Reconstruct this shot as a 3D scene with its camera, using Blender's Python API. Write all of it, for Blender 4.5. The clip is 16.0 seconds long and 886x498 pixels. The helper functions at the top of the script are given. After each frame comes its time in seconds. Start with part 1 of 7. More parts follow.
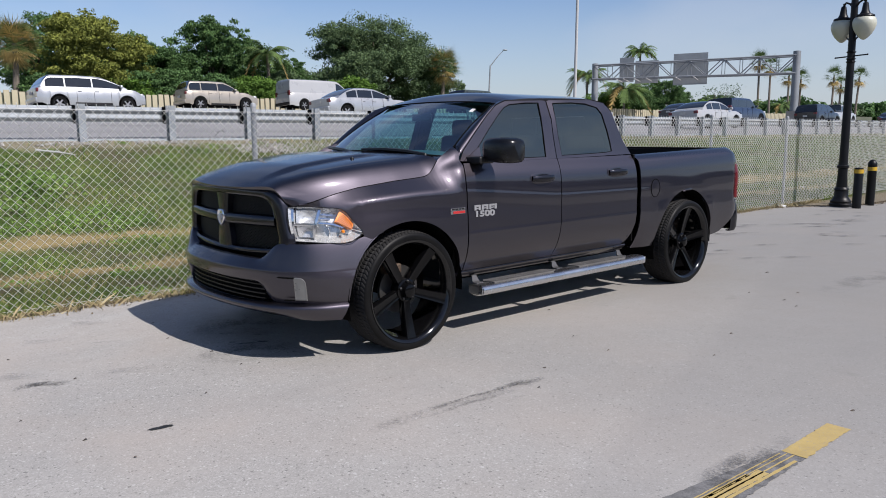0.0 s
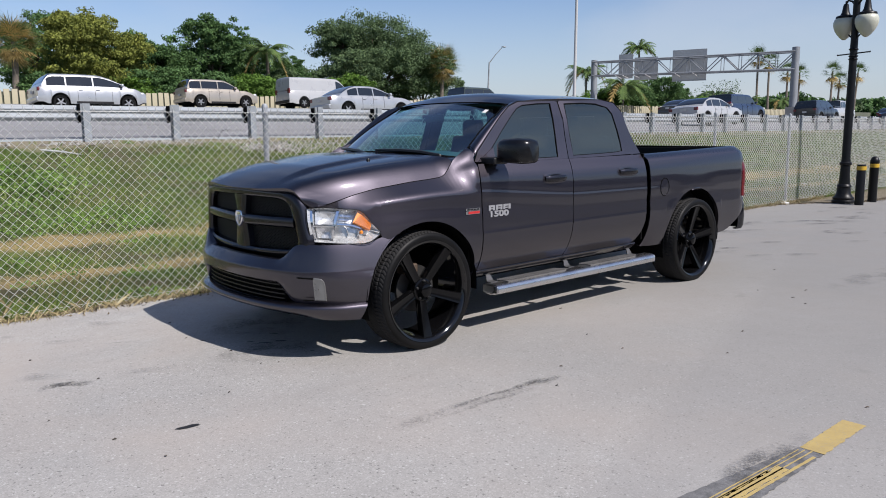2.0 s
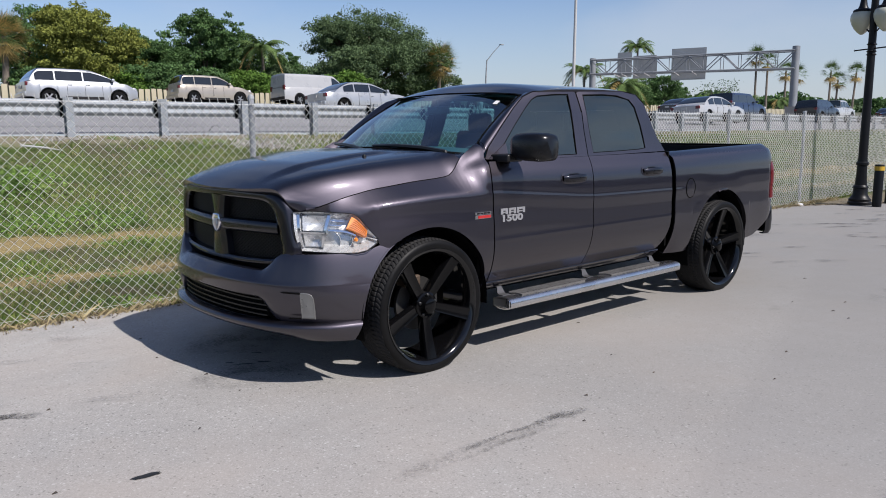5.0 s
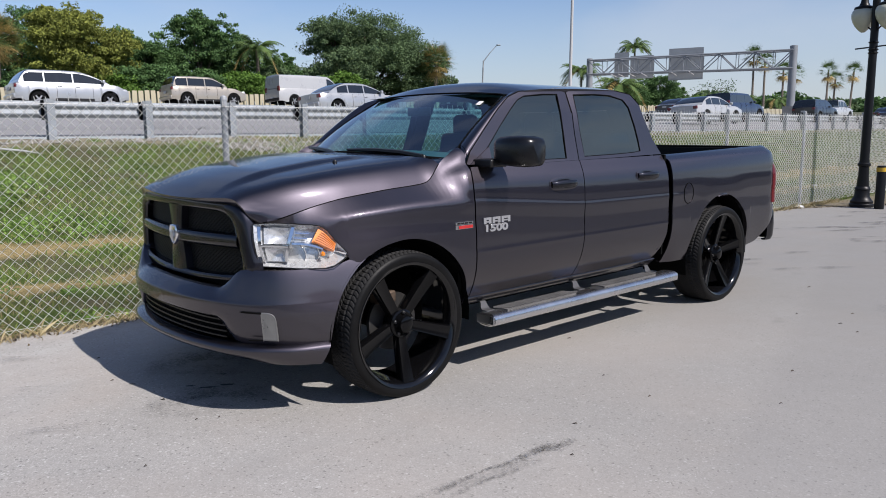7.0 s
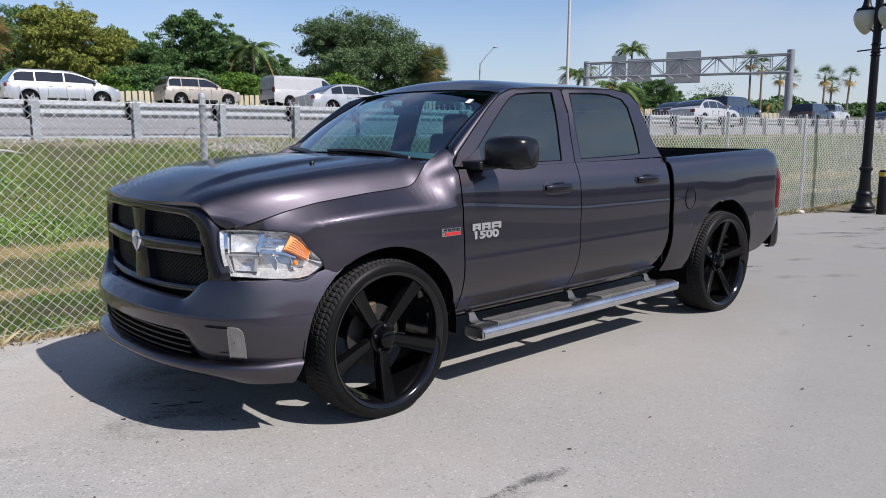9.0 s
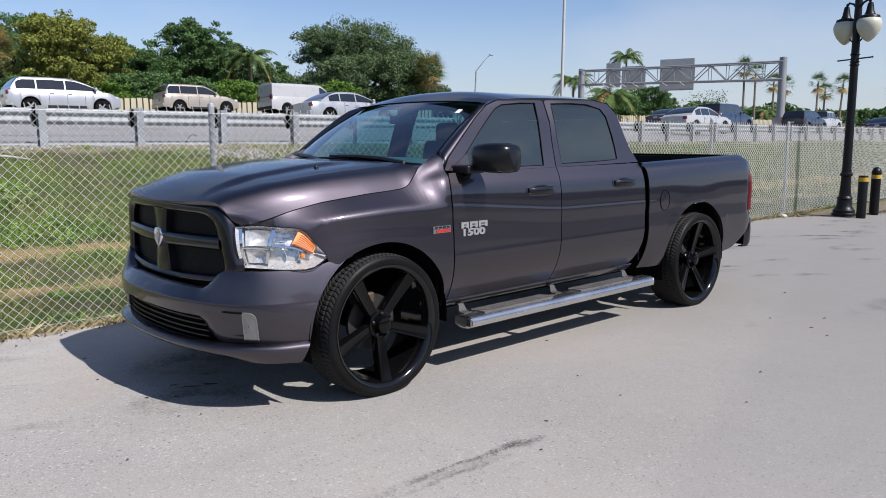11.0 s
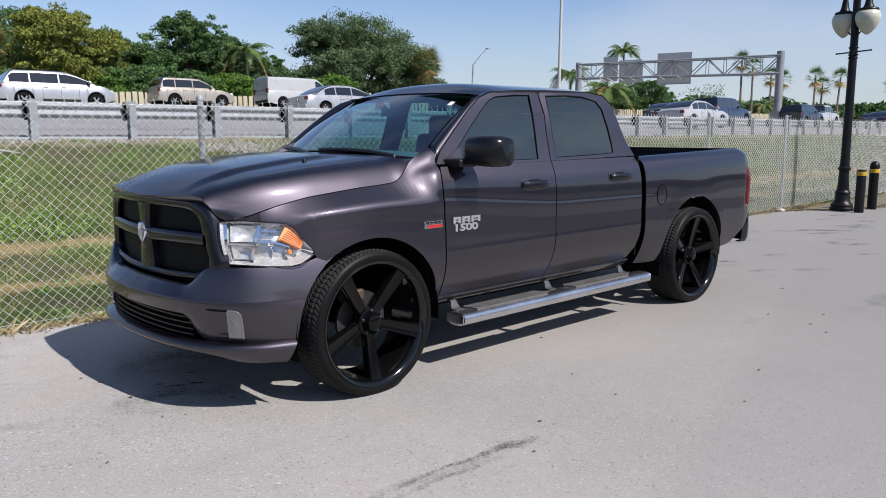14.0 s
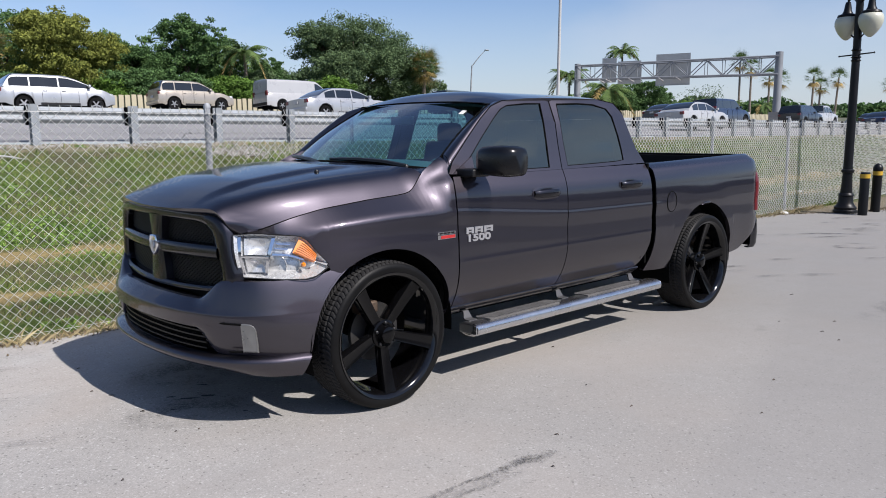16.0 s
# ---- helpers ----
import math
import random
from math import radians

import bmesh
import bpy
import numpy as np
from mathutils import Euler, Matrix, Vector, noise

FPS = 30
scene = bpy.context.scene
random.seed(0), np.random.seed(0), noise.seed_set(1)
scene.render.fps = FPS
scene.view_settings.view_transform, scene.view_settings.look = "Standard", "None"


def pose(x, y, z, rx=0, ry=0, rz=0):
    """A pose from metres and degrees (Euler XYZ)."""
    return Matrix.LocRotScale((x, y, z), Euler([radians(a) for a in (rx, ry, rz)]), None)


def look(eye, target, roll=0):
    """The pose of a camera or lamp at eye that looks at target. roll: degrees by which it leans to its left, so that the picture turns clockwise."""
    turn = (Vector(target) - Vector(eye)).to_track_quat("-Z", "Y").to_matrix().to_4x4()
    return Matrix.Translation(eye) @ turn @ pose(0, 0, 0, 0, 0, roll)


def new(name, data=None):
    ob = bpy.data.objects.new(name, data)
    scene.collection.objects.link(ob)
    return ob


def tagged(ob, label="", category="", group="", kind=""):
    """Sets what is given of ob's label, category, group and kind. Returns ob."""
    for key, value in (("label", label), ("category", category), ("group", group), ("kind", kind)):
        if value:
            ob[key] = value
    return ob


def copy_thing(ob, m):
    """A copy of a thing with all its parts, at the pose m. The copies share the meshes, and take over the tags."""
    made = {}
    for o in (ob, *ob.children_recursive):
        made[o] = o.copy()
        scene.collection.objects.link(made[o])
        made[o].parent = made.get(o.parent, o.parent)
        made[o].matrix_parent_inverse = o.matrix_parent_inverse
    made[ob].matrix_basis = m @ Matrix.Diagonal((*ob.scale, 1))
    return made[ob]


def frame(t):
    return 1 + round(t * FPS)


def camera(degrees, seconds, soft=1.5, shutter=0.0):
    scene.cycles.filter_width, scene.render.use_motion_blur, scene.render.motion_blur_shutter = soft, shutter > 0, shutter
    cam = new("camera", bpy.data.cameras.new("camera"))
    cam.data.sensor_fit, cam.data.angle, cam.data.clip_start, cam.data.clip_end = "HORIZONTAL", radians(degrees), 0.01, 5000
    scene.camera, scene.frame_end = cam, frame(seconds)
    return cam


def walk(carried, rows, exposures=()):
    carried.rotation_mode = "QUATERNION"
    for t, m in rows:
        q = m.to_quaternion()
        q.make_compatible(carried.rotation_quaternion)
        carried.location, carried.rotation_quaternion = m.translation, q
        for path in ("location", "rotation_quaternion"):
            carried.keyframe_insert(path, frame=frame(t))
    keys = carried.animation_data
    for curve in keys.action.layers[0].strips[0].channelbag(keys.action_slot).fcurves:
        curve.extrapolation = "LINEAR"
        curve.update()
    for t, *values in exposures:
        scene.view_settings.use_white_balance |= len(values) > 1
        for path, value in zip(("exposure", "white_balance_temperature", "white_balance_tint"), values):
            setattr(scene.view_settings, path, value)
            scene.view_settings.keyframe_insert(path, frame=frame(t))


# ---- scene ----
cam = camera(60.2, 16.0, soft=0.95)
PATH = [
    (0, (3.316, 5.038, 1.497), (1.999, 3.563, 1.199), -0.3),
    (0.5, (3.449, 5.046, 1.492), (2.13, 3.572, 1.197), -0.1),
    (1, (3.581, 5.053, 1.488), (2.261, 3.58, 1.192), -0.2),
    (1.5, (3.572, 5.059, 1.515), (2.252, 3.586, 1.216), -0.4),
    (2, (3.446, 5.001, 1.529), (2.127, 3.529, 1.223), -0.5),
    (2.5, (3.32, 4.948, 1.523), (2.0, 3.477, 1.214), -0.4),
    (3, (3.244, 4.838, 1.513), (1.921, 3.371, 1.201), -0.2),
    (3.5, (3.208, 4.695, 1.527), (1.885, 3.228, 1.215), -0.1),
    (4, (3.164, 4.599, 1.516), (1.84, 3.133, 1.204), -0.3),
    (6.5, (2.801, 4.29, 1.484), (1.471, 2.829, 1.177), -0.1),
    (7, (2.695, 4.25, 1.506), (1.365, 2.789, 1.198), -0.4),
    (7.5, (2.549, 4.222, 1.528), (1.216, 2.764, 1.219), -0.3),
    (8, (2.458, 4.183, 1.527), (1.123, 2.725, 1.221), -0.2),
    (8.5, (2.419, 4.085, 1.51), (1.083, 2.629, 1.205), -0.0),
    (9, (2.431, 4.052, 1.489), (1.093, 2.596, 1.187), -0.1),
    (11.5, (2.795, 4.487, 1.493), (1.448, 3.036, 1.209), -0.1),
    (12, (2.833, 4.505, 1.479), (1.487, 3.054, 1.19), -0.1),
    (12.5, (2.807, 4.473, 1.471), (1.461, 3.023, 1.177), -0.2),
    (13, (2.7, 4.396, 1.466), (1.353, 2.949, 1.165), -0.2),
    (13.5, (2.628, 4.361, 1.467), (1.279, 2.916, 1.166), -0.1),
    (14, (2.62, 4.355, 1.485), (1.27, 2.91, 1.185), -0.1),
    (14.5, (2.645, 4.324, 1.492), (1.294, 2.879, 1.194), -0.1),
    (15, (2.686, 4.267, 1.499), (1.334, 2.823, 1.2), -0.0),
    (15.5, (2.692, 4.254, 1.53), (1.339, 2.811, 1.231), -0.1),
    (16, (2.657, 4.267, 1.537), (1.304, 2.824, 1.24), -0.3),
]
walk(cam, [(t, look(eye, target, roll)) for t, eye, target, roll in PATH], [(0, 0.34, 6500, 13.5), (2.5, 0.40, 6500, 13.5), (4, 0.35, 6500, 13.5), (7.0, 0.40, 6500, 13.5), (8.2, 0.50, 6500, 13.5), (13, 0.48, 6500, 13.5), (16, 0.50, 6500, 13.5)])

# ---- world, sun, exposure ----
SUN_DIR = Vector((-0.165, 0.905, 1.0)).normalized()
elevation = math.asin(SUN_DIR.z)
turn_of_sun = math.atan2(SUN_DIR.x, SUN_DIR.y)
world = bpy.data.worlds.new("sky")
scene.world = world
world.use_nodes = True
wn = world.node_tree
wn.nodes.clear()
sky = wn.nodes.new("ShaderNodeTexSky")
sky.sky_type = "NISHITA"
sky.sun_disc = False
sky.sun_elevation, sky.sun_rotation = elevation, turn_of_sun
sky.air_density, sky.dust_density, sky.ozone_density = 1.0, 0.4, 4.0
# thin high cloud, faint streaks
geo = wn.nodes.new("ShaderNodeTexCoord")
stretch = wn.nodes.new("ShaderNodeMapping")
stretch.inputs["Scale"].default_value = (1.0, 1.0, 2.6)
stretch.inputs["Location"].default_value = (3.1, 0.7, 0.4)
cloud = wn.nodes.new("ShaderNodeTexNoise")
cloud.inputs["Scale"].default_value, cloud.inputs["Detail"].default_value = 2.2, 7.0
fade = wn.nodes.new("ShaderNodeMapRange")
fade.inputs["From Min"].default_value, fade.inputs["From Max"].default_value = 0.52, 0.70
fade.inputs["To Min"].default_value, fade.inputs["To Max"].default_value = 0.0, 1.0
# cloud thickens with height above the horizon haze
rise = wn.nodes.new("ShaderNodeSeparateXYZ")
lift = wn.nodes.new("ShaderNodeMapRange")
lift.inputs["From Min"].default_value, lift.inputs["From Max"].default_value = 0.08, 0.40
lift.inputs["To Min"].default_value, lift.inputs["To Max"].default_value = 0.28, 0.30
both_c = wn.nodes.new("ShaderNodeMath")
both_c.operation = "MULTIPLY"
wn.links.new(geo.outputs["Generated"], rise.inputs[0])
wn.links.new(rise.outputs["Z"], lift.inputs["Value"])
wn.links.new(fade.outputs["Result"], both_c.inputs[0])
wn.links.new(lift.outputs["Result"], both_c.inputs[1])
mixc = wn.nodes.new("ShaderNodeMix")
mixc.data_type = "RGBA"
mixc.inputs[7].default_value = (5.6, 6.0, 6.6, 1)
back = wn.nodes.new("ShaderNodeBackground")
back.inputs["Strength"].default_value = 0.088
wout = wn.nodes.new("ShaderNodeOutputWorld")
wn.links.new(geo.outputs["Generated"], stretch.inputs["Vector"])
wn.links.new(stretch.outputs["Vector"], cloud.inputs["Vector"])
wn.links.new(cloud.outputs["Fac"], fade.inputs["Value"])
wn.links.new(both_c.outputs[0], mixc.inputs[0])
tint = wn.nodes.new("ShaderNodeMix")
tint.data_type, tint.blend_type = "RGBA", "MULTIPLY"
tint.inputs[0].default_value = 1.0
tint.inputs[7].default_value = (1.0, 0.975, 1.03, 1)
wn.links.new(sky.outputs["Color"], tint.inputs[6])
# pale blue haze low over the horizon
haze_fade = wn.nodes.new("ShaderNodeMapRange")
haze_fade.inputs["From Min"].default_value, haze_fade.inputs["From Max"].default_value = 0.0, 0.16
haze_fade.inputs["To Min"].default_value, haze_fade.inputs["To Max"].default_value = 0.75, 0.0
haze = wn.nodes.new("ShaderNodeMix")
haze.data_type = "RGBA"
haze.inputs[7].default_value = (4.3, 5.0, 5.7, 1)
wn.links.new(rise.outputs["Z"], haze_fade.inputs["Value"])
wn.links.new(haze_fade.outputs["Result"], haze.inputs[0])
wn.links.new(tint.outputs[2], haze.inputs[6])
wn.links.new(haze.outputs[2], mixc.inputs[6])
wn.links.new(mixc.outputs[2], back.inputs["Color"])
wn.links.new(back.outputs["Background"], wout.inputs["Surface"])

sun_data = bpy.data.lights.new("sun", "SUN")
sun_data.energy, sun_data.angle, sun_data.color = 4.85, radians(0.6), (1.0, 0.965, 0.92)
sun = new("sun", sun_data)
sun.matrix_world = look(SUN_DIR * 60, (0, 0, 0))
scene.view_settings.exposure = 0.0

# ---- materials ----
def nodes_of(name):
    m = bpy.data.materials.new(name)
    m.use_nodes = True
    nt = m.node_tree
    return m, nt, nt.nodes["Principled BSDF"]


def noise_node(nt, scale, detail=5.0, rough=0.6, space="Object", squash=(1, 1, 1)):
    co = nt.nodes.new("ShaderNodeTexCoord")
    mp = nt.nodes.new("ShaderNodeMapping")
    mp.inputs["Scale"].default_value = squash
    tx = nt.nodes.new("ShaderNodeTexNoise")
    tx.inputs["Scale"].default_value, tx.inputs["Detail"].default_value = scale, detail
    tx.inputs["Roughness"].default_value = rough
    nt.links.new(co.outputs[space], mp.inputs["Vector"])
    nt.links.new(mp.outputs["Vector"], tx.inputs["Vector"])
    return tx.outputs["Fac"]


def ramp(nt, fac, stops):
    r = nt.nodes.new("ShaderNodeValToRGB")
    els = r.color_ramp.elements
    while len(els) < len(stops):
        els.new(0.5)
    for e, (p, c) in zip(els, stops):
        e.position, e.color = p, (*c, 1)
    nt.links.new(fac, r.inputs["Fac"])
    return r.outputs["Color"]


def blend(nt, fac, a, b, mode="MIX"):
    mx = nt.nodes.new("ShaderNodeMix")
    mx.data_type, mx.blend_type = "RGBA", mode
    for sock, v in ((mx.inputs[0], fac), (mx.inputs[6], a), (mx.inputs[7], b)):
        if isinstance(v, (int, float)):
            sock.default_value = v
        elif isinstance(v, tuple):
            sock.default_value = (*v, 1)
        else:
            nt.links.new(v, sock)
    return mx.outputs[2]


def relief(nt, bsdf, height, strength, distance=0.01):
    b = nt.nodes.new("ShaderNodeBump")
    b.inputs["Strength"].default_value, b.inputs["Distance"].default_value = strength, distance
    nt.links.new(height, b.inputs["Height"])
    nt.links.new(b.outputs["Normal"], bsdf.inputs["Normal"])


def span(nt, fac, a, b, lo=0.0, hi=1.0):
    r = nt.nodes.new("ShaderNodeMapRange")
    for key, v in (("From Min", a), ("From Max", b), ("To Min", lo), ("To Max", hi)):
        r.inputs[key].default_value = v
    nt.links.new(fac, r.inputs["Value"])
    return r.outputs["Result"]


def surface(name, col, rough=0.5, metal=0.0, var=0.15, big=1.5, fine=60.0, bump=0.1, coat=0.0, random=0.0, island=0.0, spec=0.5):
    """A general surface: base colour with blotches and grain, uneven gloss and fine relief."""
    m, nt, b = nodes_of(name)
    n1, n2 = noise_node(nt, big), noise_node(nt, fine, 3.0)
    dark, light = tuple(c * (1 - var) for c in col), tuple(min(1, c * (1 + var)) for c in col)
    c = ramp(nt, n1, [(0.3, dark), (0.7, light)])
    c = blend(nt, span(nt, n2, 0.35, 0.7, 0.0, 0.35), c, tuple(x * (1 - 1.6 * var) for x in col))
    if random or island:
        info = nt.nodes.new("ShaderNodeObjectInfo" if random else "ShaderNodeNewGeometry")
        k = random or island
        hsv = nt.nodes.new("ShaderNodeHueSaturation")
        r = span(nt, info.outputs["Random" if random else "Random Per Island"], 0, 1, 1 - k, 1 + k)
        nt.links.new(r, hsv.inputs["Value"])
        nt.links.new(c, hsv.inputs["Color"])
        c = hsv.outputs["Color"]
    nt.links.new(c, b.inputs["Base Color"])
    nt.links.new(span(nt, n1, 0.3, 0.7, max(0.0, rough - 0.06), min(1.0, rough + 0.06)), b.inputs["Roughness"])
    b.inputs["Metallic"].default_value = metal
    b.inputs["Specular IOR Level"].default_value = spec
    b.inputs["Coat Weight"].default_value = coat
    b.inputs["Coat Roughness"].default_value = 0.04
    if bump:
        relief(nt, b, n2, bump, 0.004)
    return m


def car_paint(name, col, lobes=((0.37, 0.52), (0.55, 1.38)), gloss=1.5):
    """Metal flake under a clear, glossy coat, with a breath of dust."""
    m, nt, b = nodes_of(name)
    flake = nt.nodes.new("ShaderNodeTexVoronoi")
    flake.inputs["Scale"].default_value = 900
    co = nt.nodes.new("ShaderNodeTexCoord")
    nt.links.new(co.outputs["Object"], flake.inputs["Vector"])
    c = ramp(nt, flake.outputs["Distance"], [(0.0, tuple(min(1, x * 1.25) for x in col)), (0.9, tuple(x * 0.85 for x in col))])
    dust = noise_node(nt, 2.5, 6.0)
    metal = None
    for rough, share in lobes:
        lobe = nt.nodes.new("ShaderNodeBsdfAnisotropic")
        lobe.distribution = "BECKMANN"
        lobe.inputs["Roughness"].default_value = rough
        nt.links.new(blend(nt, 1.0, c, (share, share, share), "MULTIPLY"), lobe.inputs["Color"])
        if metal is None:
            metal = lobe
        else:
            both_lobes = nt.nodes.new("ShaderNodeAddShader")
            nt.links.new(metal.outputs[0], both_lobes.inputs[0])
            nt.links.new(lobe.outputs[0], both_lobes.inputs[1])
            metal = both_lobes
    b.inputs["Base Color"].default_value = (0.003, 0.0028, 0.0032, 1)
    b.inputs["Roughness"].default_value = 0.6
    b.inputs["Specular IOR Level"].default_value = 0.0
    b.inputs["Coat Weight"].default_value = 1.0
    b.inputs["Coat IOR"].default_value = gloss
    nt.links.new(span(nt, dust, 0.3, 0.8, 0.06, 0.11), b.inputs["Coat Roughness"])
    wave = nt.nodes.new("ShaderNodeBump")
    wave.inputs["Strength"].default_value, wave.inputs["Distance"].default_value = 0.05, 0.02
    nt.links.new(noise_node(nt, 4.2, 3.0), wave.inputs["Height"])
    nt.links.new(wave.outputs["Normal"], b.inputs["Coat Normal"])
    add = nt.nodes.new("ShaderNodeAddShader")
    nt.links.new(metal.outputs[0], add.inputs[0])
    nt.links.new(b.outputs[0], add.inputs[1])
    nt.links.new(add.outputs[0], nt.nodes["Material Output"].inputs["Surface"])
    return m


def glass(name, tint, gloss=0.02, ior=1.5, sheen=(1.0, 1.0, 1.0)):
    m = bpy.data.materials.new(name)
    m.use_nodes = True
    nt = m.node_tree
    nt.nodes.clear()
    out = nt.nodes.new("ShaderNodeOutputMaterial")
    tr, gl = nt.nodes.new("ShaderNodeBsdfTransparent"), nt.nodes.new("ShaderNodeBsdfGlossy")
    mx = nt.nodes.new("ShaderNodeMixShader")
    lw = nt.nodes.new("ShaderNodeLayerWeight")
    lw.inputs["Blend"].default_value = 0.5
    pw, fr = nt.nodes.new("ShaderNodeMath"), nt.nodes.new("ShaderNodeMath")
    pw.operation, fr.operation = "POWER", "MULTIPLY_ADD"
    pw.inputs[1].default_value = 4.5
    f0 = ((ior - 1) / (ior + 1)) ** 2
    fr.inputs[1].default_value, fr.inputs[2].default_value = 1 - f0, f0
    nt.links.new(lw.outputs["Facing"], pw.inputs[0])
    nt.links.new(pw.outputs[0], fr.inputs[0])
    tr.inputs["Color"].default_value = (*tint, 1)
    gl.inputs["Roughness"].default_value = gloss
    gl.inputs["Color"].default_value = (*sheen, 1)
    nt.links.new(fr.outputs[0], mx.inputs["Fac"])
    nt.links.new(tr.outputs["BSDF"], mx.inputs[1])
    nt.links.new(gl.outputs["BSDF"], mx.inputs[2])
    nt.links.new(mx.outputs["Shader"], out.inputs["Surface"])
    return m


PAINT = car_paint("granite_grey_paint", (0.0276, 0.0246, 0.0300))
PAINT_DARK = car_paint("charcoal_trim_paint", (0.0068, 0.007, 0.0096), gloss=1.38)
GLOSS_BLACK = surface("gloss_black", (0.00288, 0.00288, 0.00324), 0.12, 0.0, 0.2, 2, 30, 0.0, spec=0.20)
RIM_BLACK = surface("rim_black", (0.003, 0.003, 0.0034), 0.08, 0.0, 0.2, 2, 30, 0.0, spec=0.5)
MIRROR_BLACK = surface("mirror_housing_black", (0.00504, 0.00504, 0.00576), 0.27, 0.0, 0.2, 2, 60, 0.02, spec=0.4)
SATIN_BLACK = surface("satin_black", (0.00864, 0.00864, 0.00936), 0.38, 0.0, 0.2, 2, 80, 0.05, spec=0.35)
BLACK_PLASTIC = surface("black_plastic", (0.0101, 0.0101, 0.0112), 0.55, 0.0, 0.25, 3, 120, 0.15, spec=0.3)
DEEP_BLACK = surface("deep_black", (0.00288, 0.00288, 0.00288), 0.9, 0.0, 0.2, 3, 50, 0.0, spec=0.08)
GRILLE_BLACK = surface("grille_black", (0.00288, 0.00288, 0.00324), 0.6, 0.0, 0.2, 3, 60, 0.0, spec=0.25)
TREAD_RUBBER = surface("dusty_tread", (0.020, 0.0195, 0.0195), 0.75, 0.0, 0.3, 6, 90, 0.1, spec=0.2)
RUBBER = surface("tyre_rubber", (0.0045, 0.0044, 0.0045), 0.5, 0.0, 0.3, 6, 90, 0.15, spec=0.14)
CHROME = surface("chrome", (0.78, 0.78, 0.79), 0.10, 1.0, 0.05, 3, 40, 0.02)
BOARD_STEEL = surface("polished_board", (0.62, 0.62, 0.63), 0.27, 1.0, 0.08, 3, 40, 0.0)
BRACKET_STEEL = surface("bracket_steel", (0.085, 0.085, 0.088), 0.45, 0.5, 0.2, 6, 60, 0.08)
ALLOY = surface("satin_alloy", (0.30, 0.30, 0.31), 0.4, 0.6, 0.1, 3, 60, 0.05)
BRUSHED = surface("brushed_steel", (0.55, 0.55, 0.56), 0.28, 1.0, 0.1, 3, 90, 0.05)
BADGE_METAL = surface("badge_metal", (0.34, 0.34, 0.35), 0.35, 0.45, 0.08, 9, 60, 0.02)
SILVER = surface("reflector_silver", (0.64, 0.64, 0.63), 0.28, 0.55, 0.16, 26, 48, 0.25)
AMBER = surface("amber_plastic", (0.80, 0.235, 0.006), 0.3, 0.0, 0.25, 42, 70, 0.12, coat=0.4)
AMBER_DARK = surface("brown_amber", (0.36, 0.075, 0.004), 0.3, 0.0, 0.2, 30, 80, 0.05, coat=0.4)
RED_LENS = surface("red_lens", (0.101, 0.0036, 0.00576), 0.3, 0.0, 0.1, 8, 60, 0.03, coat=0.3)
FROST = surface("fog_lens", (0.122, 0.122, 0.119), 0.3, 0.2, 0.08, 8, 60, 0.05, coat=0.5)
RED_PAINT = surface("red_print", (0.396, 0.0216, 0.0216), 0.4, 0.0, 0.1, 9, 60, 0.0)
WHITE_PRINT = surface("white_print", (0.54, 0.54, 0.533), 0.5, 0.0, 0.05, 9, 60, 0.0)
SEAT_CLOTH = surface("seat_cloth", (0.0216, 0.0216, 0.0238), 0.85, 0.0, 0.2, 5, 150, 0.2)
DASH = surface("dash_plastic", (0.13, 0.135, 0.13), 0.6, 0.0, 0.15, 4, 120, 0.15)
RUST = surface("brake_iron", (0.12, 0.085, 0.06), 0.6, 0.5, 0.4, 12, 80, 0.1)
WINDSCREEN = glass("windscreen_glass", (0.42, 0.82, 0.86), 0.012, 2.75)
CLEAR = glass("clear_lens", (0.93, 0.94, 0.95), 0.01, 1.45)
# yellowish sheen greys the mirrored blue sky as cloud would
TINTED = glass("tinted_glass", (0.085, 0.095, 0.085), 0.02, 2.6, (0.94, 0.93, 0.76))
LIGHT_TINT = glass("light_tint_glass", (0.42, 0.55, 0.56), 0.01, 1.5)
RAIL_STEEL = surface("weathered_rail_steel", (0.238, 0.259, 0.277), 0.6, 0.2, 0.2, 3, 40, 0.08)
GANTRY_STEEL = surface("gantry_steel", (0.216, 0.23, 0.245), 0.6, 0.2, 0.15, 1, 20, 0.05)
GALV = surface("galvanised_steel", (0.288, 0.302, 0.317), 0.6, 0.2, 0.3, 5, 40, 0.12)
WIRE = surface("fence_wire", (0.62, 0.62, 0.60), 0.5, 0.1, 0.15, 4, 60, 0.0)
BLACK_IRON = surface("black_iron", (0.00432, 0.00468, 0.00576), 0.42, 0.0, 0.3, 3, 50, 0.12, spec=0.25)
GLOBE = surface("milky_globe", (0.446, 0.446, 0.36), 0.35, 0.0, 0.08, 4, 40, 0.03, coat=0.3)
YELLOW_BAND = surface("yellow_band", (0.518, 0.317, 0.0216), 0.5, 0.0, 0.2, 6, 60, 0.1)
CONCRETE = surface("concrete", (0.324, 0.302, 0.274), 0.85, 0.0, 0.2, 1.0, 30, 0.3)
LITTER = surface("pale_litter", (0.42, 0.42, 0.41), 0.6, 0.0, 0.1, 9, 60, 0.1)
WALL_CREAM = surface("cream_wall_panels", (0.403, 0.36, 0.252), 0.85, 0.0, 0.12, 0.6, 12, 0.2)
WALL_GAP = surface("wall_post_green", (0.0936, 0.101, 0.072), 0.85, 0.0, 0.2, 0.8, 12, 0.2)
SIGN_BACK = surface("sign_back_aluminium", (0.331, 0.346, 0.353), 0.6, 0.2, 0.12, 0.7, 12, 0.05)
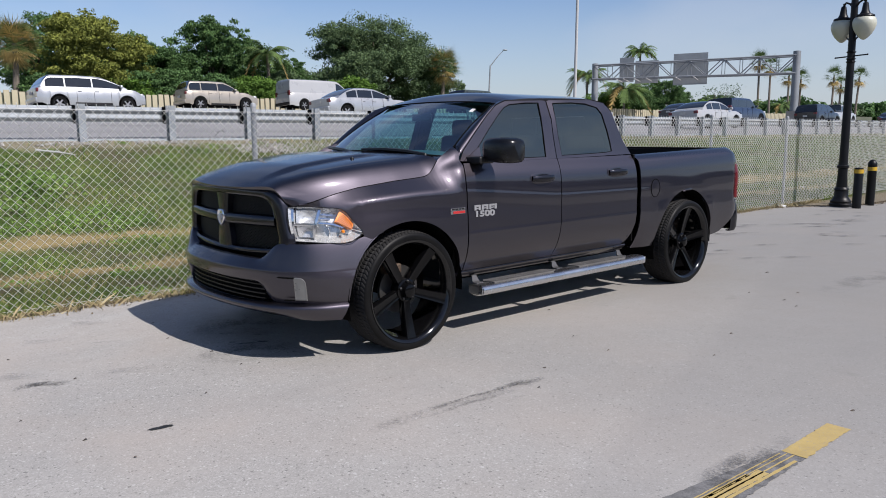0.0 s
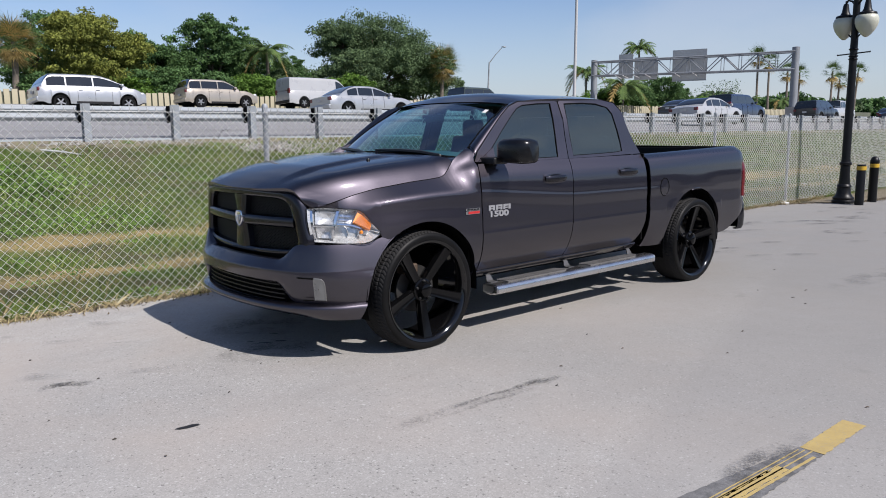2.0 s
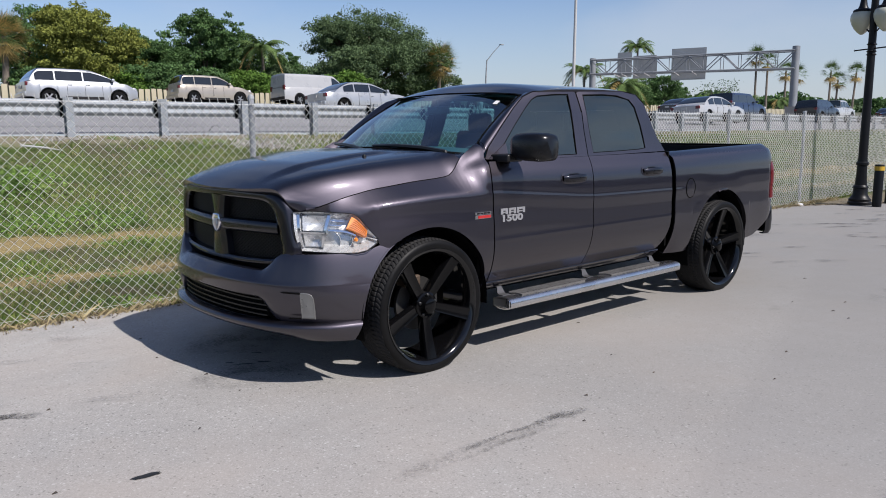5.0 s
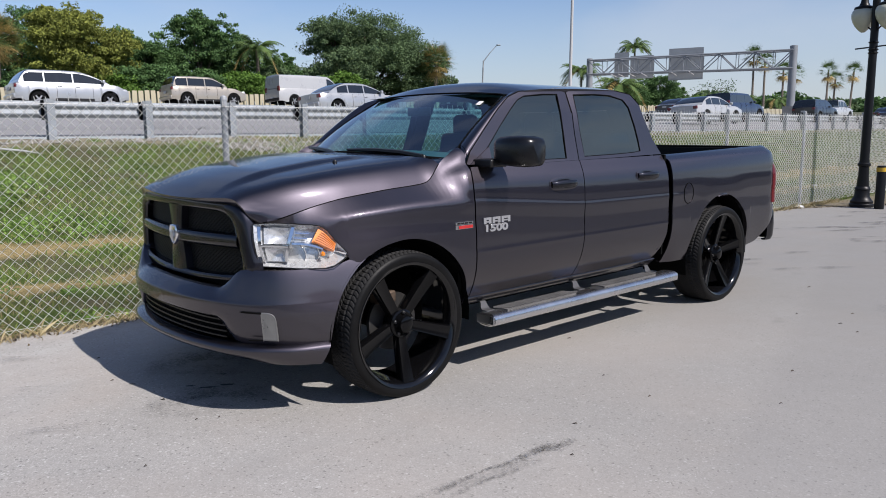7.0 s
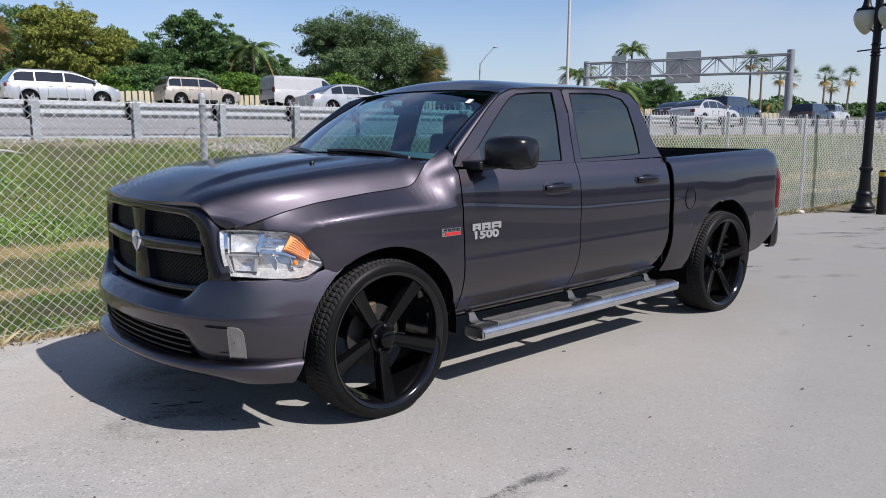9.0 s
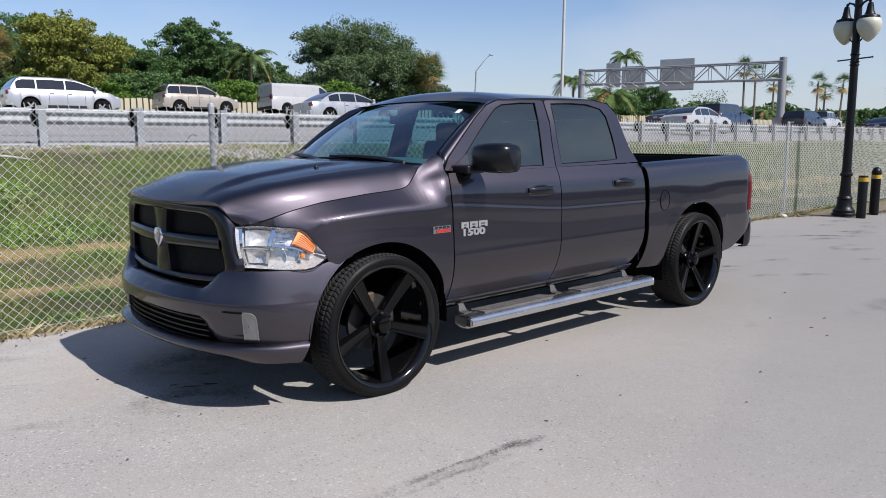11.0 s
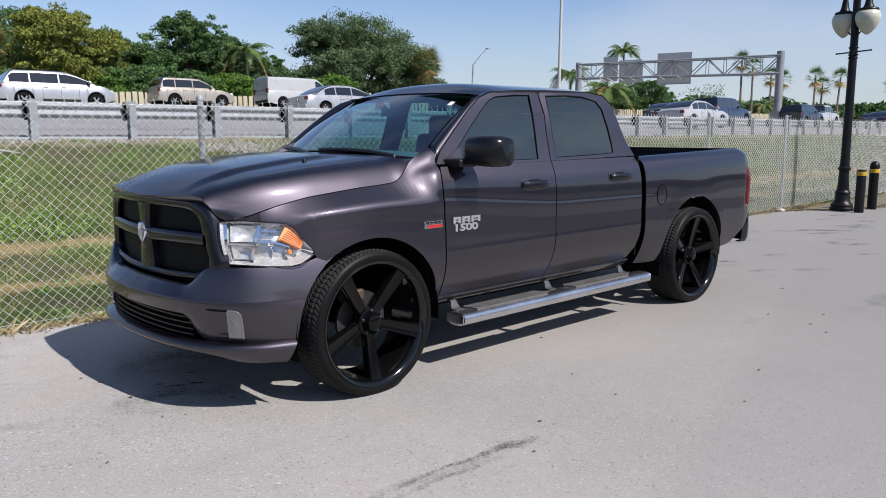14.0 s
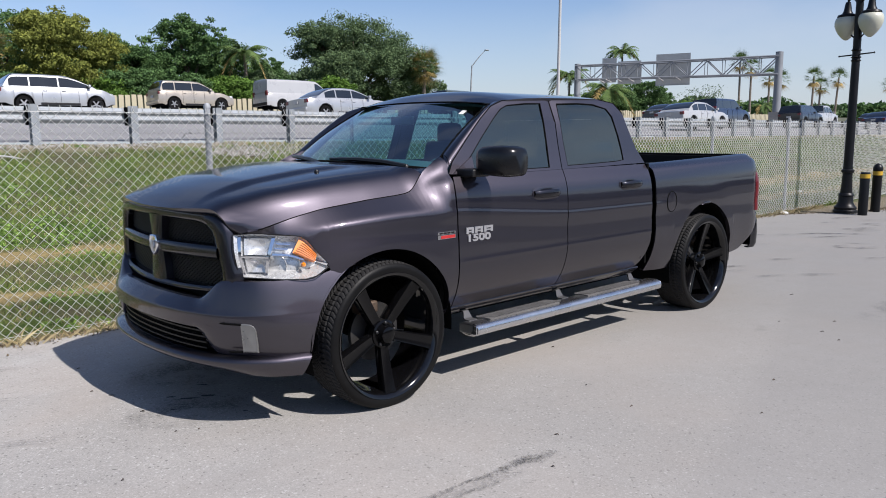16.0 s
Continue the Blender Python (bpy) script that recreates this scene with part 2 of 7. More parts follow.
DUSTY_RUBBER = surface("dusty_rubber", (0.0936, 0.09, 0.0864), 0.8, 0.0, 0.25, 6, 90, 0.2)
BARK = surface("bark", (0.108, 0.0828, 0.0612), 0.9, 0.0, 0.35, 2.5, 18, 0.5)
PALM_BARK = surface("palm_bark", (0.173, 0.144, 0.115), 0.9, 0.0, 0.3, 2.5, 18, 0.5)


def leaf_material(name, col, k=0.35):
    m, nt, b = nodes_of(name)
    g = nt.nodes.new("ShaderNodeNewGeometry")
    c = ramp(nt, g.outputs["Random Per Island"], [(0.0, tuple(x * (1 - k) for x in col)), (0.6, col), (1.0, (col[0] * 1.4, col[1] * 1.3, col[2] * 1.15))])
    big = noise_node(nt, 0.45, 3.0)
    c = blend(nt, span(nt, big, 0.35, 0.7, 0.0, 0.6), c, tuple(x * 0.6 for x in col))
    nt.links.new(c, b.inputs["Base Color"])
    b.inputs["Roughness"].default_value = 0.65
    b.inputs["Specular IOR Level"].default_value = 0.12
    thin = nt.nodes.new("ShaderNodeBsdfTranslucent")
    mx = nt.nodes.new("ShaderNodeMixShader")
    mx.inputs[0].default_value = 0.25
    nt.links.new(c, thin.inputs["Color"])
    nt.links.new(b.outputs[0], mx.inputs[1])
    nt.links.new(thin.outputs[0], mx.inputs[2])
    nt.links.new(mx.outputs[0], nt.nodes["Material Output"].inputs["Surface"])
    return m


LEAF_DARK = leaf_material("leaf_dark", (0.092, 0.172, 0.062))
LEAF_OAK = leaf_material("leaf_oak", (0.112, 0.172, 0.082))
LEAF_YELLOW = leaf_material("leaf_yellow", (0.205, 0.235, 0.056))
LEAF_BRIGHT = leaf_material("leaf_bright", (0.116, 0.215, 0.0414))
LEAF_PALM = leaf_material("leaf_palm", (0.116, 0.182, 0.0621))
LEAF_DRY = leaf_material("leaf_dry_palm", (0.50, 0.37, 0.15))


def crumbs(nt, scale):
    """A random number for each grain of a bed of small stones."""
    co = nt.nodes.new("ShaderNodeTexCoord")
    vo = nt.nodes.new("ShaderNodeTexVoronoi")
    vo.inputs["Scale"].default_value = scale
    nt.links.new(co.outputs["Object"], vo.inputs["Vector"])
    sp = nt.nodes.new("ShaderNodeSeparateColor")
    nt.links.new(vo.outputs["Color"], sp.inputs[0])
    return sp.outputs[0], sp.outputs[1], vo.outputs["Distance"]


def pavement_material():
    """Old sealed pavement: pale binder, small stones, streaks, stains, warm patches, darker towards -x."""
    m, nt, b = nodes_of("worn_pavement")
    patch = noise_node(nt, 0.22, 6.0, 0.62)
    drift = noise_node(nt, 1.1, 6.0, 0.62)
    mottle = noise_node(nt, 9.0, 5.0, 0.7)
    stone, stone2, dist = crumbs(nt, 150.0)
    chip, chip2, _ = crumbs(nt, 105.0)
    c = ramp(nt, patch, [(0.30, (0.228, 0.22, 0.207)), (0.5, (0.29, 0.279, 0.261)), (0.72, (0.34, 0.329, 0.309))])
    c = blend(nt, span(nt, drift, 0.4, 0.72, 0.0, 0.45), c, (0.22, 0.211, 0.197))
    c = blend(nt, span(nt, mottle, 0.48, 0.68, 0.0, 0.30), c, (0.195, 0.19, 0.177))
    c = blend(nt, span(nt, stone, 0.0, 1.0, 0.0, 0.24), c, (0.4, 0.388, 0.366))
    c = blend(nt, span(nt, stone2, 0.80, 0.82, 0.0, 0.22), c, (0.495, 0.486, 0.463))
    c = blend(nt, span(nt, stone2, 0.14, 0.12, 0.0, 0.24), c, (0.104, 0.102, 0.0969))
    c = blend(nt, span(nt, chip, 0.975, 0.98, 0.0, 0.40), c, (0.544, 0.539, 0.522))
    c = blend(nt, span(nt, chip2, 0.022, 0.017, 0.0, 0.6), c, (0.0799, 0.0776, 0.0716))
    streak = noise_node(nt, 0.9, 5.0, 0.6, squash=(0.16, 1.3, 1))
    c = blend(nt, span(nt, streak, 0.54, 0.72, 0.0, 0.45), c, (0.208, 0.203, 0.192))
    warm = noise_node(nt, 0.55, 4.0, 0.55)
    c = blend(nt, span(nt, warm, 0.45, 0.70, 0.0, 0.6), c, (0.344, 0.304, 0.268))
    stain = noise_node(nt, 2.6, 2.0, 0.5)
    c = blend(nt, span(nt, stain, 0.70, 0.80, 0.0, 0.5), c, (0.128, 0.124, 0.118))
    # the tone darkens towards -x, its border broken up by the patch noise
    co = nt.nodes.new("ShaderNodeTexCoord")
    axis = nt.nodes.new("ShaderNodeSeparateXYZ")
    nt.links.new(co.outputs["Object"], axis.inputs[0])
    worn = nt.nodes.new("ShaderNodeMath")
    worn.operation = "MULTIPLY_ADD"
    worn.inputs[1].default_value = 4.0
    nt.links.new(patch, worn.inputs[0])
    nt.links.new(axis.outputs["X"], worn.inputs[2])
    # an old joint: the paving beyond it is greyer
    lean = nt.nodes.new("ShaderNodeMath")
    lean.operation = "MULTIPLY_ADD"
    lean.inputs[1].default_value, lean.inputs[2].default_value = -0.297, -2.672
    nt.links.new(axis.outputs["X"], lean.inputs[0])
    side = nt.nodes.new("ShaderNodeMath")
    side.operation = "MULTIPLY_ADD"
    side.inputs[1].default_value = 0.955
    nt.links.new(axis.outputs["Y"], side.inputs[0])
    nt.links.new(lean.outputs[0], side.inputs[2])
    c = blend(nt, span(nt, side.outputs[0], -0.05, 0.10, 0.0, 0.30), c, (0.215, 0.207, 0.200))
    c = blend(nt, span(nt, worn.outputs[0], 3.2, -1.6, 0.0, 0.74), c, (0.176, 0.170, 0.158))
    nt.links.new(c, b.inputs["Base Color"])
    nt.links.new(span(nt, drift, 0.3, 0.7, 0.72, 0.9), b.inputs["Roughness"])
    relief(nt, b, dist, 0.12, 0.002)
    return m


BANDS = (-3.55, -5.35)


def bank_material():
    """Turf with straw-coloured mown bands along the fence, and bare patches."""
    m, nt, b = nodes_of("grass_bank")
    co = nt.nodes.new("ShaderNodeTexCoord")
    sep = nt.nodes.new("ShaderNodeSeparateXYZ")
    nt.links.new(co.outputs["Object"], sep.inputs[0])
    blot, fine, mid = noise_node(nt, 0.8, 6.0, 0.65), noise_node(nt, 34.0, 4.0, 0.7), noise_node(nt, 5.0, 5.0, 0.65)
    c = ramp(nt, mid, [(0.3, (0.0306, 0.0526, 0.0124)), (0.55, (0.0892, 0.127, 0.0298)), (0.75, (0.17, 0.183, 0.0662))])
    c = blend(nt, span(nt, blot, 0.47, 0.58, 0.0, 0.85), c, (0.098, 0.082, 0.052))
    # straw bands along the fence
    wob = nt.nodes.new("ShaderNodeMath")
    wob.operation = "MULTIPLY_ADD"
    wob.inputs[1].default_value = 1.1
    nt.links.new(noise_node(nt, 1.3, 5.0, 0.65), wob.inputs[0])
    nt.links.new(sep.outputs["Y"], wob.inputs[2])
    for at, wide, most, dry in ((BANDS[0], 0.34, 0.9, (0.34, 0.255, 0.116)), (BANDS[1], 0.50, 0.9, (0.34, 0.255, 0.116)), (-1.45, 0.75, 0.95, (0.204, 0.17, 0.124)), (-11.75, 0.75, 0.8, (0.289, 0.247, 0.182))):
        away = nt.nodes.new("ShaderNodeMath")
        away.operation = "SUBTRACT"
        away.inputs[1].default_value = at + 0.55
        nt.links.new(wob.outputs[0], away.inputs[0])
        ab = nt.nodes.new("ShaderNodeMath")
        ab.operation = "ABSOLUTE"
        nt.links.new(away.outputs[0], ab.inputs[0])
        c = blend(nt, span(nt, ab.outputs[0], wide, wide * 0.55, 0.0, most), c, dry)
    c = blend(nt, span(nt, fine, 0.46, 0.66, 0.0, 0.55), c, (0.0186, 0.0271, 0.00911))
    nt.links.new(c, b.inputs["Base Color"])
    b.inputs["Roughness"].default_value = 0.95
    b.inputs["Specular IOR Level"].default_value = 0.15
    relief(nt, b, fine, 0.9, 0.03)
    return m


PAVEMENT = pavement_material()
OFFVIEW_GROUND = surface("offview_dark_ground", (0.075, 0.073, 0.071), 0.9, 0.0, 0.25, 0.5, 60, 0.2)
BANK = bank_material()
ROAD = surface("pale_highway", (0.216, 0.212, 0.209), 0.85, 0.0, 0.12, 0.3, 25, 0.2)
LANE_WHITE = surface("lane_paint", (0.446, 0.446, 0.432), 0.7, 0.0, 0.15, 2, 30, 0.1)
FAR_GRASS = surface("far_grass", (0.0612, 0.0792, 0.0252), 0.95, 0.0, 0.3, 0.15, 6, 0.3)

# ---- building helpers ----
def finish(name, bm, mat, smooth=40.0):
    me = bpy.data.meshes.new(name)
    bmesh.ops.recalc_face_normals(bm, faces=bm.faces[:])
    bm.to_mesh(me)
    bm.free()
    for p in me.polygons:
        p.use_smooth = True
    me.set_sharp_from_angle(angle=radians(smooth))
    me.materials.append(mat)
    return me


def part(name, bm, mat, parent, label="", smooth=40.0):
    ob = new(name, finish(name, bm, mat, smooth))
    ob.parent = parent
    if label:
        ob["label"] = label
    return ob


def thing(name, label, category, group="", at=(0, 0, 0), turn=0.0):
    ob = new(name)
    ob.empty_display_size = 0.2
    ob.matrix_basis = pose(*at, 0, 0, turn)
    return tagged(ob, label, category, group)


def solo(name, bm, mat, label, category, group="", kind="", smooth=40.0, at=(0, 0, 0)):
    ob = new(name, finish(name, bm, mat, smooth))
    ob.location = at
    return tagged(ob, label, category, group, kind)


def shell(ob, depth, offset=-1.0):
    """Gives an open skin its thickness and a crisp rim."""
    me = ob.data
    bm = bmesh.new()
    bm.from_mesh(me)
    bm.normal_update()
    twin = {v: bm.verts.new(v.co + v.normal * depth * offset) for v in bm.verts[:]}
    rim = [e for e in bm.edges if len(e.link_faces) == 1]
    for e in rim:
        f = e.link_faces[0]
        loop = [l for l in f.loops if l.edge == e][0]
        a, b = loop.vert, loop.link_loop_next.vert
        bm.faces.new((b, a, twin[a], twin[b]))
    for f in [f for f in bm.faces if all(v in twin for v in f.verts)]:
        bm.faces.new([twin[v] for v in reversed(f.verts[:])])
    bmesh.ops.recalc_face_normals(bm, faces=bm.faces[:])
    bm.to_mesh(me)
    bm.free()
    for p in me.polygons:
        p.use_smooth = True
    me.set_sharp_from_angle(angle=radians(42))
    return ob


def soften(ob, width=0.004, n=2):
    md = ob.modifiers.new("edges", "BEVEL")
    md.width, md.segments, md.limit_method, md.angle_limit = width, n, "ANGLE", radians(40)
    return ob


def skin(bm, rows, closed=False):
    """Quads between rows of points."""
    vs = [[bm.verts.new(p) for p in r] for r in rows]
    for a, b in zip(vs, vs[1:]):
        n = len(a)
        for i in range(n if closed else n - 1):
            j = (i + 1) % n
            bm.faces.new((a[i], a[j], b[j], b[i]))
    return vs


def mirrored(rows):
    return [[(x, -y, z) for x, y, z in r] for r in rows]


def box(bm, c, s, m=None):
    out = bmesh.ops.create_cube(bm, size=1.0, matrix=(m or Matrix.Identity(4)) @ Matrix.Translation(c) @ Matrix.Diagonal((*s, 1)))
    return out["verts"]


def tube(bm, pts, radii, n=8, cap=True):
    """A round bar along points; radii: one, or one a point."""
    pts = [Vector(p) for p in pts]
    if isinstance(radii, (int, float)):
        radii = [radii] * len(pts)
    rings, side = [], None
    for i, p in enumerate(pts):
        d = (pts[min(i + 1, len(pts) - 1)] - pts[max(i - 1, 0)]).normalized()
        if side is None:
            side = d.orthogonal().normalized()
        side = (side - d * side.dot(d)).normalized()
        up = d.cross(side)
        rings.append([bm.verts.new(p + radii[i] * (math.cos(a) * side + math.sin(a) * up)) for a in (2 * math.pi * k / n for k in range(n))])
    for a, b in zip(rings, rings[1:]):
        for k in range(n):
            bm.faces.new((a[k], a[(k + 1) % n], b[(k + 1) % n], b[k]))
    if cap:
        bm.faces.new(rings[0][::-1])
        bm.faces.new(rings[-1])


def lathe(bm, profile, n=32, axis="z", at=(0, 0, 0)):
    """Turn a profile of (radius, height) round an axis."""
    rings = []
    for r, h in profile:
        ring = []
        for k in range(n):
            a = 2 * math.pi * k / n
            u, v = max(r, 1e-4) * math.cos(a), max(r, 1e-4) * math.sin(a)
            p = (u, v, h) if axis == "z" else (u, h, v) if axis == "y" else (h, u, v)
            ring.append((p[0] + at[0], p[1] + at[1], p[2] + at[2]))
        rings.append(ring)
    skin(bm, rings, True)


def prism(bm, poly, depth, place):
    """A flat outline (u, v) given depth; place(u, v, d) gives the point."""
    a = [bm.verts.new(place(u, v, 0)) for u, v in poly]
    b = [bm.verts.new(place(u, v, depth)) for u, v in poly]
    bm.faces.new(a)
    bm.faces.new(b[::-1])
    for i in range(len(a)):
        j = (i + 1) % len(a)
        bm.faces.new((a[i], b[i], b[j], a[j]))


def lin(v, xs, ys):
    return float(np.interp(v, xs, ys))


def calm(v, xs, ys, reach=0.04):
    """Interpolation with its kinks rounded off over a short reach."""
    return sum(w * lin(v + d * reach, xs, ys) for d, w in ((-1, 0.1), (-0.6, 0.2), (0, 0.4), (0.6, 0.2), (1, 0.1)))


def spline(pts, n):
    """n points on a smooth curve through pts."""
    pts = [Vector(p) for p in pts]
    out = []
    for k in range(n):
        f = k / (n - 1) * (len(pts) - 1)
        i = min(int(f), len(pts) - 2)
        t = f - i
        p1, p2 = pts[i], pts[i + 1]
        p0 = pts[i - 1] if i else p1 * 2 - p2
        p3 = pts[i + 2] if i + 2 < len(pts) else p2 * 2 - p1
        out.append(0.5 * (2 * p1 + (p2 - p0) * t + (2 * p0 - 5 * p1 + 4 * p2 - p3) * t * t + (3 * p1 - p0 - 3 * p2 + p3) * t ** 3))
    return out


def ease(t):
    t = min(1.0, max(0.0, t))
    return t * t * (3 - 2 * t)

# ---- ground, highway ----
FENCE_Y, RAIL_Y = -2.0, -12.0


def lay(y):
    """Height of the land across the place: yard, verge, bank, banked highway, land beyond."""
    if y > -1.9:
        return 0.0
    if y > -12.2:
        return lin(y, [-12.2, -11.4, -10.2, -8.5, -6.5, -4.5, -3.0, -1.9], [1.40, 1.33, 1.06, 0.66, 0.30, 0.10, 0.03, -0.01])
    return 1.42 + 0.056 * min(33.7, -12.2 - y)


def sheet(name, ys, xs, mat, label, category, rough=0.0, lift=0.0):
    bm = bmesh.new()
    rows = []
    for y in ys:
        rows.append([(x, y, lay(y) + lift + (rough * min(1.0, max(0.0, -2.05 - y)) * noise.fractal(Vector((x * 0.7, y * 0.9, 0)), 1.0, 2.0, 4) if abs(x) < 60 else 0)) for x in xs])
    skin(bm, rows)
    return solo(name, bm, mat, label, category, kind="structure", smooth=60)


bm = bmesh.new()
edge_x = [x * 0.16 for x in range(-200, 31)]
near = []
for x in edge_x:
    e = -1.93 + 0.05 * noise.noise(Vector((x * 1.3, 0, 0))) + 0.03 * noise.noise(Vector((x * 5.0, 3, 0))) + 1.1 * ease((-x - 11.4) / 2.6)
    near.append((x, e, 0.0))
rows = [[(x, e, -0.03) for x, e, z in near], near] + [[(x, y, 0.0) for x, e, z in near] for y in (-0.3, 2.0, 5.6)]
skin(bm, rows)
skin(bm, [[(edge_x[0], y, 0.0) for y in (-0.83, 5.6)], [(-400.0, y, 0.0) for y in (-0.83, 5.6)]])
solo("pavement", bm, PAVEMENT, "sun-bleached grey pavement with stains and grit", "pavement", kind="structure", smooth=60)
# unseen dark ground, added to darken what the truck's paint mirrors
bm = bmesh.new()
skin(bm, [[(x, y, -0.006) for x in (-400, 4.75)] for y in (5.55, 30.0, 60.0)])
skin(bm, [[(x, y, -0.006) for x in (4.75, 400)] for y in (-1.9, 30.0, 60.0)])
solo("road", bm, OFFVIEW_GROUND, "unseen dark ground along the yard, added to darken reflections", "road", kind="structure")
# unseen wall, added to darken the low sky mirrored in the doors
bm = bmesh.new()
box(bm, (0, 34.0, 2.2), (240, 0.3, 4.4))
solo("wall_south", bm, surface("offview_dull_wall", (0.144, 0.137, 0.122), 0.9, 0.0, 0.2, 0.4, 20, 0.2), "plain dull wall added out of view to darken reflections", "wall", kind="structure")
xs_fine = [-400, -200, -120, -80] + [-60 + 0.5 * k for k in range(140)] + [15, 30, 80, 200, 400]
sheet("grass_verge", [-0.55, -1.2, -1.7] + [-1.9 - 0.25 * k for k in range(42)], xs_fine, BANK, "patchy green and straw-coloured grass bank behind the fence", "grass", 0.06, -0.012)
sheet("highway", [-12.2, -12.9, -46.0], [-1500, -300, -100, 0, 100, 300, 1500], ROAD, "pale grey banked highway with several lanes", "road")
bm = bmesh.new()
skin(bm, [[(x, y, lay(-46) - 0.02) for x in (-2500, -300, 300, 2500)] for y in (-45.9, -300, -4000)])
solo("far_ground", bm, FAR_GRASS, "distant grassy ground beyond the highway", "ground", kind="structure")
bm = bmesh.new()
skin(bm, [[(x, y, -0.02) for x in (-2500, -300, 300, 2500)] for y in (60, 300, 4000)])
solo("ground", bm, FAR_GRASS, "distant ground behind the yard", "ground", kind="structure")
for y in (-15.2, -18.9, -22.6, -26.3, -30.0, -33.7, -37.4):
    bm = bmesh.new()
    solid = y in (-15.2, -37.4)
    for k in range(1 if solid else 26):
        x0, x1 = (-300, 60) if solid else (20 - 12.2 * k, 17 - 12.2 * k)
        z = lay(y) + 0.006
        skin(bm, [[(x0, y - 0.07, z), (x1, y - 0.07, z)], [(x0, y + 0.07, z), (x1, y + 0.07, z)]])
    solo("lane_marking", bm, LANE_WHITE, "worn white lane line on the highway", "road marking", "highway lane lines", "structure")

# ---- pickup truck: front axle at x = 0, facing +x, its left side at +y ----
truck = thing("pickup_truck", "granite grey crew cab pickup truck with large black wheels", "truck")
WHEEL_R, WHEEL_Z = 0.424, 0.400
ARCHES = ((0.0, 0.40, 0.505), (-3.555, 0.418, 0.522))


def plan_y(x):
    return calm(x, [-4.75, -4.45, -3.9, -0.2, 0.05, 0.2, 0.33, 0.42, 0.52, 0.62, 0.72], [0.965, 0.985, 0.995, 1.0, 0.995, 0.98, 0.952, 0.918, 0.868, 0.80, 0.71], 0.06)


def side_y(x, z):
    """Half width of the body at x and z, with the shoulder crease and the flares over the wheels."""
    zc = calm(x, [-2.7, -1.6, -1.0, -0.5, 0.0], [0.985, 0.995, 1.045, 1.088, 1.09], 0.2)
    d = calm(x, [-2.85, -2.72, -0.55, -0.40], [0.12, 0.26, 0.26, 0.12], 0.05) * (max(0.0, 0.75 - z) / 0.47) ** 2 + 0.004 * math.exp(-((z - zc + 0.10) / 0.06) ** 2) - 0.003 * math.exp(-((z - 0.765) / 0.014) ** 2) * ease((-0.45 - x) / 0.2)
    if z > zc:
        d += 0.0045 * calm(x, [-3.1, -2.7], [0.12, 1.0], 0.1) * (1 - math.exp(-(z - zc) / 0.008)) + 0.045 * ((z - zc) / 0.29) ** 2.3
    y = plan_y(x) - d
    for cx, cz, r in ARCHES:
        d = math.hypot(x - cx, z - cz) - r
        if z > 0.3:
            y += 0.006 * math.exp(-(max(d, 0.0) / 0.13) ** 2)
    return y


# greenhouse, set in from the shoulder of the doors
def tuck(z):
    return calm(z, [1.15, 1.19, 1.23, 1.28, 1.36, 1.5, 1.65, 1.74], [0.0, 0.003, 0.013, 0.036, 0.047, 0.042, 0.022, 0.004], 0.02)


def tucked(x, z):
    return x - lin(x, [-2.7, -0.5], [0.78, 0.88]) * tuck(z)


def glass_y(z):
    return lin(z, [1.0, 1.28, 1.5, 1.65, 1.74, 1.8, 1.84], [1.0, 0.945, 0.885, 0.822, 0.775, 0.722, 0.66]) - tuck(z)


def sill_z(x, low):
    for cx, cz, r in ARCHES:
        if abs(x - cx) < r:
            return max(low, cz + math.sqrt(r * r - (x - cx) ** 2))
    return low


def both(name, make, mat, parent, depth=0.012, label="", smooth=40.0):
    """A panel and its mirror image on the other flank."""
    made = []
    for flip in (False, True):
        bm = bmesh.new()
        rows = make()
        skin(bm, mirrored(rows) if flip else rows)
        ob = part(name, bm, mat, parent, label, smooth)
        made.append(shell(ob, depth) if depth else ob)
    return made


def arch_columns(a, b, n, extra):
    xs = list(np.linspace(a, b, n)) + list(extra)
    return sorted(set(round(float(x), 4) for x in xs), reverse=True)


def arch_xs(k):
    cx, cz, r = ARCHES[k]
    return [cx + r * 0.9995 * math.cos(t) for t in np.linspace(0, math.pi, 41)]


# seams along the flank
def door_front(z):
    return tucked(lin(z, [0.45, 0.9, 1.0, 1.18, 1.30, 1.36], [-0.545, -0.54, -0.535, -0.522, -0.511, -0.528]), z)


def door_middle(z):
    return tucked(lin(z, [0.45, 0.55, 0.78, 1.0, 1.3], [-1.575, -1.59, -1.607, -1.608, -1.614]), z)


def door_rear(z):
    return tucked(lin(z, [0.455, 0.48, 0.52, 0.58, 0.68, 0.85, 1.3], [-2.50, -2.575, -2.625, -2.66, -2.685, -2.695, -2.69]), z)


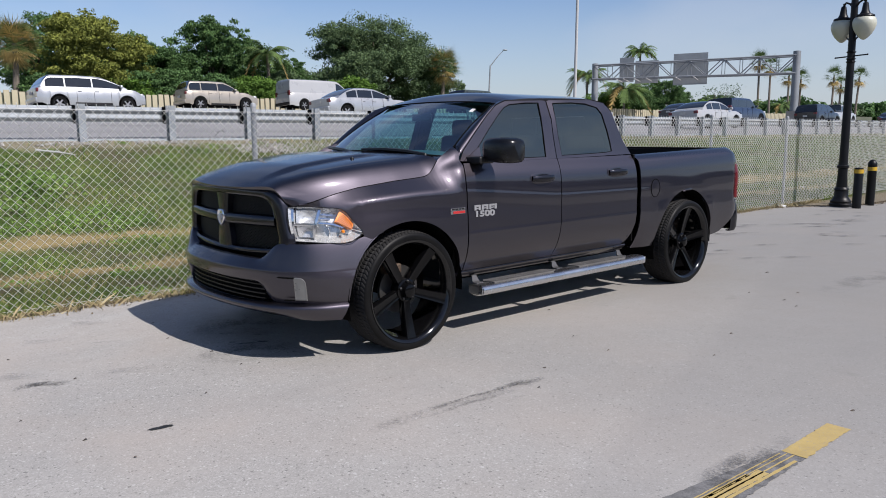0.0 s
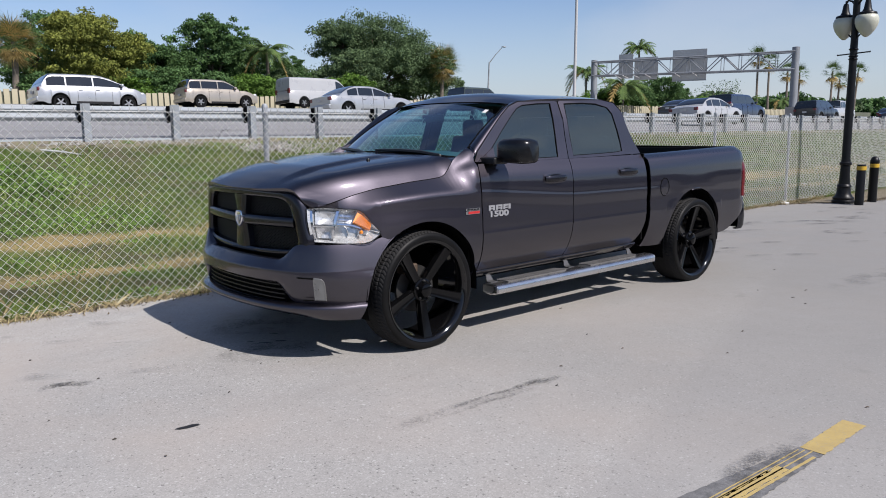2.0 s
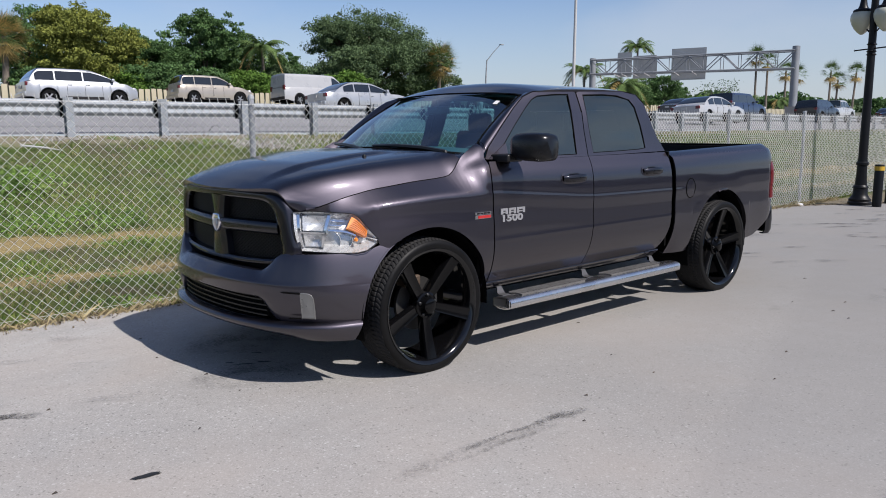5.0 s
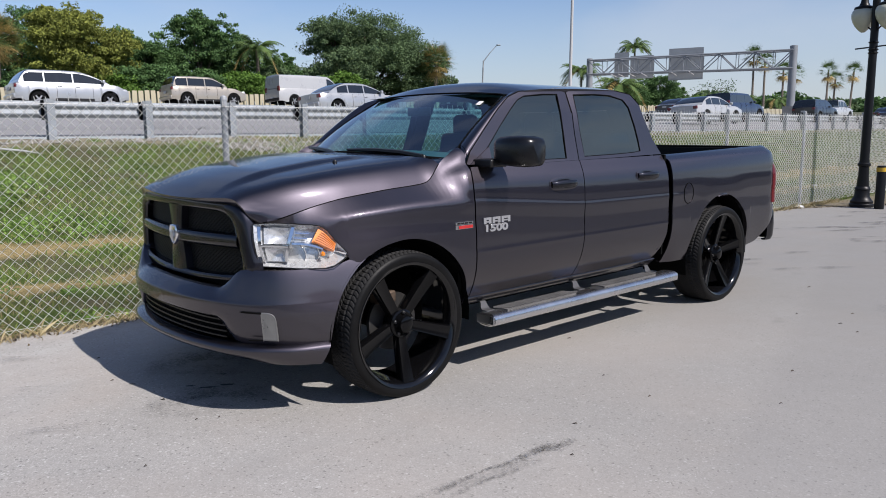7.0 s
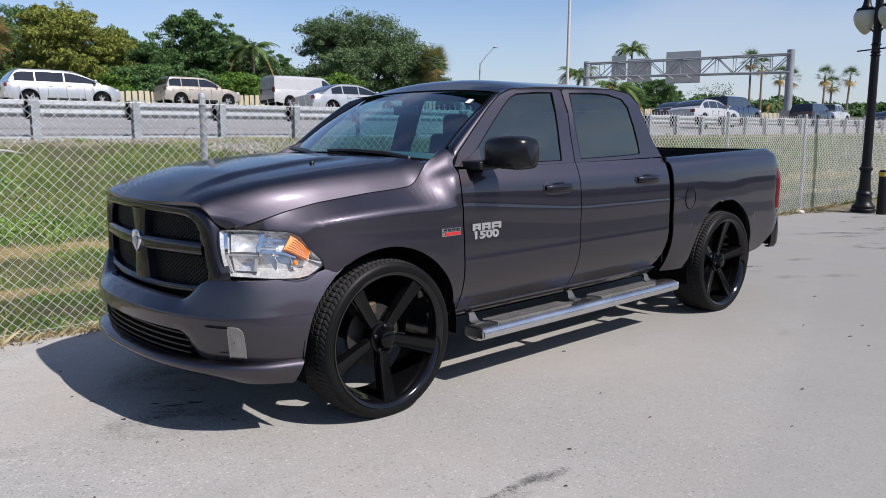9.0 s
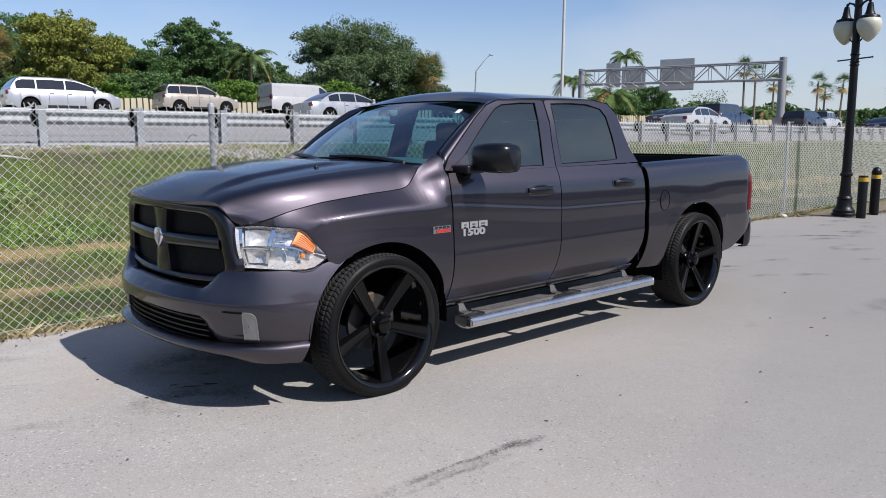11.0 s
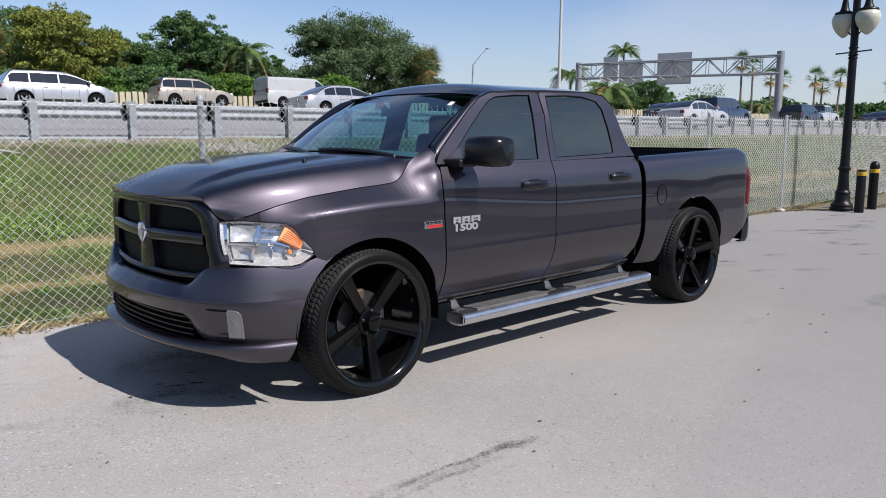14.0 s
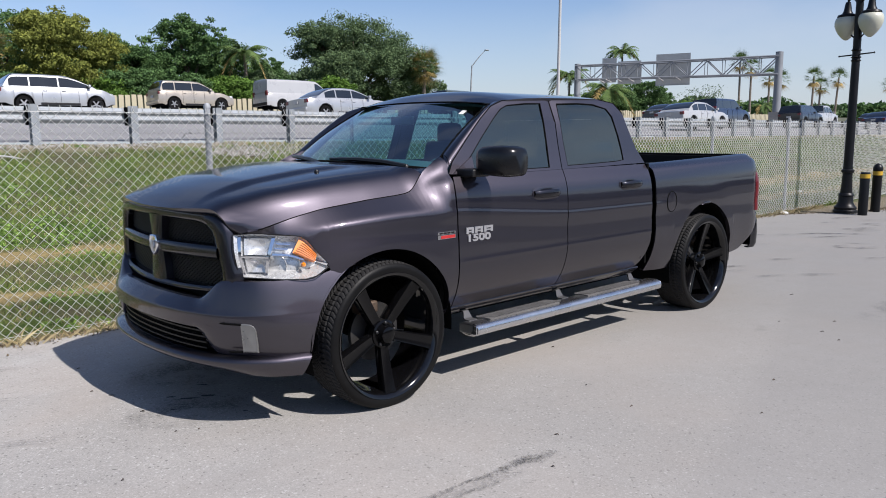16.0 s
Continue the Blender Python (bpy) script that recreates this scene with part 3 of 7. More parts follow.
def seam_at(x):
    """Height and half width of the seam between wing and bonnet."""
    return (calm(x, [-0.51, -0.47, -0.428, -0.388, -0.368, -0.357, -0.335, -0.314, -0.294, -0.274, -0.245, -0.15, 0.03, 0.34, 0.5, 0.6, 0.67, 0.72, 0.8, 0.9], [1.397, 1.367, 1.341, 1.320, 1.308, 1.292, 1.266, 1.244, 1.222, 1.207, 1.197, 1.188, 1.176, 1.142, 1.108, 1.078, 1.055, 1.044, 1.038, 1.03], 0.035),
            calm(x, [-0.51, -0.47, -0.428, -0.388, -0.368, -0.335, -0.294, -0.25, -0.15, 0.0, 0.34, 0.5, 0.6, 0.67, 0.72, 0.8], [0.815, 0.827, 0.838, 0.847, 0.849, 0.857, 0.866, 0.868, 0.867, 0.864, 0.842, 0.818, 0.796, 0.773, 0.748, 0.70], 0.035))


def fender_y(x, z):
    """Flank up to the crest, above it a slope up to the bonnet seam."""
    zs, ys = seam_at(x)
    zk = min(zs - 0.012, calm(x, [-0.55, -0.3, -0.08, 0.15, 0.28, 0.41, 0.50, 0.6], [1.098, 1.098, 1.096, 1.082, 1.070, 1.050, 1.030, 1.02]))
    yk = side_y(x, zk) - 0.006

    def at(q):
        return side_y(x, q) - 0.006 * math.exp(-max(0.0, zk - q) / 0.03) if q < zk else ys + (yk - ys) * min(1.0, (zs - q) / (zs - zk))

    r = min(0.016, (zs - z) * 0.9) if z < zs else 0.0
    y = sum(w * at(z + d * r) for d, w in ((-1, 0.12), (-0.5, 0.22), (0, 0.32), (0.5, 0.22), (1, 0.12)))
    k = ease((-0.34 - x) / 0.18)
    zr = z if z < 1.2 or zs < 1.25 else 1.2 + (z - 1.2) * 0.186 / (zs - 1.2)
    goal = side_y(x, z) - tuck(zr) if zr < 1.26 else calm(zr, [1.24, 1.26, 1.30, 1.345, 1.372, 1.386], [side_y(x, 1.24) - tuck(1.24), side_y(x, 1.26) - tuck(1.26), 0.938 - tuck(1.30), 0.922 - tuck(1.345), 0.852, ys], 0.012)
    if z >= zs - 1e-6:
        goal = ys
    return y + (goal - y) * k


def fender_rows():
    rows = []
    xs = arch_columns(-0.54, 0.726, 42, [x for x in arch_xs(0) if -0.54 < x < 0.36] + [0.361, 0.40])
    for x in xs:
        if x > 0.36:
            low = lin(x, [0.36, 0.372, 0.43, 0.492, 0.60, 0.69, 0.73], [0.83, 0.862, 0.935, 1.014, 1.030, 1.036, 1.036])
        else:
            low = sill_z(x, 0.44)
        zs = seam_at(x)[0]
        row = []
        for k in range(45):
            z = low + (zs - low) * (1 - (1 - k / 44) ** 1.3)
            row.append((x, fender_y(x, z), z))
        row = [(px + (door_front(pz) + 0.006 + 0.54) * ease((-0.40 - px) / 0.14), py, pz) for px, py, pz in row]
        # lip rolled in under the edge
        rows.append([(row[0][0], row[0][1] - 0.035, row[0][2] + 0.004)] + row)
    return rows


both("front_fender", fender_rows, PAINT, truck)


def door_rows(fa, fb, gap=0.004, n=26):
    def make():
        rows = []
        for i in range(97):
            v = i / 96
            row = []
            for k in range(n + 1):
                u = k / n
                xm = fa(0.9) + (fb(0.9) - fa(0.9)) * u
                top = 1.282 + 0.014 * (-0.5 - xm) / 2.2
                z = 0.478 + (top - 0.478) * v
                a, b = fa(z) - gap, fb(z) + gap
                x = a + (b - a) * u
                row.append((x, side_y(x, z) - tuck(z), z))
            rows.append(row)
        rows.insert(0, [(x, y - 0.03, z + 0.003) for x, y, z in rows[0]])
        return rows
    return make


front_doors = both("front_door", door_rows(door_front, door_middle), PAINT, truck, 0.02)
rear_doors = both("rear_door", door_rows(door_middle, door_rear), PAINT, truck, 0.02)


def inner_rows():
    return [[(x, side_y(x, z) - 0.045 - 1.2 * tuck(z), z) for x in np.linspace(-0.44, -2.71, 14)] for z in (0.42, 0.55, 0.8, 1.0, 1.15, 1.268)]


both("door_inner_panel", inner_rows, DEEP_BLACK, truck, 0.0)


def sill_rows():
    rows = []
    for z, dy in ((0.392, -0.16), (0.398, -0.110), (0.410, -0.080), (0.432, -0.052), (0.450, -0.032), (0.462, -0.023), (0.470, -0.026)):
        rows.append([(x, side_y(x, 0.48) + dy, z) for x in np.linspace(-0.47, -2.68, 16)])
    return rows


both("rocker_panel", sill_rows, PAINT, truck, 0.015)


def ring_part(name, outer, inner, mat, parent, flip, depth=0.02, lift=0.0):
    bm = bmesh.new()
    sgn = -1 if flip else 1
    rows = []
    for f in (0.0, 0.25, 0.5, 0.75, 1.0):
        row = []
        for (xo, zo), (xi, zi) in zip(outer, inner):
            x, z = xo + (xi - xo) * f, zo + (zi - zo) * f
            row.append((x, sgn * (glass_y(z) + lift), z))
        rows.append(row)
    rows.append([(x, y - sgn * 0.008, z) for x, y, z in rows[-1]])
    skin(bm, rows, True)
    ob = part(name, bm, mat, parent, smooth=50)
    return ob


def pane(name, outline, mat, parent, flip, inset=0.006, label=""):
    bm = bmesh.new()
    sgn = -1 if flip else 1
    cx, cz = sum(p[0] for p in outline) / len(outline), sum(p[1] for p in outline) / len(outline)
    rows = []
    for f in (1.03, 0.8, 0.6, 0.4, 0.2, 0.02):
        rows.append([(cx + (x - cx) * f, sgn * (glass_y(cz + (z - cz) * f) - inset), cz + (z - cz) * f) for x, z in outline])
    skin(bm, rows, True)
    bm.faces.new(list(bm.verts)[-len(outline):])
    ob = part(name, bm, mat, parent, label, smooth=80)
    ob.visible_shadow = True
    return ob


WIN_F_OUT = [(-0.514, 1.30), (-0.565, 1.372), (-0.72, 1.503), (-0.905, 1.638), (-1.04, 1.718), (-1.17, 1.756), (-1.42, 1.775), (-1.683, 1.784), (-1.655, 1.62), (-1.622, 1.47), (-1.612, 1.29), (-1.05, 1.286), (-0.60, 1.284)]
WIN_F_IN = [(-0.615, 1.300), (-0.735, 1.400), (-0.875, 1.522), (-1.035, 1.642), (-1.125, 1.699), (-1.20, 1.725), (-1.40, 1.742), (-1.562, 1.746), (-1.535, 1.62), (-1.508, 1.48), (-1.487, 1.305), (-1.05, 1.302), (-0.70, 1.300)]
WIN_R_OUT = [(-1.692, 1.785), (-1.664, 1.62), (-1.631, 1.47), (-1.62, 1.29), (-2.05, 1.295), (-2.45, 1.302), (-2.675, 1.305), (-2.60, 1.42), (-2.56, 1.52), (-2.53, 1.69), (-2.47, 1.768), (-2.30, 1.793), (-2.0, 1.792)]
WIN_R_IN = [(-1.742, 1.746), (-1.715, 1.62), (-1.692, 1.48), (-1.69, 1.312), (-2.06, 1.318), (-2.30, 1.325), (-2.398, 1.334), (-2.40, 1.42), (-2.392, 1.52), (-2.380, 1.665), (-2.335, 1.722), (-2.19, 1.752), (-2.0, 1.756)]
WIN_F_OUT, WIN_F_IN, WIN_R_OUT, WIN_R_IN = ([(tucked(x, z), z) for x, z in w] for w in (WIN_F_OUT, WIN_F_IN, WIN_R_OUT, WIN_R_IN))
for k, flip in enumerate((False, True)):
    ring_part("window_frame", WIN_F_OUT, WIN_F_IN, PAINT, front_doors[k], flip)
    ring_part("window_frame", WIN_R_OUT, WIN_R_IN, PAINT, rear_doors[k], flip)
    for door, outline in ((front_doors[k], WIN_F_IN), (rear_doors[k], WIN_R_IN)):
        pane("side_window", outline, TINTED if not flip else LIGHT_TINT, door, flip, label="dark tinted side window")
        bm = bmesh.new()
        sgn = -1 if flip else 1
        tube(bm, [(x, sgn * (glass_y(z) - 0.004), z) for x, z in outline + outline[:1]], 0.005, 6)
        part("window_seal", bm, DEEP_BLACK, door)

for sgn in (1, -1):
    bm = bmesh.new()
    skin(bm, [[(x, sgn * (glass_y(z) - 0.024), z) for x in (tucked(xa, z), tucked(xa, z) - 0.07, tucked(xa, z) - 0.15)] for z, xa in ((1.27, -1.535), (1.48, -1.555), (1.62, -1.585), (1.77, -1.615))])
    part("middle_pillar", bm, DEEP_BLACK, truck)

# windscreen, pillars, roof, cab back
WS_LOW = spline([(-0.510, 0.79, 1.322), (-0.405, 0.62, 1.338), (-0.318, 0.32, 1.352), (-0.287, 0.0, 1.358)], 13)
WS_TOP = spline([(-1.115, 0.69, 1.730), (-1.07, 0.52, 1.750), (-1.04, 0.26, 1.759), (-1.03, 0.0, 1.762)], 13)
WS_LOW += [Vector((p.x, -p.y, p.z)) for p in WS_LOW[-2::-1]]
WS_TOP += [Vector((p.x, -p.y, p.z)) for p in WS_TOP[-2::-1]]
bm = bmesh.new()
rows = []
for i in range(9):
    f = i / 8
    rows.append([a.lerp(b, f) + Vector((0.012, 0, 0.022)) * math.sin(math.pi * f) for a, b in zip(WS_LOW, WS_TOP)])
skin(bm, rows)
part("windscreen", bm, WINDSCREEN, truck, "large raked windscreen with a small sticker", 80)
bm = bmesh.new()
tube(bm, WS_LOW, 0.014, 8)
tube(bm, WS_TOP, 0.006, 6)
for k in (0, -1):
    tube(bm, [r[k] for r in rows], 0.006, 8)
part("windscreen_seal", bm, DEEP_BLACK, truck)
bm = bmesh.new()
skin(bm, [[rows[7][2].lerp(rows[6][2], k) + Vector((0.006, 0, 0.004)) for k in (0.25, 0.8)], [rows[7][2].lerp(rows[7][3], 0.75).lerp(rows[6][2].lerp(rows[6][3], 0.75), k) + Vector((0.006, 0, 0.004)) for k in (0.25, 0.8)]])
part("sticker", bm, WHITE_PRINT, truck, "small white sticker inside the glass")


def pillar_rows():
    edge = [rows[i][0] for i in range(9)]
    outer = [Vector((-0.572, 0.880, 1.347))] + spline([(x, glass_y(z), z) for x, z in WIN_F_OUT[1:6]], 14)
    inner = [edge[int(f)].lerp(edge[min(8, int(f) + 1)], f % 1) for f in np.linspace(1.48, 8, 15)]
    out = []
    for n, (a, b) in enumerate(zip(inner, outer)):
        bulge = Vector((0.010, 0.022, 0.016)) * (1 - 0.4 * n / 14)
        out.append([tuple(a.lerp(b, f) + bulge * math.sin(math.pi * f) ** 0.8) for f in (0.0, 0.12, 0.28, 0.45, 0.62, 0.8, 0.92, 1.0)])
    out.insert(0, [(x + 0.030, y - 0.006, z - 0.045) for x, y, z in out[0]])
    return out


PILLAR_BASE = [Vector(p) for p in pillar_rows()[1]]
for sgn in (1, -1):
    bm = bmesh.new()
    tube(bm, [(p.x, sgn * (p.y + 0.001), p.z) for p in PILLAR_BASE], 0.0018, 5)
    part("pillar_seam", bm, DEEP_BLACK, truck)
both("windscreen_pillar", pillar_rows, PAINT, truck, 0.0, smooth=70)


def corner_rows():
    """The painted corner between wing, bonnet and the foot of the glass."""
    glass_edge = [WS_LOW[q] + Vector((0.004, 0.0, 0.004)) for q in (3, 2, 1, 0)] + [rows[0][0].lerp(rows[1][0], q) + Vector((0.004, 0.004, 0.003)) for q in (0.4, 0.8)] + [rows[1][0].lerp(rows[2][0], q) + Vector((0.004, 0.004, 0.003)) for q in (0.2, 0.55)]
    wing = [(x, seam_at(x)[1] - 0.003, seam_at(x)[0] - 0.002) for x in np.linspace(-0.372, -0.535, 8)]
    wing = [Vector((x + (door_front(z) + 0.006 + 0.54) * ease((-0.40 - x) / 0.14), y, z)) for x, y, z in wing]
    return [[tuple(a.lerp(b, f) + Vector((0, 0, 0.004)) * math.sin(math.pi * f)) for a, b in zip(wing, glass_edge)] for f in (0.0, 0.25, 0.5, 0.75, 1.0)]


both("wing_corner", corner_rows, PAINT, truck, 0.0, smooth=70)


for sgn in (1, -1):
    bm = bmesh.new()
    tube(bm, [(x, sgn * (glass_y(z) + 0.001), z) for x, z in WIN_F_OUT[:9]], 0.004, 5)
    tube(bm, [(x, sgn * (glass_y(z) + 0.001), z) for x, z in WIN_R_OUT[-4:] + WIN_R_OUT[:1]], 0.0035, 5)
    part("door_seal", bm, DEEP_BLACK, truck)


def roof_edge(x):
    z = lin(x, [-2.49, -2.44, -2.3, -2.0, -1.69, -1.42, -1.20, -1.14, -1.08], [1.752, 1.778, 1.796, 1.795, 1.788, 1.779, 1.760, 1.742, 1.732])
    return z, lin(x, [-2.49, -2.3, -1.20, -1.14, -1.08], [0.745, 0.728, 0.762, 0.745, 0.69])


bm = bmesh.new()
roof = []
for i in range(25):
    f = i / 24
    row = []
    for k in range(21):
        s = -1 + k / 10
        front = WS_TOP[min(24, max(0, round((1 - s) / 2 * 24)))].x + 0.004
        x = front + (-2.50 + 0.02 * (1 - s * s) - front) * f
        ze, ye = roof_edge(x)
        crown = (1.850 if x > -2.2 else 1.850 - 0.30 * (-2.2 - x) ** 2) - ze
        crown *= ease(0.30 + (-1.03 - x) / 0.50) if x > -1.5 else 1.0
        row.append((x, s * ye, ze + crown * (1 - abs(s) ** 2.4)))
    roof.append(row)
skin(bm, roof)
shell(part("roof", bm, PAINT, truck, "grey painted cab roof", 60), 0.03)
bm = bmesh.new()
back = []
for z in (0.55, 0.9, 1.28, 1.5, 1.66, 1.76):
    xb = lin(z, [0.55, 1.28, 1.5, 1.76], [-2.70, -2.69, -2.62, -2.52])
    ye = glass_y(z) - 0.01 if z > 1.2 else 0.96
    back.append([(xb + 0.09 * max(0, abs(s) - 0.86) / 0.14, s * ye, z) for s in (-1, -0.95, -0.86, -0.62, 0.62, 0.86, 0.95, 1)])
vs = [[bm.verts.new(p) for p in r] for r in back]
for i in range(5):
    for j in range(7):
        if not (i in (2, 3) and j == 3):
            bm.faces.new((vs[i][j], vs[i][j + 1], vs[i + 1][j + 1], vs[i + 1][j]))
shell(part("cab_back", bm, PAINT, truck), 0.02)
bm = bmesh.new()
skin(bm, [[(-2.66, y, 1.29), (-2.56, y, 1.65)] for y in (-0.56, 0.56)])
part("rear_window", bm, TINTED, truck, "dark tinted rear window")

# bonnet
def hood_front(y):
    return 0.905 - 0.17 * y * y - 0.10 * max(0.0, (abs(y) - 0.63) / 0.12) ** 2


def hood_back(y):
    return lin(abs(y), [0, 0.32, 0.62, 0.72, 0.79, 0.87], [-0.185, -0.215, -0.30, -0.342, -0.370, -0.374])


bm = bmesh.new()
hood = []
for i in range(41):
    f = i / 40
    row = []
    for k in range(73):
        s = -1 + k / 36
        e = math.copysign(abs(s) ** 0.72, s)
        y = e * (0.735 + 0.139 * ease(f * 1.3))
        for _ in range(4):
            x = hood_front(y) + (hood_back(y) - hood_front(y)) * f
            zs, ys = seam_at(x)
            ys -= 0.005
            y = e * ys
        zmid = calm(x, [-0.40, -0.2, 0.2, 0.55, 0.74, 0.82, 0.87, 0.905], [1.372, 1.366, 1.330, 1.282, 1.236, 1.205, 1.175, 1.140], 0.03)
        z = zs - 0.002 + (max(zmid, zs) - zs) * (1 - 0.20 * abs(e) ** 2.0 - 0.80 * abs(e) ** lin(x, [-0.3, 0.1, 0.6], [11.0, 13.0, 19.0]))
        z += 0.019 * (1 - ease((abs(y) - 0.38 - 0.05 * f) / 0.10)) * ease((0.88 - x) / 0.30) * ease((x + 0.22) / 0.25)
        row.append((x, y, z))
    hood.append(row)
HOOD_EDGE = sorted((y, z) for x, y, z in hood[0])
hood.insert(0, [(x - 0.007, y * 0.998, z - 0.020) for x, y, z in hood[0]])
hood.insert(0, [(x - 0.03, y * 0.99, z - 0.034) for x, y, z in hood[0]])
skin(bm, hood)
shell(part("hood", bm, PAINT, truck, "long grey bonnet with raised centre", 60), 0.015)
bm = bmesh.new()
cowl = [[(p.x + 0.14, p.y * 1.03, p.z - 0.03) for p in WS_LOW], [(p.x - 0.03, p.y, p.z - 0.02) for p in WS_LOW]]
skin(bm, cowl)
shell(part("cowl", bm, BLACK_PLASTIC, truck, "black plastic cowl under the windscreen"), 0.02)
for y0, y1 in ((0.60, 0.02), (-0.12, -0.66)):
    bm = bmesh.new()
    ws = lambda y, f, up: (lin(y, [-0.8, -0.62, -0.32, 0, 0.32, 0.62, 0.8], [-0.510, -0.405, -0.318, -0.287, -0.318, -0.405, -0.510]) - 0.6 * f + up * 0.6, y, 1.325 + 0.46 * f + up)
    tube(bm, [ws(y0 + 0.06, -0.01, 0.025), ws(y0 - 0.10, 0.02, 0.035), ws(y0 - 0.3, 0.035, 0.04), ws(y1, 0.05, 0.032)], [0.015, 0.015, 0.014, 0.009], 6)
    tube(bm, [ws(y0 - 0.04, 0.02, 0.02), ws(y1 + 0.05, 0.085, 0.018)], 0.012, 5)
    lathe(bm, [(0.018, 0), (0.018, 0.03), (0.01, 0.04)], 10, "z", ws(y0 + 0.06, -0.02, 0.0))
    part("wiper", bm, SATIN_BLACK, truck, "black wiper arm and blade")

hood_points = [p for row in hood for p in row]
for sgn in (1, -1):
    bm = bmesh.new()
    lathe(bm, [(0.014, -0.006), (0.014, 0.006), (0.008, 0.013), (0.001, 0.014)], 10, "z", min(hood_points, key=lambda p: abs(p[0] - 0.137) + abs(p[1] - sgn * 0.497)))
    part("washer_nozzle", bm, SATIN_BLACK, truck, "small black washer nozzle")

for sgn in (1, -1):
    bm = bmesh.new()
    tube(bm, [(x, sgn * (seam_at(x)[1] - 0.001), seam_at(x)[0] + 0.0005) for x in np.linspace(0.68, -0.368, 40)], 0.0032, 5)
    part("hood_seam", bm, DEEP_BLACK, truck)

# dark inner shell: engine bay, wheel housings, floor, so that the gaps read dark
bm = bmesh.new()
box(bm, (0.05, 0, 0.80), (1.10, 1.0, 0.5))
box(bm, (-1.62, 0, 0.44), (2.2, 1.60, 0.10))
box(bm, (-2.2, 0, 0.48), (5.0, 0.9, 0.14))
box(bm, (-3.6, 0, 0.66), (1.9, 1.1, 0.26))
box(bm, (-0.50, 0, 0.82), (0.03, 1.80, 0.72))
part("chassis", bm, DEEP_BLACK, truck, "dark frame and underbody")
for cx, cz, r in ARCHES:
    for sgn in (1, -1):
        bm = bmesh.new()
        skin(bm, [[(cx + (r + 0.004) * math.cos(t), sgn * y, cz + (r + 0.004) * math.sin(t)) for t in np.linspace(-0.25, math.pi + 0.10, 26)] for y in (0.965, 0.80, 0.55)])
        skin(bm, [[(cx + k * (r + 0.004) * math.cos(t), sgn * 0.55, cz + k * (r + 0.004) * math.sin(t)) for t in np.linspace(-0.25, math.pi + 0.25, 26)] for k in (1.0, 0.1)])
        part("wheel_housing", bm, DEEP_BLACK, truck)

# front: bumper, grille, lamps
BUMP = spline([(1.000, 0.0, 0), (0.991, 0.22, 0), (0.960, 0.44, 0), (0.898, 0.64, 0), (0.808, 0.787, 0), (0.675, 0.897, 0), (0.475, 0.968, 0)], 31)


def bumper_curve(off, z_of, shrink=0.0):
    pts = []
    for i, p in enumerate(BUMP):
        d = (BUMP[min(i + 1, 30)] - BUMP[max(i - 1, 0)]).normalized()
        nrm = Vector((d.y, -d.x, 0))
        k = off * (1 - 0.97 * (i / 30) ** 1.5 if z_of(p.y) > 0.6 else 1 - 0.6 * (i / 30) ** 3)
        q = p + nrm * k
        ze = z_of(p.y)
        if i > 22:
            q.x += (math.sqrt(max(0.02, 0.507 ** 2 - (ze - 0.40) ** 2)) - 0.485 + 0.073 * max(0.0, (0.45 - ze) / 0.15) ** 1.6) * ((i - 22) / 8) ** 1.5
        pts.append((q.x, max(q.y, 0.0) if i else 0.0, z_of(p.y)))
    return [(x, -y, z) for x, y, z in pts[:0:-1]] + pts


def up_low(y):
    return 0.405 + 0.125 * (1 - ease((abs(y) - 0.50) / 0.16))


def up_top(y):
    return 0.688 + 0.109 * ease((abs(y) - 0.50) / 0.20) + 0.06 * ease((abs(y) - 0.935) / 0.033)


bm = bmesh.new()
rows_b = [bumper_curve(-0.07, up_low), bumper_curve(-0.036, up_low), bumper_curve(-0.024, lambda y: up_low(y) + 0.012)]
for f, off in ((0.35, -0.012), (0.7, 0.0)):
    rows_b.append(bumper_curve(off, lambda y, f=f: up_low(y) + 0.012 + (0.55 - up_low(y) - 0.012) * f))
for z, off in ((0.55, 0.007), (0.585, 0.012), (0.612, 0.015), (0.620, 0.0148), (0.626, 0.013), (0.631, 0.0095)):
    rows_b.append(bumper_curve(off, lambda y, z=z: z))
for f, off in ((0.2, -0.004), (0.45, -0.022), (0.7, -0.042), (0.9, -0.06), (1.0, -0.075), (1.0, -0.20)):
    rows_b.append(bumper_curve(off, lambda y, f=f: 0.628 + (up_top(y) - 0.628) * f))
skin(bm, rows_b)
shell(part("front_bumper", bm, PAINT, truck, "grey painted front bumper", 50), 0.012)
bm = bmesh.new()
drop = lambda y: 0.028 * ease((abs(y) - 0.66) / 0.22) - 0.010 * (1 - ease((abs(y) - 0.45) / 0.3))
rows_b = []
for z, off, k in ((0.414, -0.065, 0), (0.405, -0.016, 0), (0.398, 0.010, 0), (0.391, 0.021, 0), (0.382, 0.0265, 0), (0.371, 0.026, 0.0), (0.358, 0.019, 0.1), (0.342, 0.003, 0.4), (0.318, -0.045, 0.8)):
    rows_b.append(bumper_curve(off, lambda y, z=z, k=k: z - drop(y) * k))
skin(bm, rows_b)
shell(part("bumper_lip", bm, PAINT, truck, "painted lower lip of the bumper", 50), 0.01)
bm = bmesh.new()
skin(bm, [bumper_curve(-0.075, lambda y, z=z: z) for z in (0.36, 0.56)])
part("lower_intake", bm, DEEP_BLACK, truck, "black lower air intake")
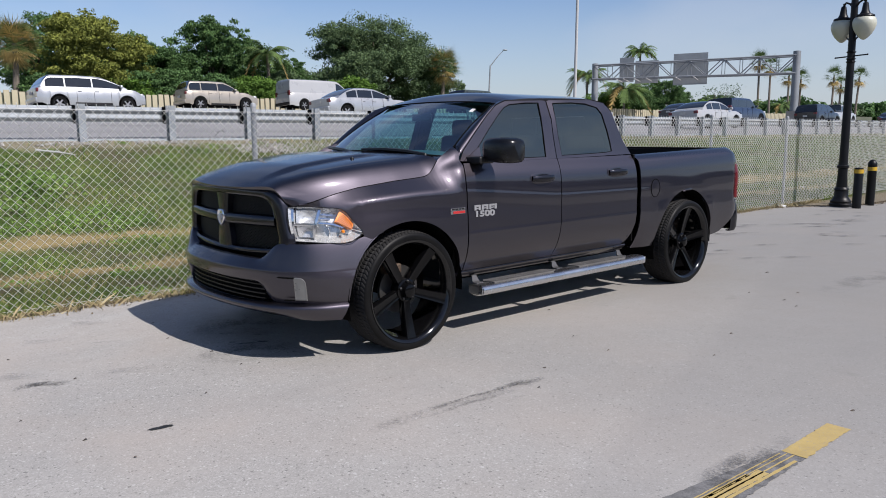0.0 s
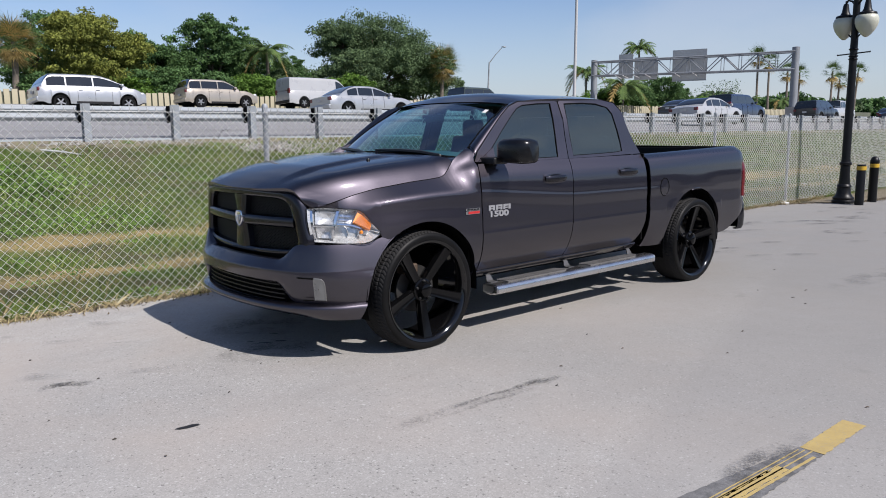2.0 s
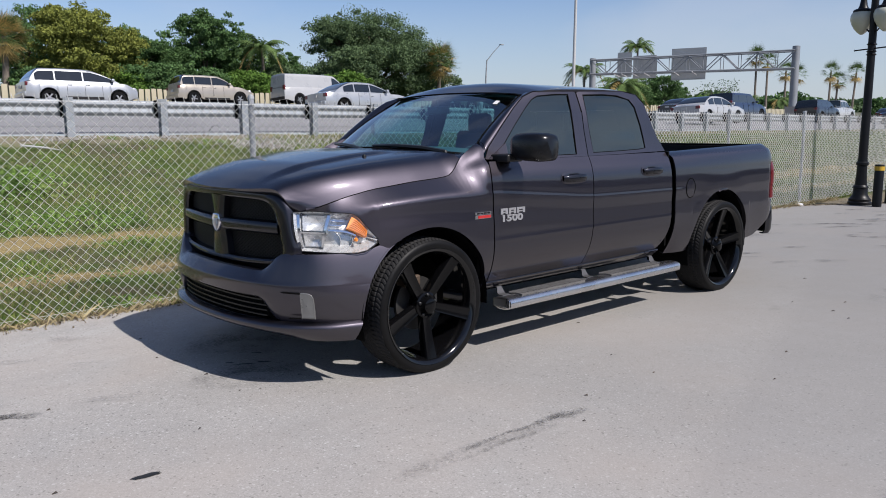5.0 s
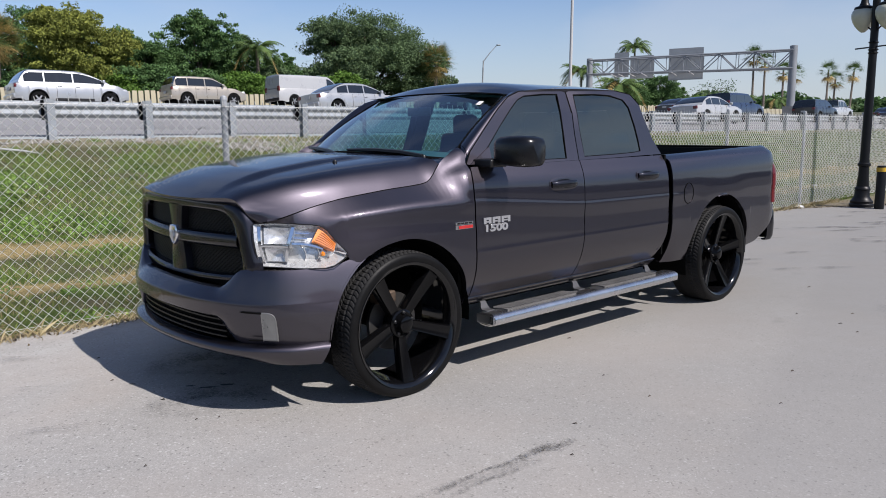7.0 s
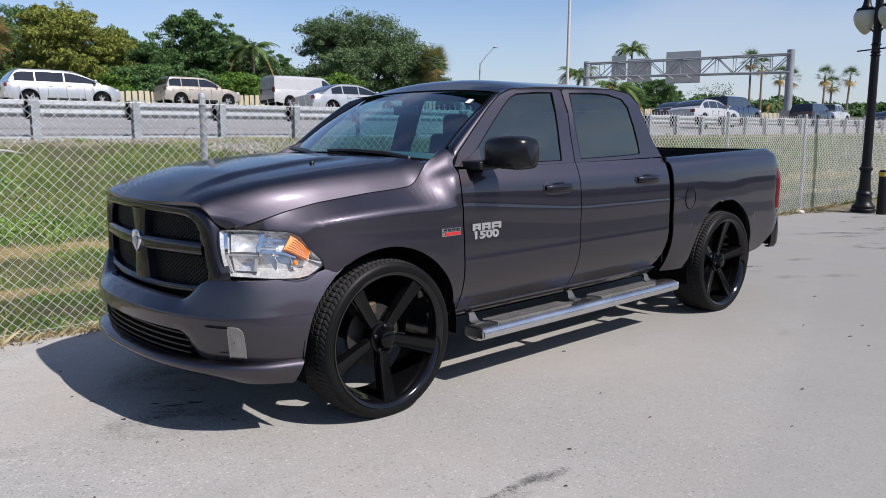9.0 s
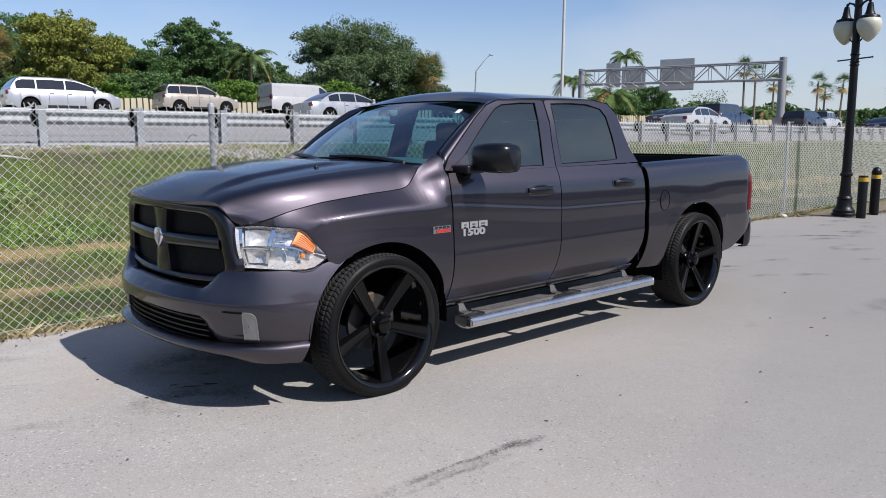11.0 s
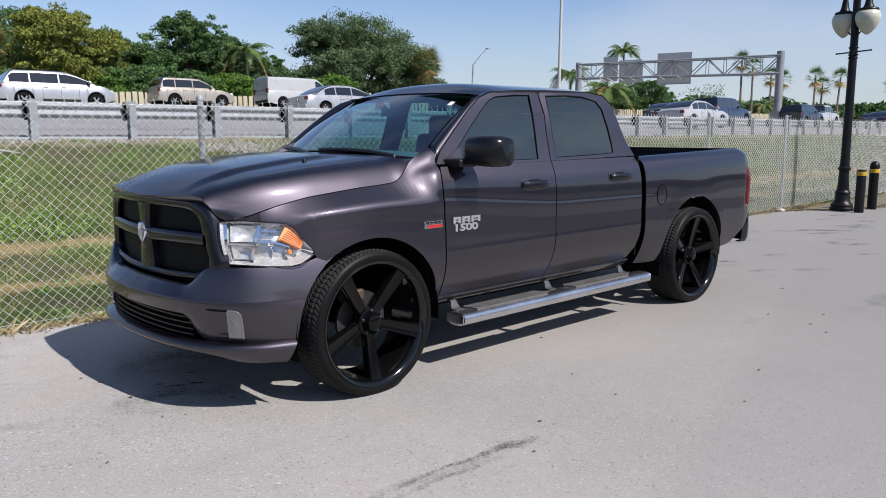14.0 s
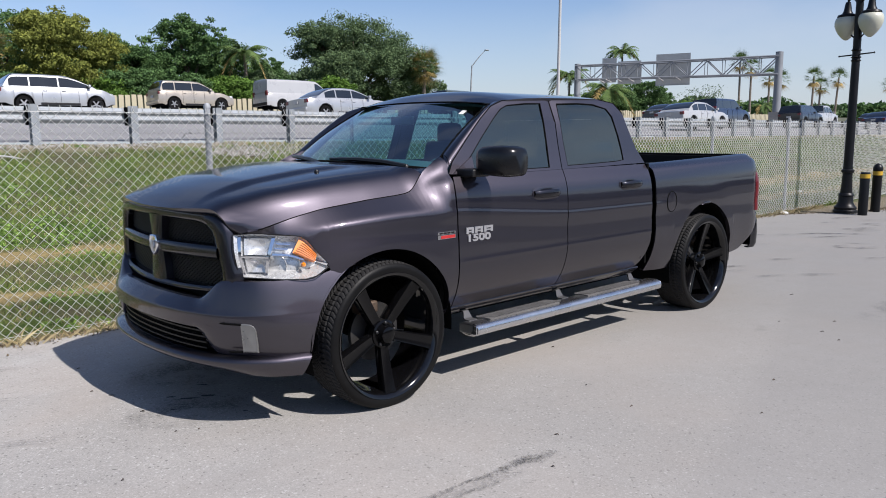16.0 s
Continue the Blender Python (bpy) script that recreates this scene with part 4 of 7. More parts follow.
for z in (0.425, 0.455, 0.485, 0.515):
    bm = bmesh.new()
    cur = [p for p in bumper_curve(-0.055, lambda y, z=z: z) if abs(p[1]) < 0.58]
    skin(bm, [[(x + dx, y, zz + dz) for x, y, zz in cur] for dx, dz in ((0, -0.006), (0.012, -0.004), (0.012, 0.004), (0, 0.006))])
    part("intake_bar", bm, SATIN_BLACK, truck)

# near-black box gives the recess its shade by colour
bm = bmesh.new()
box(bm, (0.80, 0, 0.695), (0.10, 1.14, 0.08))
part("bumper_recess", bm, DEEP_BLACK, truck, "dark recess between bumper and grille")
# unseen black boxes, added to keep sunlight from leaking past the bumper
bm = bmesh.new()
box(bm, (0.66, 0, 0.62), (0.22, 1.40, 0.42))
box(bm, (0.55, 0, 0.50), (0.10, 1.70, 0.30))
part("bumper_beam", bm, DEEP_BLACK, truck, "unseen dark block that stops light leaking past the bumper")

for sgn in (1, -1):
    bm = bmesh.new()
    def face(u, v, d):
        yy = 0.812 + u
        k = min(range(31), key=lambda q: abs(BUMP[q].y - yy))
        a, b = BUMP[max(0, k - 1)], BUMP[min(30, k + 1)]
        t = (yy - a.y) / (b.y - a.y)
        p = a.lerp(b, t)
        dr = (b - a).normalized()
        return (p.x + dr.y * (d + 0.010), sgn * (p.y - dr.x * (d + 0.010)), 0.512 + v)

    # a wedge: straight inner edge, rounded outer top corner
    oval = spline([(-0.027, 0.066, 0), (-0.022, 0.072, 0), (0.0, 0.071, 0), (0.014, 0.064, 0), (0.025, 0.045, 0), (0.029, 0.0, 0), (0.031, -0.066, 0), (0.027, -0.073, 0), (-0.014, -0.070, 0), (-0.019, -0.064, 0), (-0.026, 0.060, 0)], 33)
    oval = [(p.x, p.y) for p in oval]
    rows_f = [[face(u * k, v * k, d) for u, v in oval] for k, d in ((1.08, -0.02), (1.08, -0.004), (1.0, 0.003), (0.9, 0.002), (0.5, 0.004), (0.05, 0.005))]
    skin(bm, rows_f, True)
    part("fog_lamp", bm, FROST, truck, "frosted upright fog lamp", 60)
    for v0, v1, u0, rise in ((0.070, 0.074, -0.120, 0.007), (-0.074, -0.076, -0.085, -0.003)):
        bm = bmesh.new()
        tube(bm, [face(u0 + (-0.024 - u0) * q / 6, v1 + (v0 - v1) * q / 6, rise) for q in range(7)], [0.001] + [0.0045] * 6, 6)
        part("bumper_slit", bm, DEEP_BLACK, truck)


def grille_x(y, z):
    return 0.899 - 0.17 * y * y + 0.004 * (z - 0.95) / 0.4


def half_outline(pts, n):
    """Points along a rounded half outline and its mirror image, as one closed ring."""
    right = [(p.x, p.y) for p in spline([(y, z, 0) for y, z in pts], n)]
    return right + [(-y, z) for y, z in right[-2:0:-1]]


G_OUT = half_outline([(0.0, 1.138), (0.2, 1.137), (0.40, 1.134), (0.55, 1.130), (0.625, 1.116), (0.672, 1.072), (0.690, 1.02), (0.706, 0.95), (0.722, 0.88), (0.735, 0.80), (0.708, 0.762), (0.62, 0.735), (0.50, 0.718), (0.27, 0.706), (0.0, 0.703)], 49)
G_IN = half_outline([(0.0, 1.092), (0.18, 1.091), (0.34, 1.089), (0.46, 1.085), (0.53, 1.068), (0.57, 1.03), (0.588, 0.98), (0.602, 0.93), (0.615, 0.88), (0.627, 0.815), (0.610, 0.775), (0.54, 0.756), (0.42, 0.748), (0.22, 0.740), (0.0, 0.738)], 49)
bm = bmesh.new()
rows_g = []
for f, d in ((0.0, -0.05), (0.0, -0.008), (0.12, 0.004), (0.5, 0.008), (0.85, 0.0), (1.0, -0.014), (1.0, -0.06)):
    rows_g.append([(grille_x(yo + (yi - yo) * f, zo + (zi - zo) * f) + d, yo + (yi - yo) * f, zo + (zi - zo) * f) for (yo, zo), (yi, zi) in zip(G_OUT, G_IN)])
skin(bm, rows_g, True)
grille = part("grille_surround", bm, PAINT_DARK, truck, "charcoal grille surround with a cross of bars", 50)
bm = bmesh.new()
bar = [(z, w) for z, w in zip(np.linspace(0.728, 1.10, 9), (0.098, 0.094, 0.088, 0.078, 0.066, 0.062, 0.070, 0.080, 0.092))]
skin(bm, [[(grille_x(0, z) - 0.05, -w * 1.05, z), (grille_x(0, z) - 0.008, -w, z), (grille_x(0, z) + 0.004, -w * 0.55, z), (grille_x(0, z) + 0.004, w * 0.55, z), (grille_x(0, z) - 0.008, w, z), (grille_x(0, z) - 0.05, w * 1.05, z)] for z, w in bar])
part("grille_upright_bar", bm, PAINT_DARK, grille, smooth=60)
for sgn in (1, -1):
    bm = bmesh.new()
    skin(bm, [[(grille_x(y, 0.93) + d, sgn * y, 0.924 + 0.018 * y + dz) for d, dz in ((-0.05, -0.040), (-0.006, -0.036), (0.006, -0.018), (0.006, 0.018), (-0.006, 0.036), (-0.05, 0.040))] for y in np.linspace(0.03, 0.615, 12)])
    part("grille_cross_bar", bm, PAINT_DARK, grille, smooth=60)
bm = bmesh.new()
skin(bm, [[(grille_x(y, z) - 0.085, y, z) for y in np.linspace(-0.66, 0.66, 13)] for z in (0.71, 0.9, 1.11)])
part("grille_backing", bm, DEEP_BLACK, grille)
bm = bmesh.new()
for slant in (1, -1):
    for k in range(-13, 60):
        pts = []
        for j in range(15):
            z = 0.735 + 0.365 * j / 14
            y = -0.92 + 0.032 * k + slant * (z - 0.93) * 1.55
            if abs(y) < 0.635 - max(0.0, z - 0.98) * 0.6:
                pts.append((grille_x(y, z) - 0.050, y, z))
        if len(pts) > 1:
            tube(bm, pts, 0.0055, 4, False)
part("grille_mesh", bm, GRILLE_BLACK, grille, "black honeycomb mesh")
bm = bmesh.new()
shield = [(-0.028, 0.058), (0.0, 0.062), (0.028, 0.058), (0.036, 0.03), (0.033, -0.015), (0.018, -0.048), (0.0, -0.062), (-0.018, -0.048), (-0.033, -0.015), (-0.036, 0.03)]
skin(bm, [[(grille_x(0, 0.92) + d, u * k * 1.5, 0.925 + v * k * 1.05) for u, v in shield] for k, d in ((0.9, 0.0), (0.9, 0.014), (0.80, 0.02), (0.70, 0.012), (0.05, 0.012))], True)
emblem = part("emblem", bm, CHROME, grille, "chrome shield emblem")
bm = bmesh.new()
for s in (1, -1):
    tube(bm, [(grille_x(0, 0.92) + 0.020, s * 0.006, 0.945), (grille_x(0, 0.92) + 0.022, s * 0.022, 0.940), (grille_x(0, 0.92) + 0.022, s * 0.024, 0.920), (grille_x(0, 0.92) + 0.020, s * 0.014, 0.912)], 0.005, 5)
tube(bm, [(grille_x(0, 0.92) + 0.018, 0, 0.95), (grille_x(0, 0.92) + 0.026, 0, 0.92), (grille_x(0, 0.92) + 0.018, 0, 0.88)], [0.012, 0.012, 0.004], 6)
part("emblem_relief", bm, BRUSHED, emblem)

# headlamps: corners (inner top, outer top, rear tip, outer bottom, inner bottom)
def lamp_rows(inset):
    def edge(pts, n=13):
        return spline(pts, n)
    top = edge([(0.788, 0.700, 1.032), (0.70, 0.768, 1.036), (0.60, 0.838, 1.026), (0.492, 0.888, 1.010), (0.43, 0.918, 0.935), (0.372, 0.945, 0.864)])
    low = edge([(0.766, 0.722, 0.812), (0.715, 0.758, 0.806), (0.66, 0.82, 0.802), (0.60, 0.885, 0.800), (0.472, 0.945, 0.801), (0.375, 0.955, 0.852)])
    rows_l = []
    for k in range(7):
        f = k / 6
        row = []
        for a, b in zip(low, top):
            p = a.lerp(b, f) + Vector((0.020, 0.014, 0)) * math.sin(math.pi * f)
            c = Vector((0.50, 0.72, 0.92))
            row.append(p - (p - c).normalized() * inset)
        rows_l.append(row)
    return rows_l


for sgn in (1, -1):
    flip = lambda rs: [[(p[0], sgn * p[1], p[2]) for p in r] for r in rs]
    bm = bmesh.new()
    lens_rows = lamp_rows(-0.002)
    skin(bm, flip(lens_rows))
    lamp = part("headlight", bm, CLEAR, truck, "clear wrap-round headlight with amber marker", 60)
    lamp.visible_shadow = False
    bm = bmesh.new()
    skin(bm, flip(lamp_rows(0.075)))
    inner_rows = lamp_rows(0.075)
    outer_rows = lamp_rows(0.004)
    for a, b in ((inner_rows[0], outer_rows[0]), (inner_rows[-1], outer_rows[-1])):
        skin(bm, flip([a, b]))
    skin(bm, flip([[r[0] for r in inner_rows], [r[0] for r in outer_rows]]))
    skin(bm, flip([[r[-1] for r in inner_rows], [r[-1] for r in outer_rows]]))
    part("reflector_housing", bm, SILVER, lamp, "bright faceted reflector")
    # inner column of two flat reflectors, outer bowls, ribs and slats, amber block
    def grab(inset, r, k):
        g = lamp_rows(inset)
        a, b = g[int(r)], g[min(6, int(r) + 1)]
        p = lambda q: q[int(k)].lerp(q[min(12, int(k) + 1)], k % 1)
        return p(a).lerp(p(b), r % 1)

    def patch(inset, r0, r1, k0, k1, dish=0.0, n=5):
        return flip([[grab(inset + dish * math.sin(math.pi * i / (n - 1)) * math.sin(math.pi * j / (n - 1)), r0 + (r1 - r0) * i / (n - 1), k0 + (k1 - k0) * j / (n - 1)) for j in range(n)] for i in range(n)])

    for r0, r1, k0, k1 in ((3.2, 5.7, 0.7, 3.9), (0.4, 2.7, 0.7, 4.0)):
        bm = bmesh.new()
        skin(bm, patch(0.03, r0, r1, k0, k1, 0.035, 7))
        part("reflector_panel", bm, SILVER, lamp, "bright square reflector", 60)
    for k, (x, y, z, r) in enumerate(((0.580, 0.785, 0.860, 0.055), (0.520, 0.83, 0.868, 0.048))):
        bm = bmesh.new()
        axis = Vector((0.8, 0.6 * sgn, 0)).normalized()
        m = Matrix.Translation((x, sgn * y, z)) @ axis.to_track_quat("Z", "Y").to_matrix().to_4x4()
        lathe(bm, [(r * 0.16, -0.035), (r * 0.5, -0.028), (r * 0.85, -0.004), (r, 0.028), (r * 1.06, 0.03), (r * 1.06, 0.02)], 28)
        bmesh.ops.transform(bm, matrix=m, verts=bm.verts[:])
        part("reflector_bowl", bm, SILVER, lamp, smooth=50)
        bm = bmesh.new()
        lathe(bm, [(r * 0.2, -0.035), (r * 0.22, 0.0), (r * 0.12, 0.012), (0.001, 0.014)], 12)
        bmesh.ops.transform(bm, matrix=m, verts=bm.verts[:])
        part("bulb", bm, SILVER, lamp)
    for r0, r1, k0, k1, inset in ((2.75, 3.1, 0.4, 4.2, 0.02), (0.2, 5.8, 3.95, 4.35, 0.022), (0.2, 5.8, 0.1, 0.5, 0.02), (3.2, 3.5, 4.5, 8.8, 0.03), (4.2, 4.4, 4.5, 6.3, 0.035), (5.0, 5.2, 4.5, 6.3, 0.035)):
        bm = bmesh.new()
        skin(bm, patch(inset, r0, r1, k0, k1))
        shell(part("reflector_rib", bm, CHROME, lamp), 0.02)
    bm = bmesh.new()
    skin(bm, patch(0.012, 3.85, 5.75, 7.0, 10.1))
    marker = shell(part("amber_marker", bm, AMBER, lamp, "amber marker block"), 0.02)
    for q in range(6):
        bm = bmesh.new()
        r0 = 3.97 + 0.30 * q
        skin(bm, patch(0.008, r0, r0 + 0.06, 7.15 + 0.08 * q, 9.95))
        shell(part("marker_rib", bm, AMBER_DARK, marker), 0.006)
    bm = bmesh.new()
    lathe(bm, [(0.001, -0.012), (0.012, -0.008), (0.013, 0.004), (0.001, 0.014)], 12)
    c = grab(0.03, 2.4, 8.9)
    bmesh.ops.translate(bm, vec=(c.x, sgn * c.y, c.z), verts=bm.verts[:])
    part("amber_bulb", bm, AMBER, lamp, "small amber bulb")
    bm = bmesh.new()
    ring = lens_rows[0] + [r[-1] for r in lens_rows[1:-1]] + lens_rows[-1][::-1] + [r[0] for r in lens_rows[-2:0:-1]]
    tube(bm, [(p[0], sgn * p[1], p[2]) for p in ring + ring[:1]], 0.0026, 5)
    part("lamp_seal", bm, SATIN_BLACK, lamp)

# doors' handles, mirrors, badges
for sgn, k in ((1, 0), (-1, 1)):
    for door, xa, z in ((front_doors[k], -1.245, 1.142), (rear_doors[k], -2.265, 1.155)):
        bm = bmesh.new()
        yb = side_y(xa - 0.13, z)
        n = 12
        rings = []
        for i in range(n + 1):
            x = xa - 0.265 * i / n
            lift = 0.030 * math.sin(math.pi * min(1, max(0, i / n))) ** 0.35 + 0.004
            h = 0.028 * (0.75 + 0.25 * math.sin(math.pi * i / n))
            rings.append([(x, sgn * (side_y(x, z) + lift + 0.012 * math.cos(a)), z + h * math.sin(a)) for a in np.linspace(0, 2 * math.pi, 10, endpoint=False)])
        skin(bm, rings, True)
        part("door_handle", bm, PAINT_DARK, door, "dark grey pull handle", 60)
        bm = bmesh.new()
        rim = [(xa - 0.132 + 0.145 * math.copysign(abs(math.cos(a)) ** 0.5, math.cos(a)), z + 0.042 * math.copysign(abs(math.sin(a)) ** 0.6, math.sin(a))) for a in np.linspace(0, 2 * math.pi, 28, endpoint=False)]
        cx = xa - 0.132
        skin(bm, [[(cx + (x - cx) * f, sgn * (side_y(x, zz) + d), z + (zz - z) * f) for x, zz in rim] for f, d in ((1.0, 0.0015), (0.95, 0.003), (0.6, 0.0025), (0.1, 0.002))], True)
        part("handle_cup", bm, PAINT, door, smooth=60)
    # mirror: the far one is gone
    if sgn < 0:
        continue
    bm = bmesh.new()
    rings = []
    for i, (y, sx, sz, dx, dz) in enumerate(((0.985, 0.05, 0.05, 0, 0), (1.0, 0.085, 0.074, 0, 0), (1.03, 0.098, 0.086, 0, 0), (1.12, 0.105, 0.092, -0.004, 0), (1.20, 0.10, 0.092, -0.012, -0.002), (1.245, 0.085, 0.084, -0.02, -0.004), (1.265, 0.055, 0.066, -0.028, -0.006))):
        ring = []
        for a in np.linspace(0, 2 * math.pi, 28, endpoint=False):
            c, s = math.copysign(abs(math.cos(a)) ** 0.55, math.cos(a)), math.copysign(abs(math.sin(a)) ** 0.5, math.sin(a))
            ring.append((-0.752 + dx + 1.0 * sx * c, sgn * (y + 0.018), 1.377 + dz + sz * s))
        rings.append(ring)
    skin(bm, rings, True)
    bm.faces.new(list(bm.verts)[:28])
    bm.faces.new(list(bm.verts)[-28:])
    mirror = part("wing_mirror", bm, MIRROR_BLACK, front_doors[k], "large satin black door mirror", 50)
    bm = bmesh.new()
    box(bm, (-0.69, sgn * 0.965, 1.305), (0.15, 0.16, 0.05))
    soften(part("mirror_arm", bm, SATIN_BLACK, mirror), 0.012, 3)
    bm = bmesh.new()
    tri = [(tucked(x, z), z) for x, z in ((-0.545, 1.296), (-0.735, 1.296), (-0.735, 1.40))]
    prism(bm, tri, 0.02, lambda x, z, d: (x, sgn * (glass_y(z) - 0.01 + d), z))
    part("mirror_sail", bm, PAINT, mirror)
    bm = bmesh.new()
    skin(bm, [[(-0.838, sgn * y, z) for y in (1.02, 1.245)] for z in (1.30, 1.45)])
    part("mirror_glass", bm, CHROME, mirror)


def lettering(text, size, at, mat, parent, name, flip, depth=0.004, wide=1.0, bold=0.0):
    cu = bpy.data.curves.new(name, "FONT")
    cu.body, cu.size, cu.extrude, cu.align_x, cu.offset = text, size, depth, "CENTER", bold
    cu.space_character = 1.02
    tmp = bpy.data.objects.new(name, cu)
    me = bpy.data.meshes.new_from_object(tmp)
    bpy.data.objects.remove(tmp)
    sgn = -1 if flip else 1
    m = Matrix.Translation(at) @ Euler((radians(90), 0, radians(180 if sgn > 0 else 0))).to_matrix().to_4x4() @ Matrix.Diagonal((wide, 1, 1, 1))
    me.transform(m)
    me.materials.clear()
    me.materials.append(mat)
    ob = new(name, me)
    ob.parent = parent
    return ob


for k, flip in enumerate((False, True)):
    sgn = -1 if flip else 1
    yb = sgn * (side_y(-0.7, 0.93) + 0.003)
    lettering("1500", 0.060, (-0.708, yb, 0.888), BADGE_METAL, front_doors[k], "badge", flip, 0.004, 1.75, 0.0022)
    # maker's word as plain slanting blocks in the same bright metal
    for j, (a, b) in enumerate(((-0.60, -0.665), (-0.675, -0.745), (-0.755, -0.835))):
        bm = bmesh.new()
        xm = (a + b) / 2
        for (x0, x1, z0, z1) in ((a, a - 0.021, 0.936, 0.974), (b + 0.021, b, 0.936, 0.974), (a - 0.0215, b + 0.0215, 0.960, 0.974), (a - 0.0215, b + 0.0215, 0.944, 0.952)):
            box(bm, ((x0 + x1) / 2, yb, (z0 + z1) / 2), (abs(x1 - x0), 0.008, z1 - z0))
        part("badge_block", bm, BADGE_METAL, front_doors[k])
    fx = -0.435
    yb = sgn * (side_y(fx, 0.945) + 0.003)
    bm = bmesh.new()
    box(bm, (fx, yb, 0.935), (0.145, 0.006, 0.024))
    box(bm, (fx, yb, 0.958), (0.145, 0.005, 0.016))
    plate = part("engine_badge", bm, CHROME, truck, "chrome engine badge with red bar")
    bm = bmesh.new()
    box(bm, (fx - 0.01, yb + sgn * 0.001, 0.935), (0.115, 0.008, 0.018))
    part("badge_bar", bm, RED_PAINT, plate, "red badge bar")
    bm = bmesh.new()
    for q in (-0.05, -0.018, 0.014, 0.046):
        box(bm, (fx + q, yb + sgn * 0.001, 0.958), (0.022, 0.008, 0.010))
    part("badge_bar", bm, SATIN_BLACK, plate)

# cargo bed
BED_F, BED_R = -2.752, -4.60


def bed_rows():
    rows = []
    for x in arch_columns(BED_F, BED_R, 34, [x for x in arch_xs(1)]):
        low = sill_z(x, lin(x, [-4.62, -4.50, -4.30, -4.1, -2.75], [0.66, 0.56, 0.445, 0.425, 0.425]))
        top = lin(x, [-4.62, -4.595, -4.50, -2.75], [1.318, 1.332, 1.340, 1.296])
        row = []
        for z in [low + (0.935 - low) * k / 13 for k in range(13)] + [0.935 + 0.195 * k / 26 for k in range(27)]:
            row.append((x, side_y(x, z), z))
        yb = row[-1][1]
        for k in range(1, 10):
            s = k / 9
            row.append((x, yb - 0.058 * s ** 1.5 - 0.055 * max(0, s - 0.72) / 0.28, 1.13 + (top - 1.13) * (s ** 0.92 if s < 1 else 1)))
        close = ease((x + 4.60) / 0.06)
        row = [(px, py - (0.05 if 0.79 < pz < 1.165 else 0.012) * (1 - close), pz) for px, py, pz in row]
        row.append((x, row[-1][1] - 0.03, top - 0.003))
        rows.append([(x, row[0][1] - 0.035, row[0][2] + 0.004)] + row)
    return rows


bed_sides = both("bed_side", bed_rows, PAINT, truck, 0.012)
for sgn in (1, -1):
    bm = bmesh.new()
    skin(bm, [[(x, sgn * y, z) for x in np.linspace(BED_F, -4.52, 8)] for y, z in ((0.858, 1.285), (0.80, 1.287), (0.79, 1.25), (0.785, 0.80))])
    shell(part("bed_inner_wall", bm, GRILLE_BLACK, truck, "black bed liner"), 0.01, 1.0)
for sgn in (1, -1):
    bm = bmesh.new()
    skin(bm, [[(x, sgn * y, z + lin(x, [-4.52, -4.3, -2.75], [0.016, 0.018, -0.016])) for x in np.linspace(BED_F, -4.50, 9)] for y, z in ((0.880, 1.288), (0.876, 1.302), (0.86, 1.306), (0.815, 1.306), (0.80, 1.300), (0.80, 1.27))])
    shell(part("bed_rail_cap", bm, GRILLE_BLACK, truck, "black plastic cap along the bed rail"), 0.008)
bm = bmesh.new()
box(bm, (-3.67, 0, 0.80), (1.84, 1.6, 0.04))
part("bed_floor", bm, BLACK_PLASTIC, truck)
bm = bmesh.new()
box(bm, (BED_F - 0.015, 0, 1.02), (0.03, 1.76, 0.52))
part("bed_front_wall", bm, BLACK_PLASTIC, truck)
bm = bmesh.new()
box(bm, (-4.61, 0, 1.002), (0.06, 1.66, 0.636))
gate = soften(part("tailgate", bm, PAINT, truck, "grey tailgate"), 0.02, 3)
bm = bmesh.new()
box(bm, (-4.572, 0, 1.00), (0.024, 1.62, 0.624))
box(bm, (-4.60, 0, 1.326), (0.055, 1.60, 0.012))
soften(part("tailgate_liner", bm, GRILLE_BLACK, gate, "black inner face of the tailgate"), 0.004, 2)
for sgn, side in ((1, bed_sides[0]), (-1, bed_sides[1])):
    bm = bmesh.new()
    rows_t = []
    for i in range(9):
        z = 0.80 + 0.36 * i / 8
        yo = side_y(-4.55, z) + 0.002 - 0.012 * max(0, z - 1.1) / 0.06
        rows_t.append([(x, sgn * (yo + d), z) for x, d in ((-4.545, -0.004), (-4.56, 0.004), (-4.60, 0.0), (-4.645, -0.022), (-4.668, -0.065), (-4.66, -0.13))])
    skin(bm, rows_t)
    shell(part("tail_lamp", bm, RED_LENS, truck, "red tail lamp", 60), 0.03)
    bm = bmesh.new()
    lathe(bm, [(0.084, 0.0), (0.083, 0.0022), (0.0805, 0.0022), (0.079, 0.0006), (0.07, 0.0010), (0.001, 0.0012)], 36, "y")
    for v in bm.verts:
        v.co = Vector((-2.985 + v.co.x * 0.86, sgn * (side_y(-2.985 + v.co.x, 0.982 + v.co.z) + v.co.y), 0.982 + v.co.z))
    cap = part("fuel_door" if sgn > 0 else "bed_side_cap", bm, PAINT, side, "round fuel filler door", 30)
    bm = bmesh.new()
    rim_f = [(-2.985 + 0.0715 * math.cos(a), 0.982 + 0.083 * math.sin(a)) for a in np.linspace(0, 2 * math.pi, 41)]
    tube(bm, [(x, sgn * (side_y(x, z) + 0.001), z) for x, z in rim_f], 0.0036, 6)
    part("filler_gap", bm, DEEP_BLACK, cap)
bm = bmesh.new()
RB = spline([(-4.55, 0.935, 0), (-4.65, 0.945, 0), (-4.73, 0.90, 0), (-4.79, 0.78, 0), (-4.825, 0.4, 0), (-4.825, 0, 0)], 22)
rows_r = []
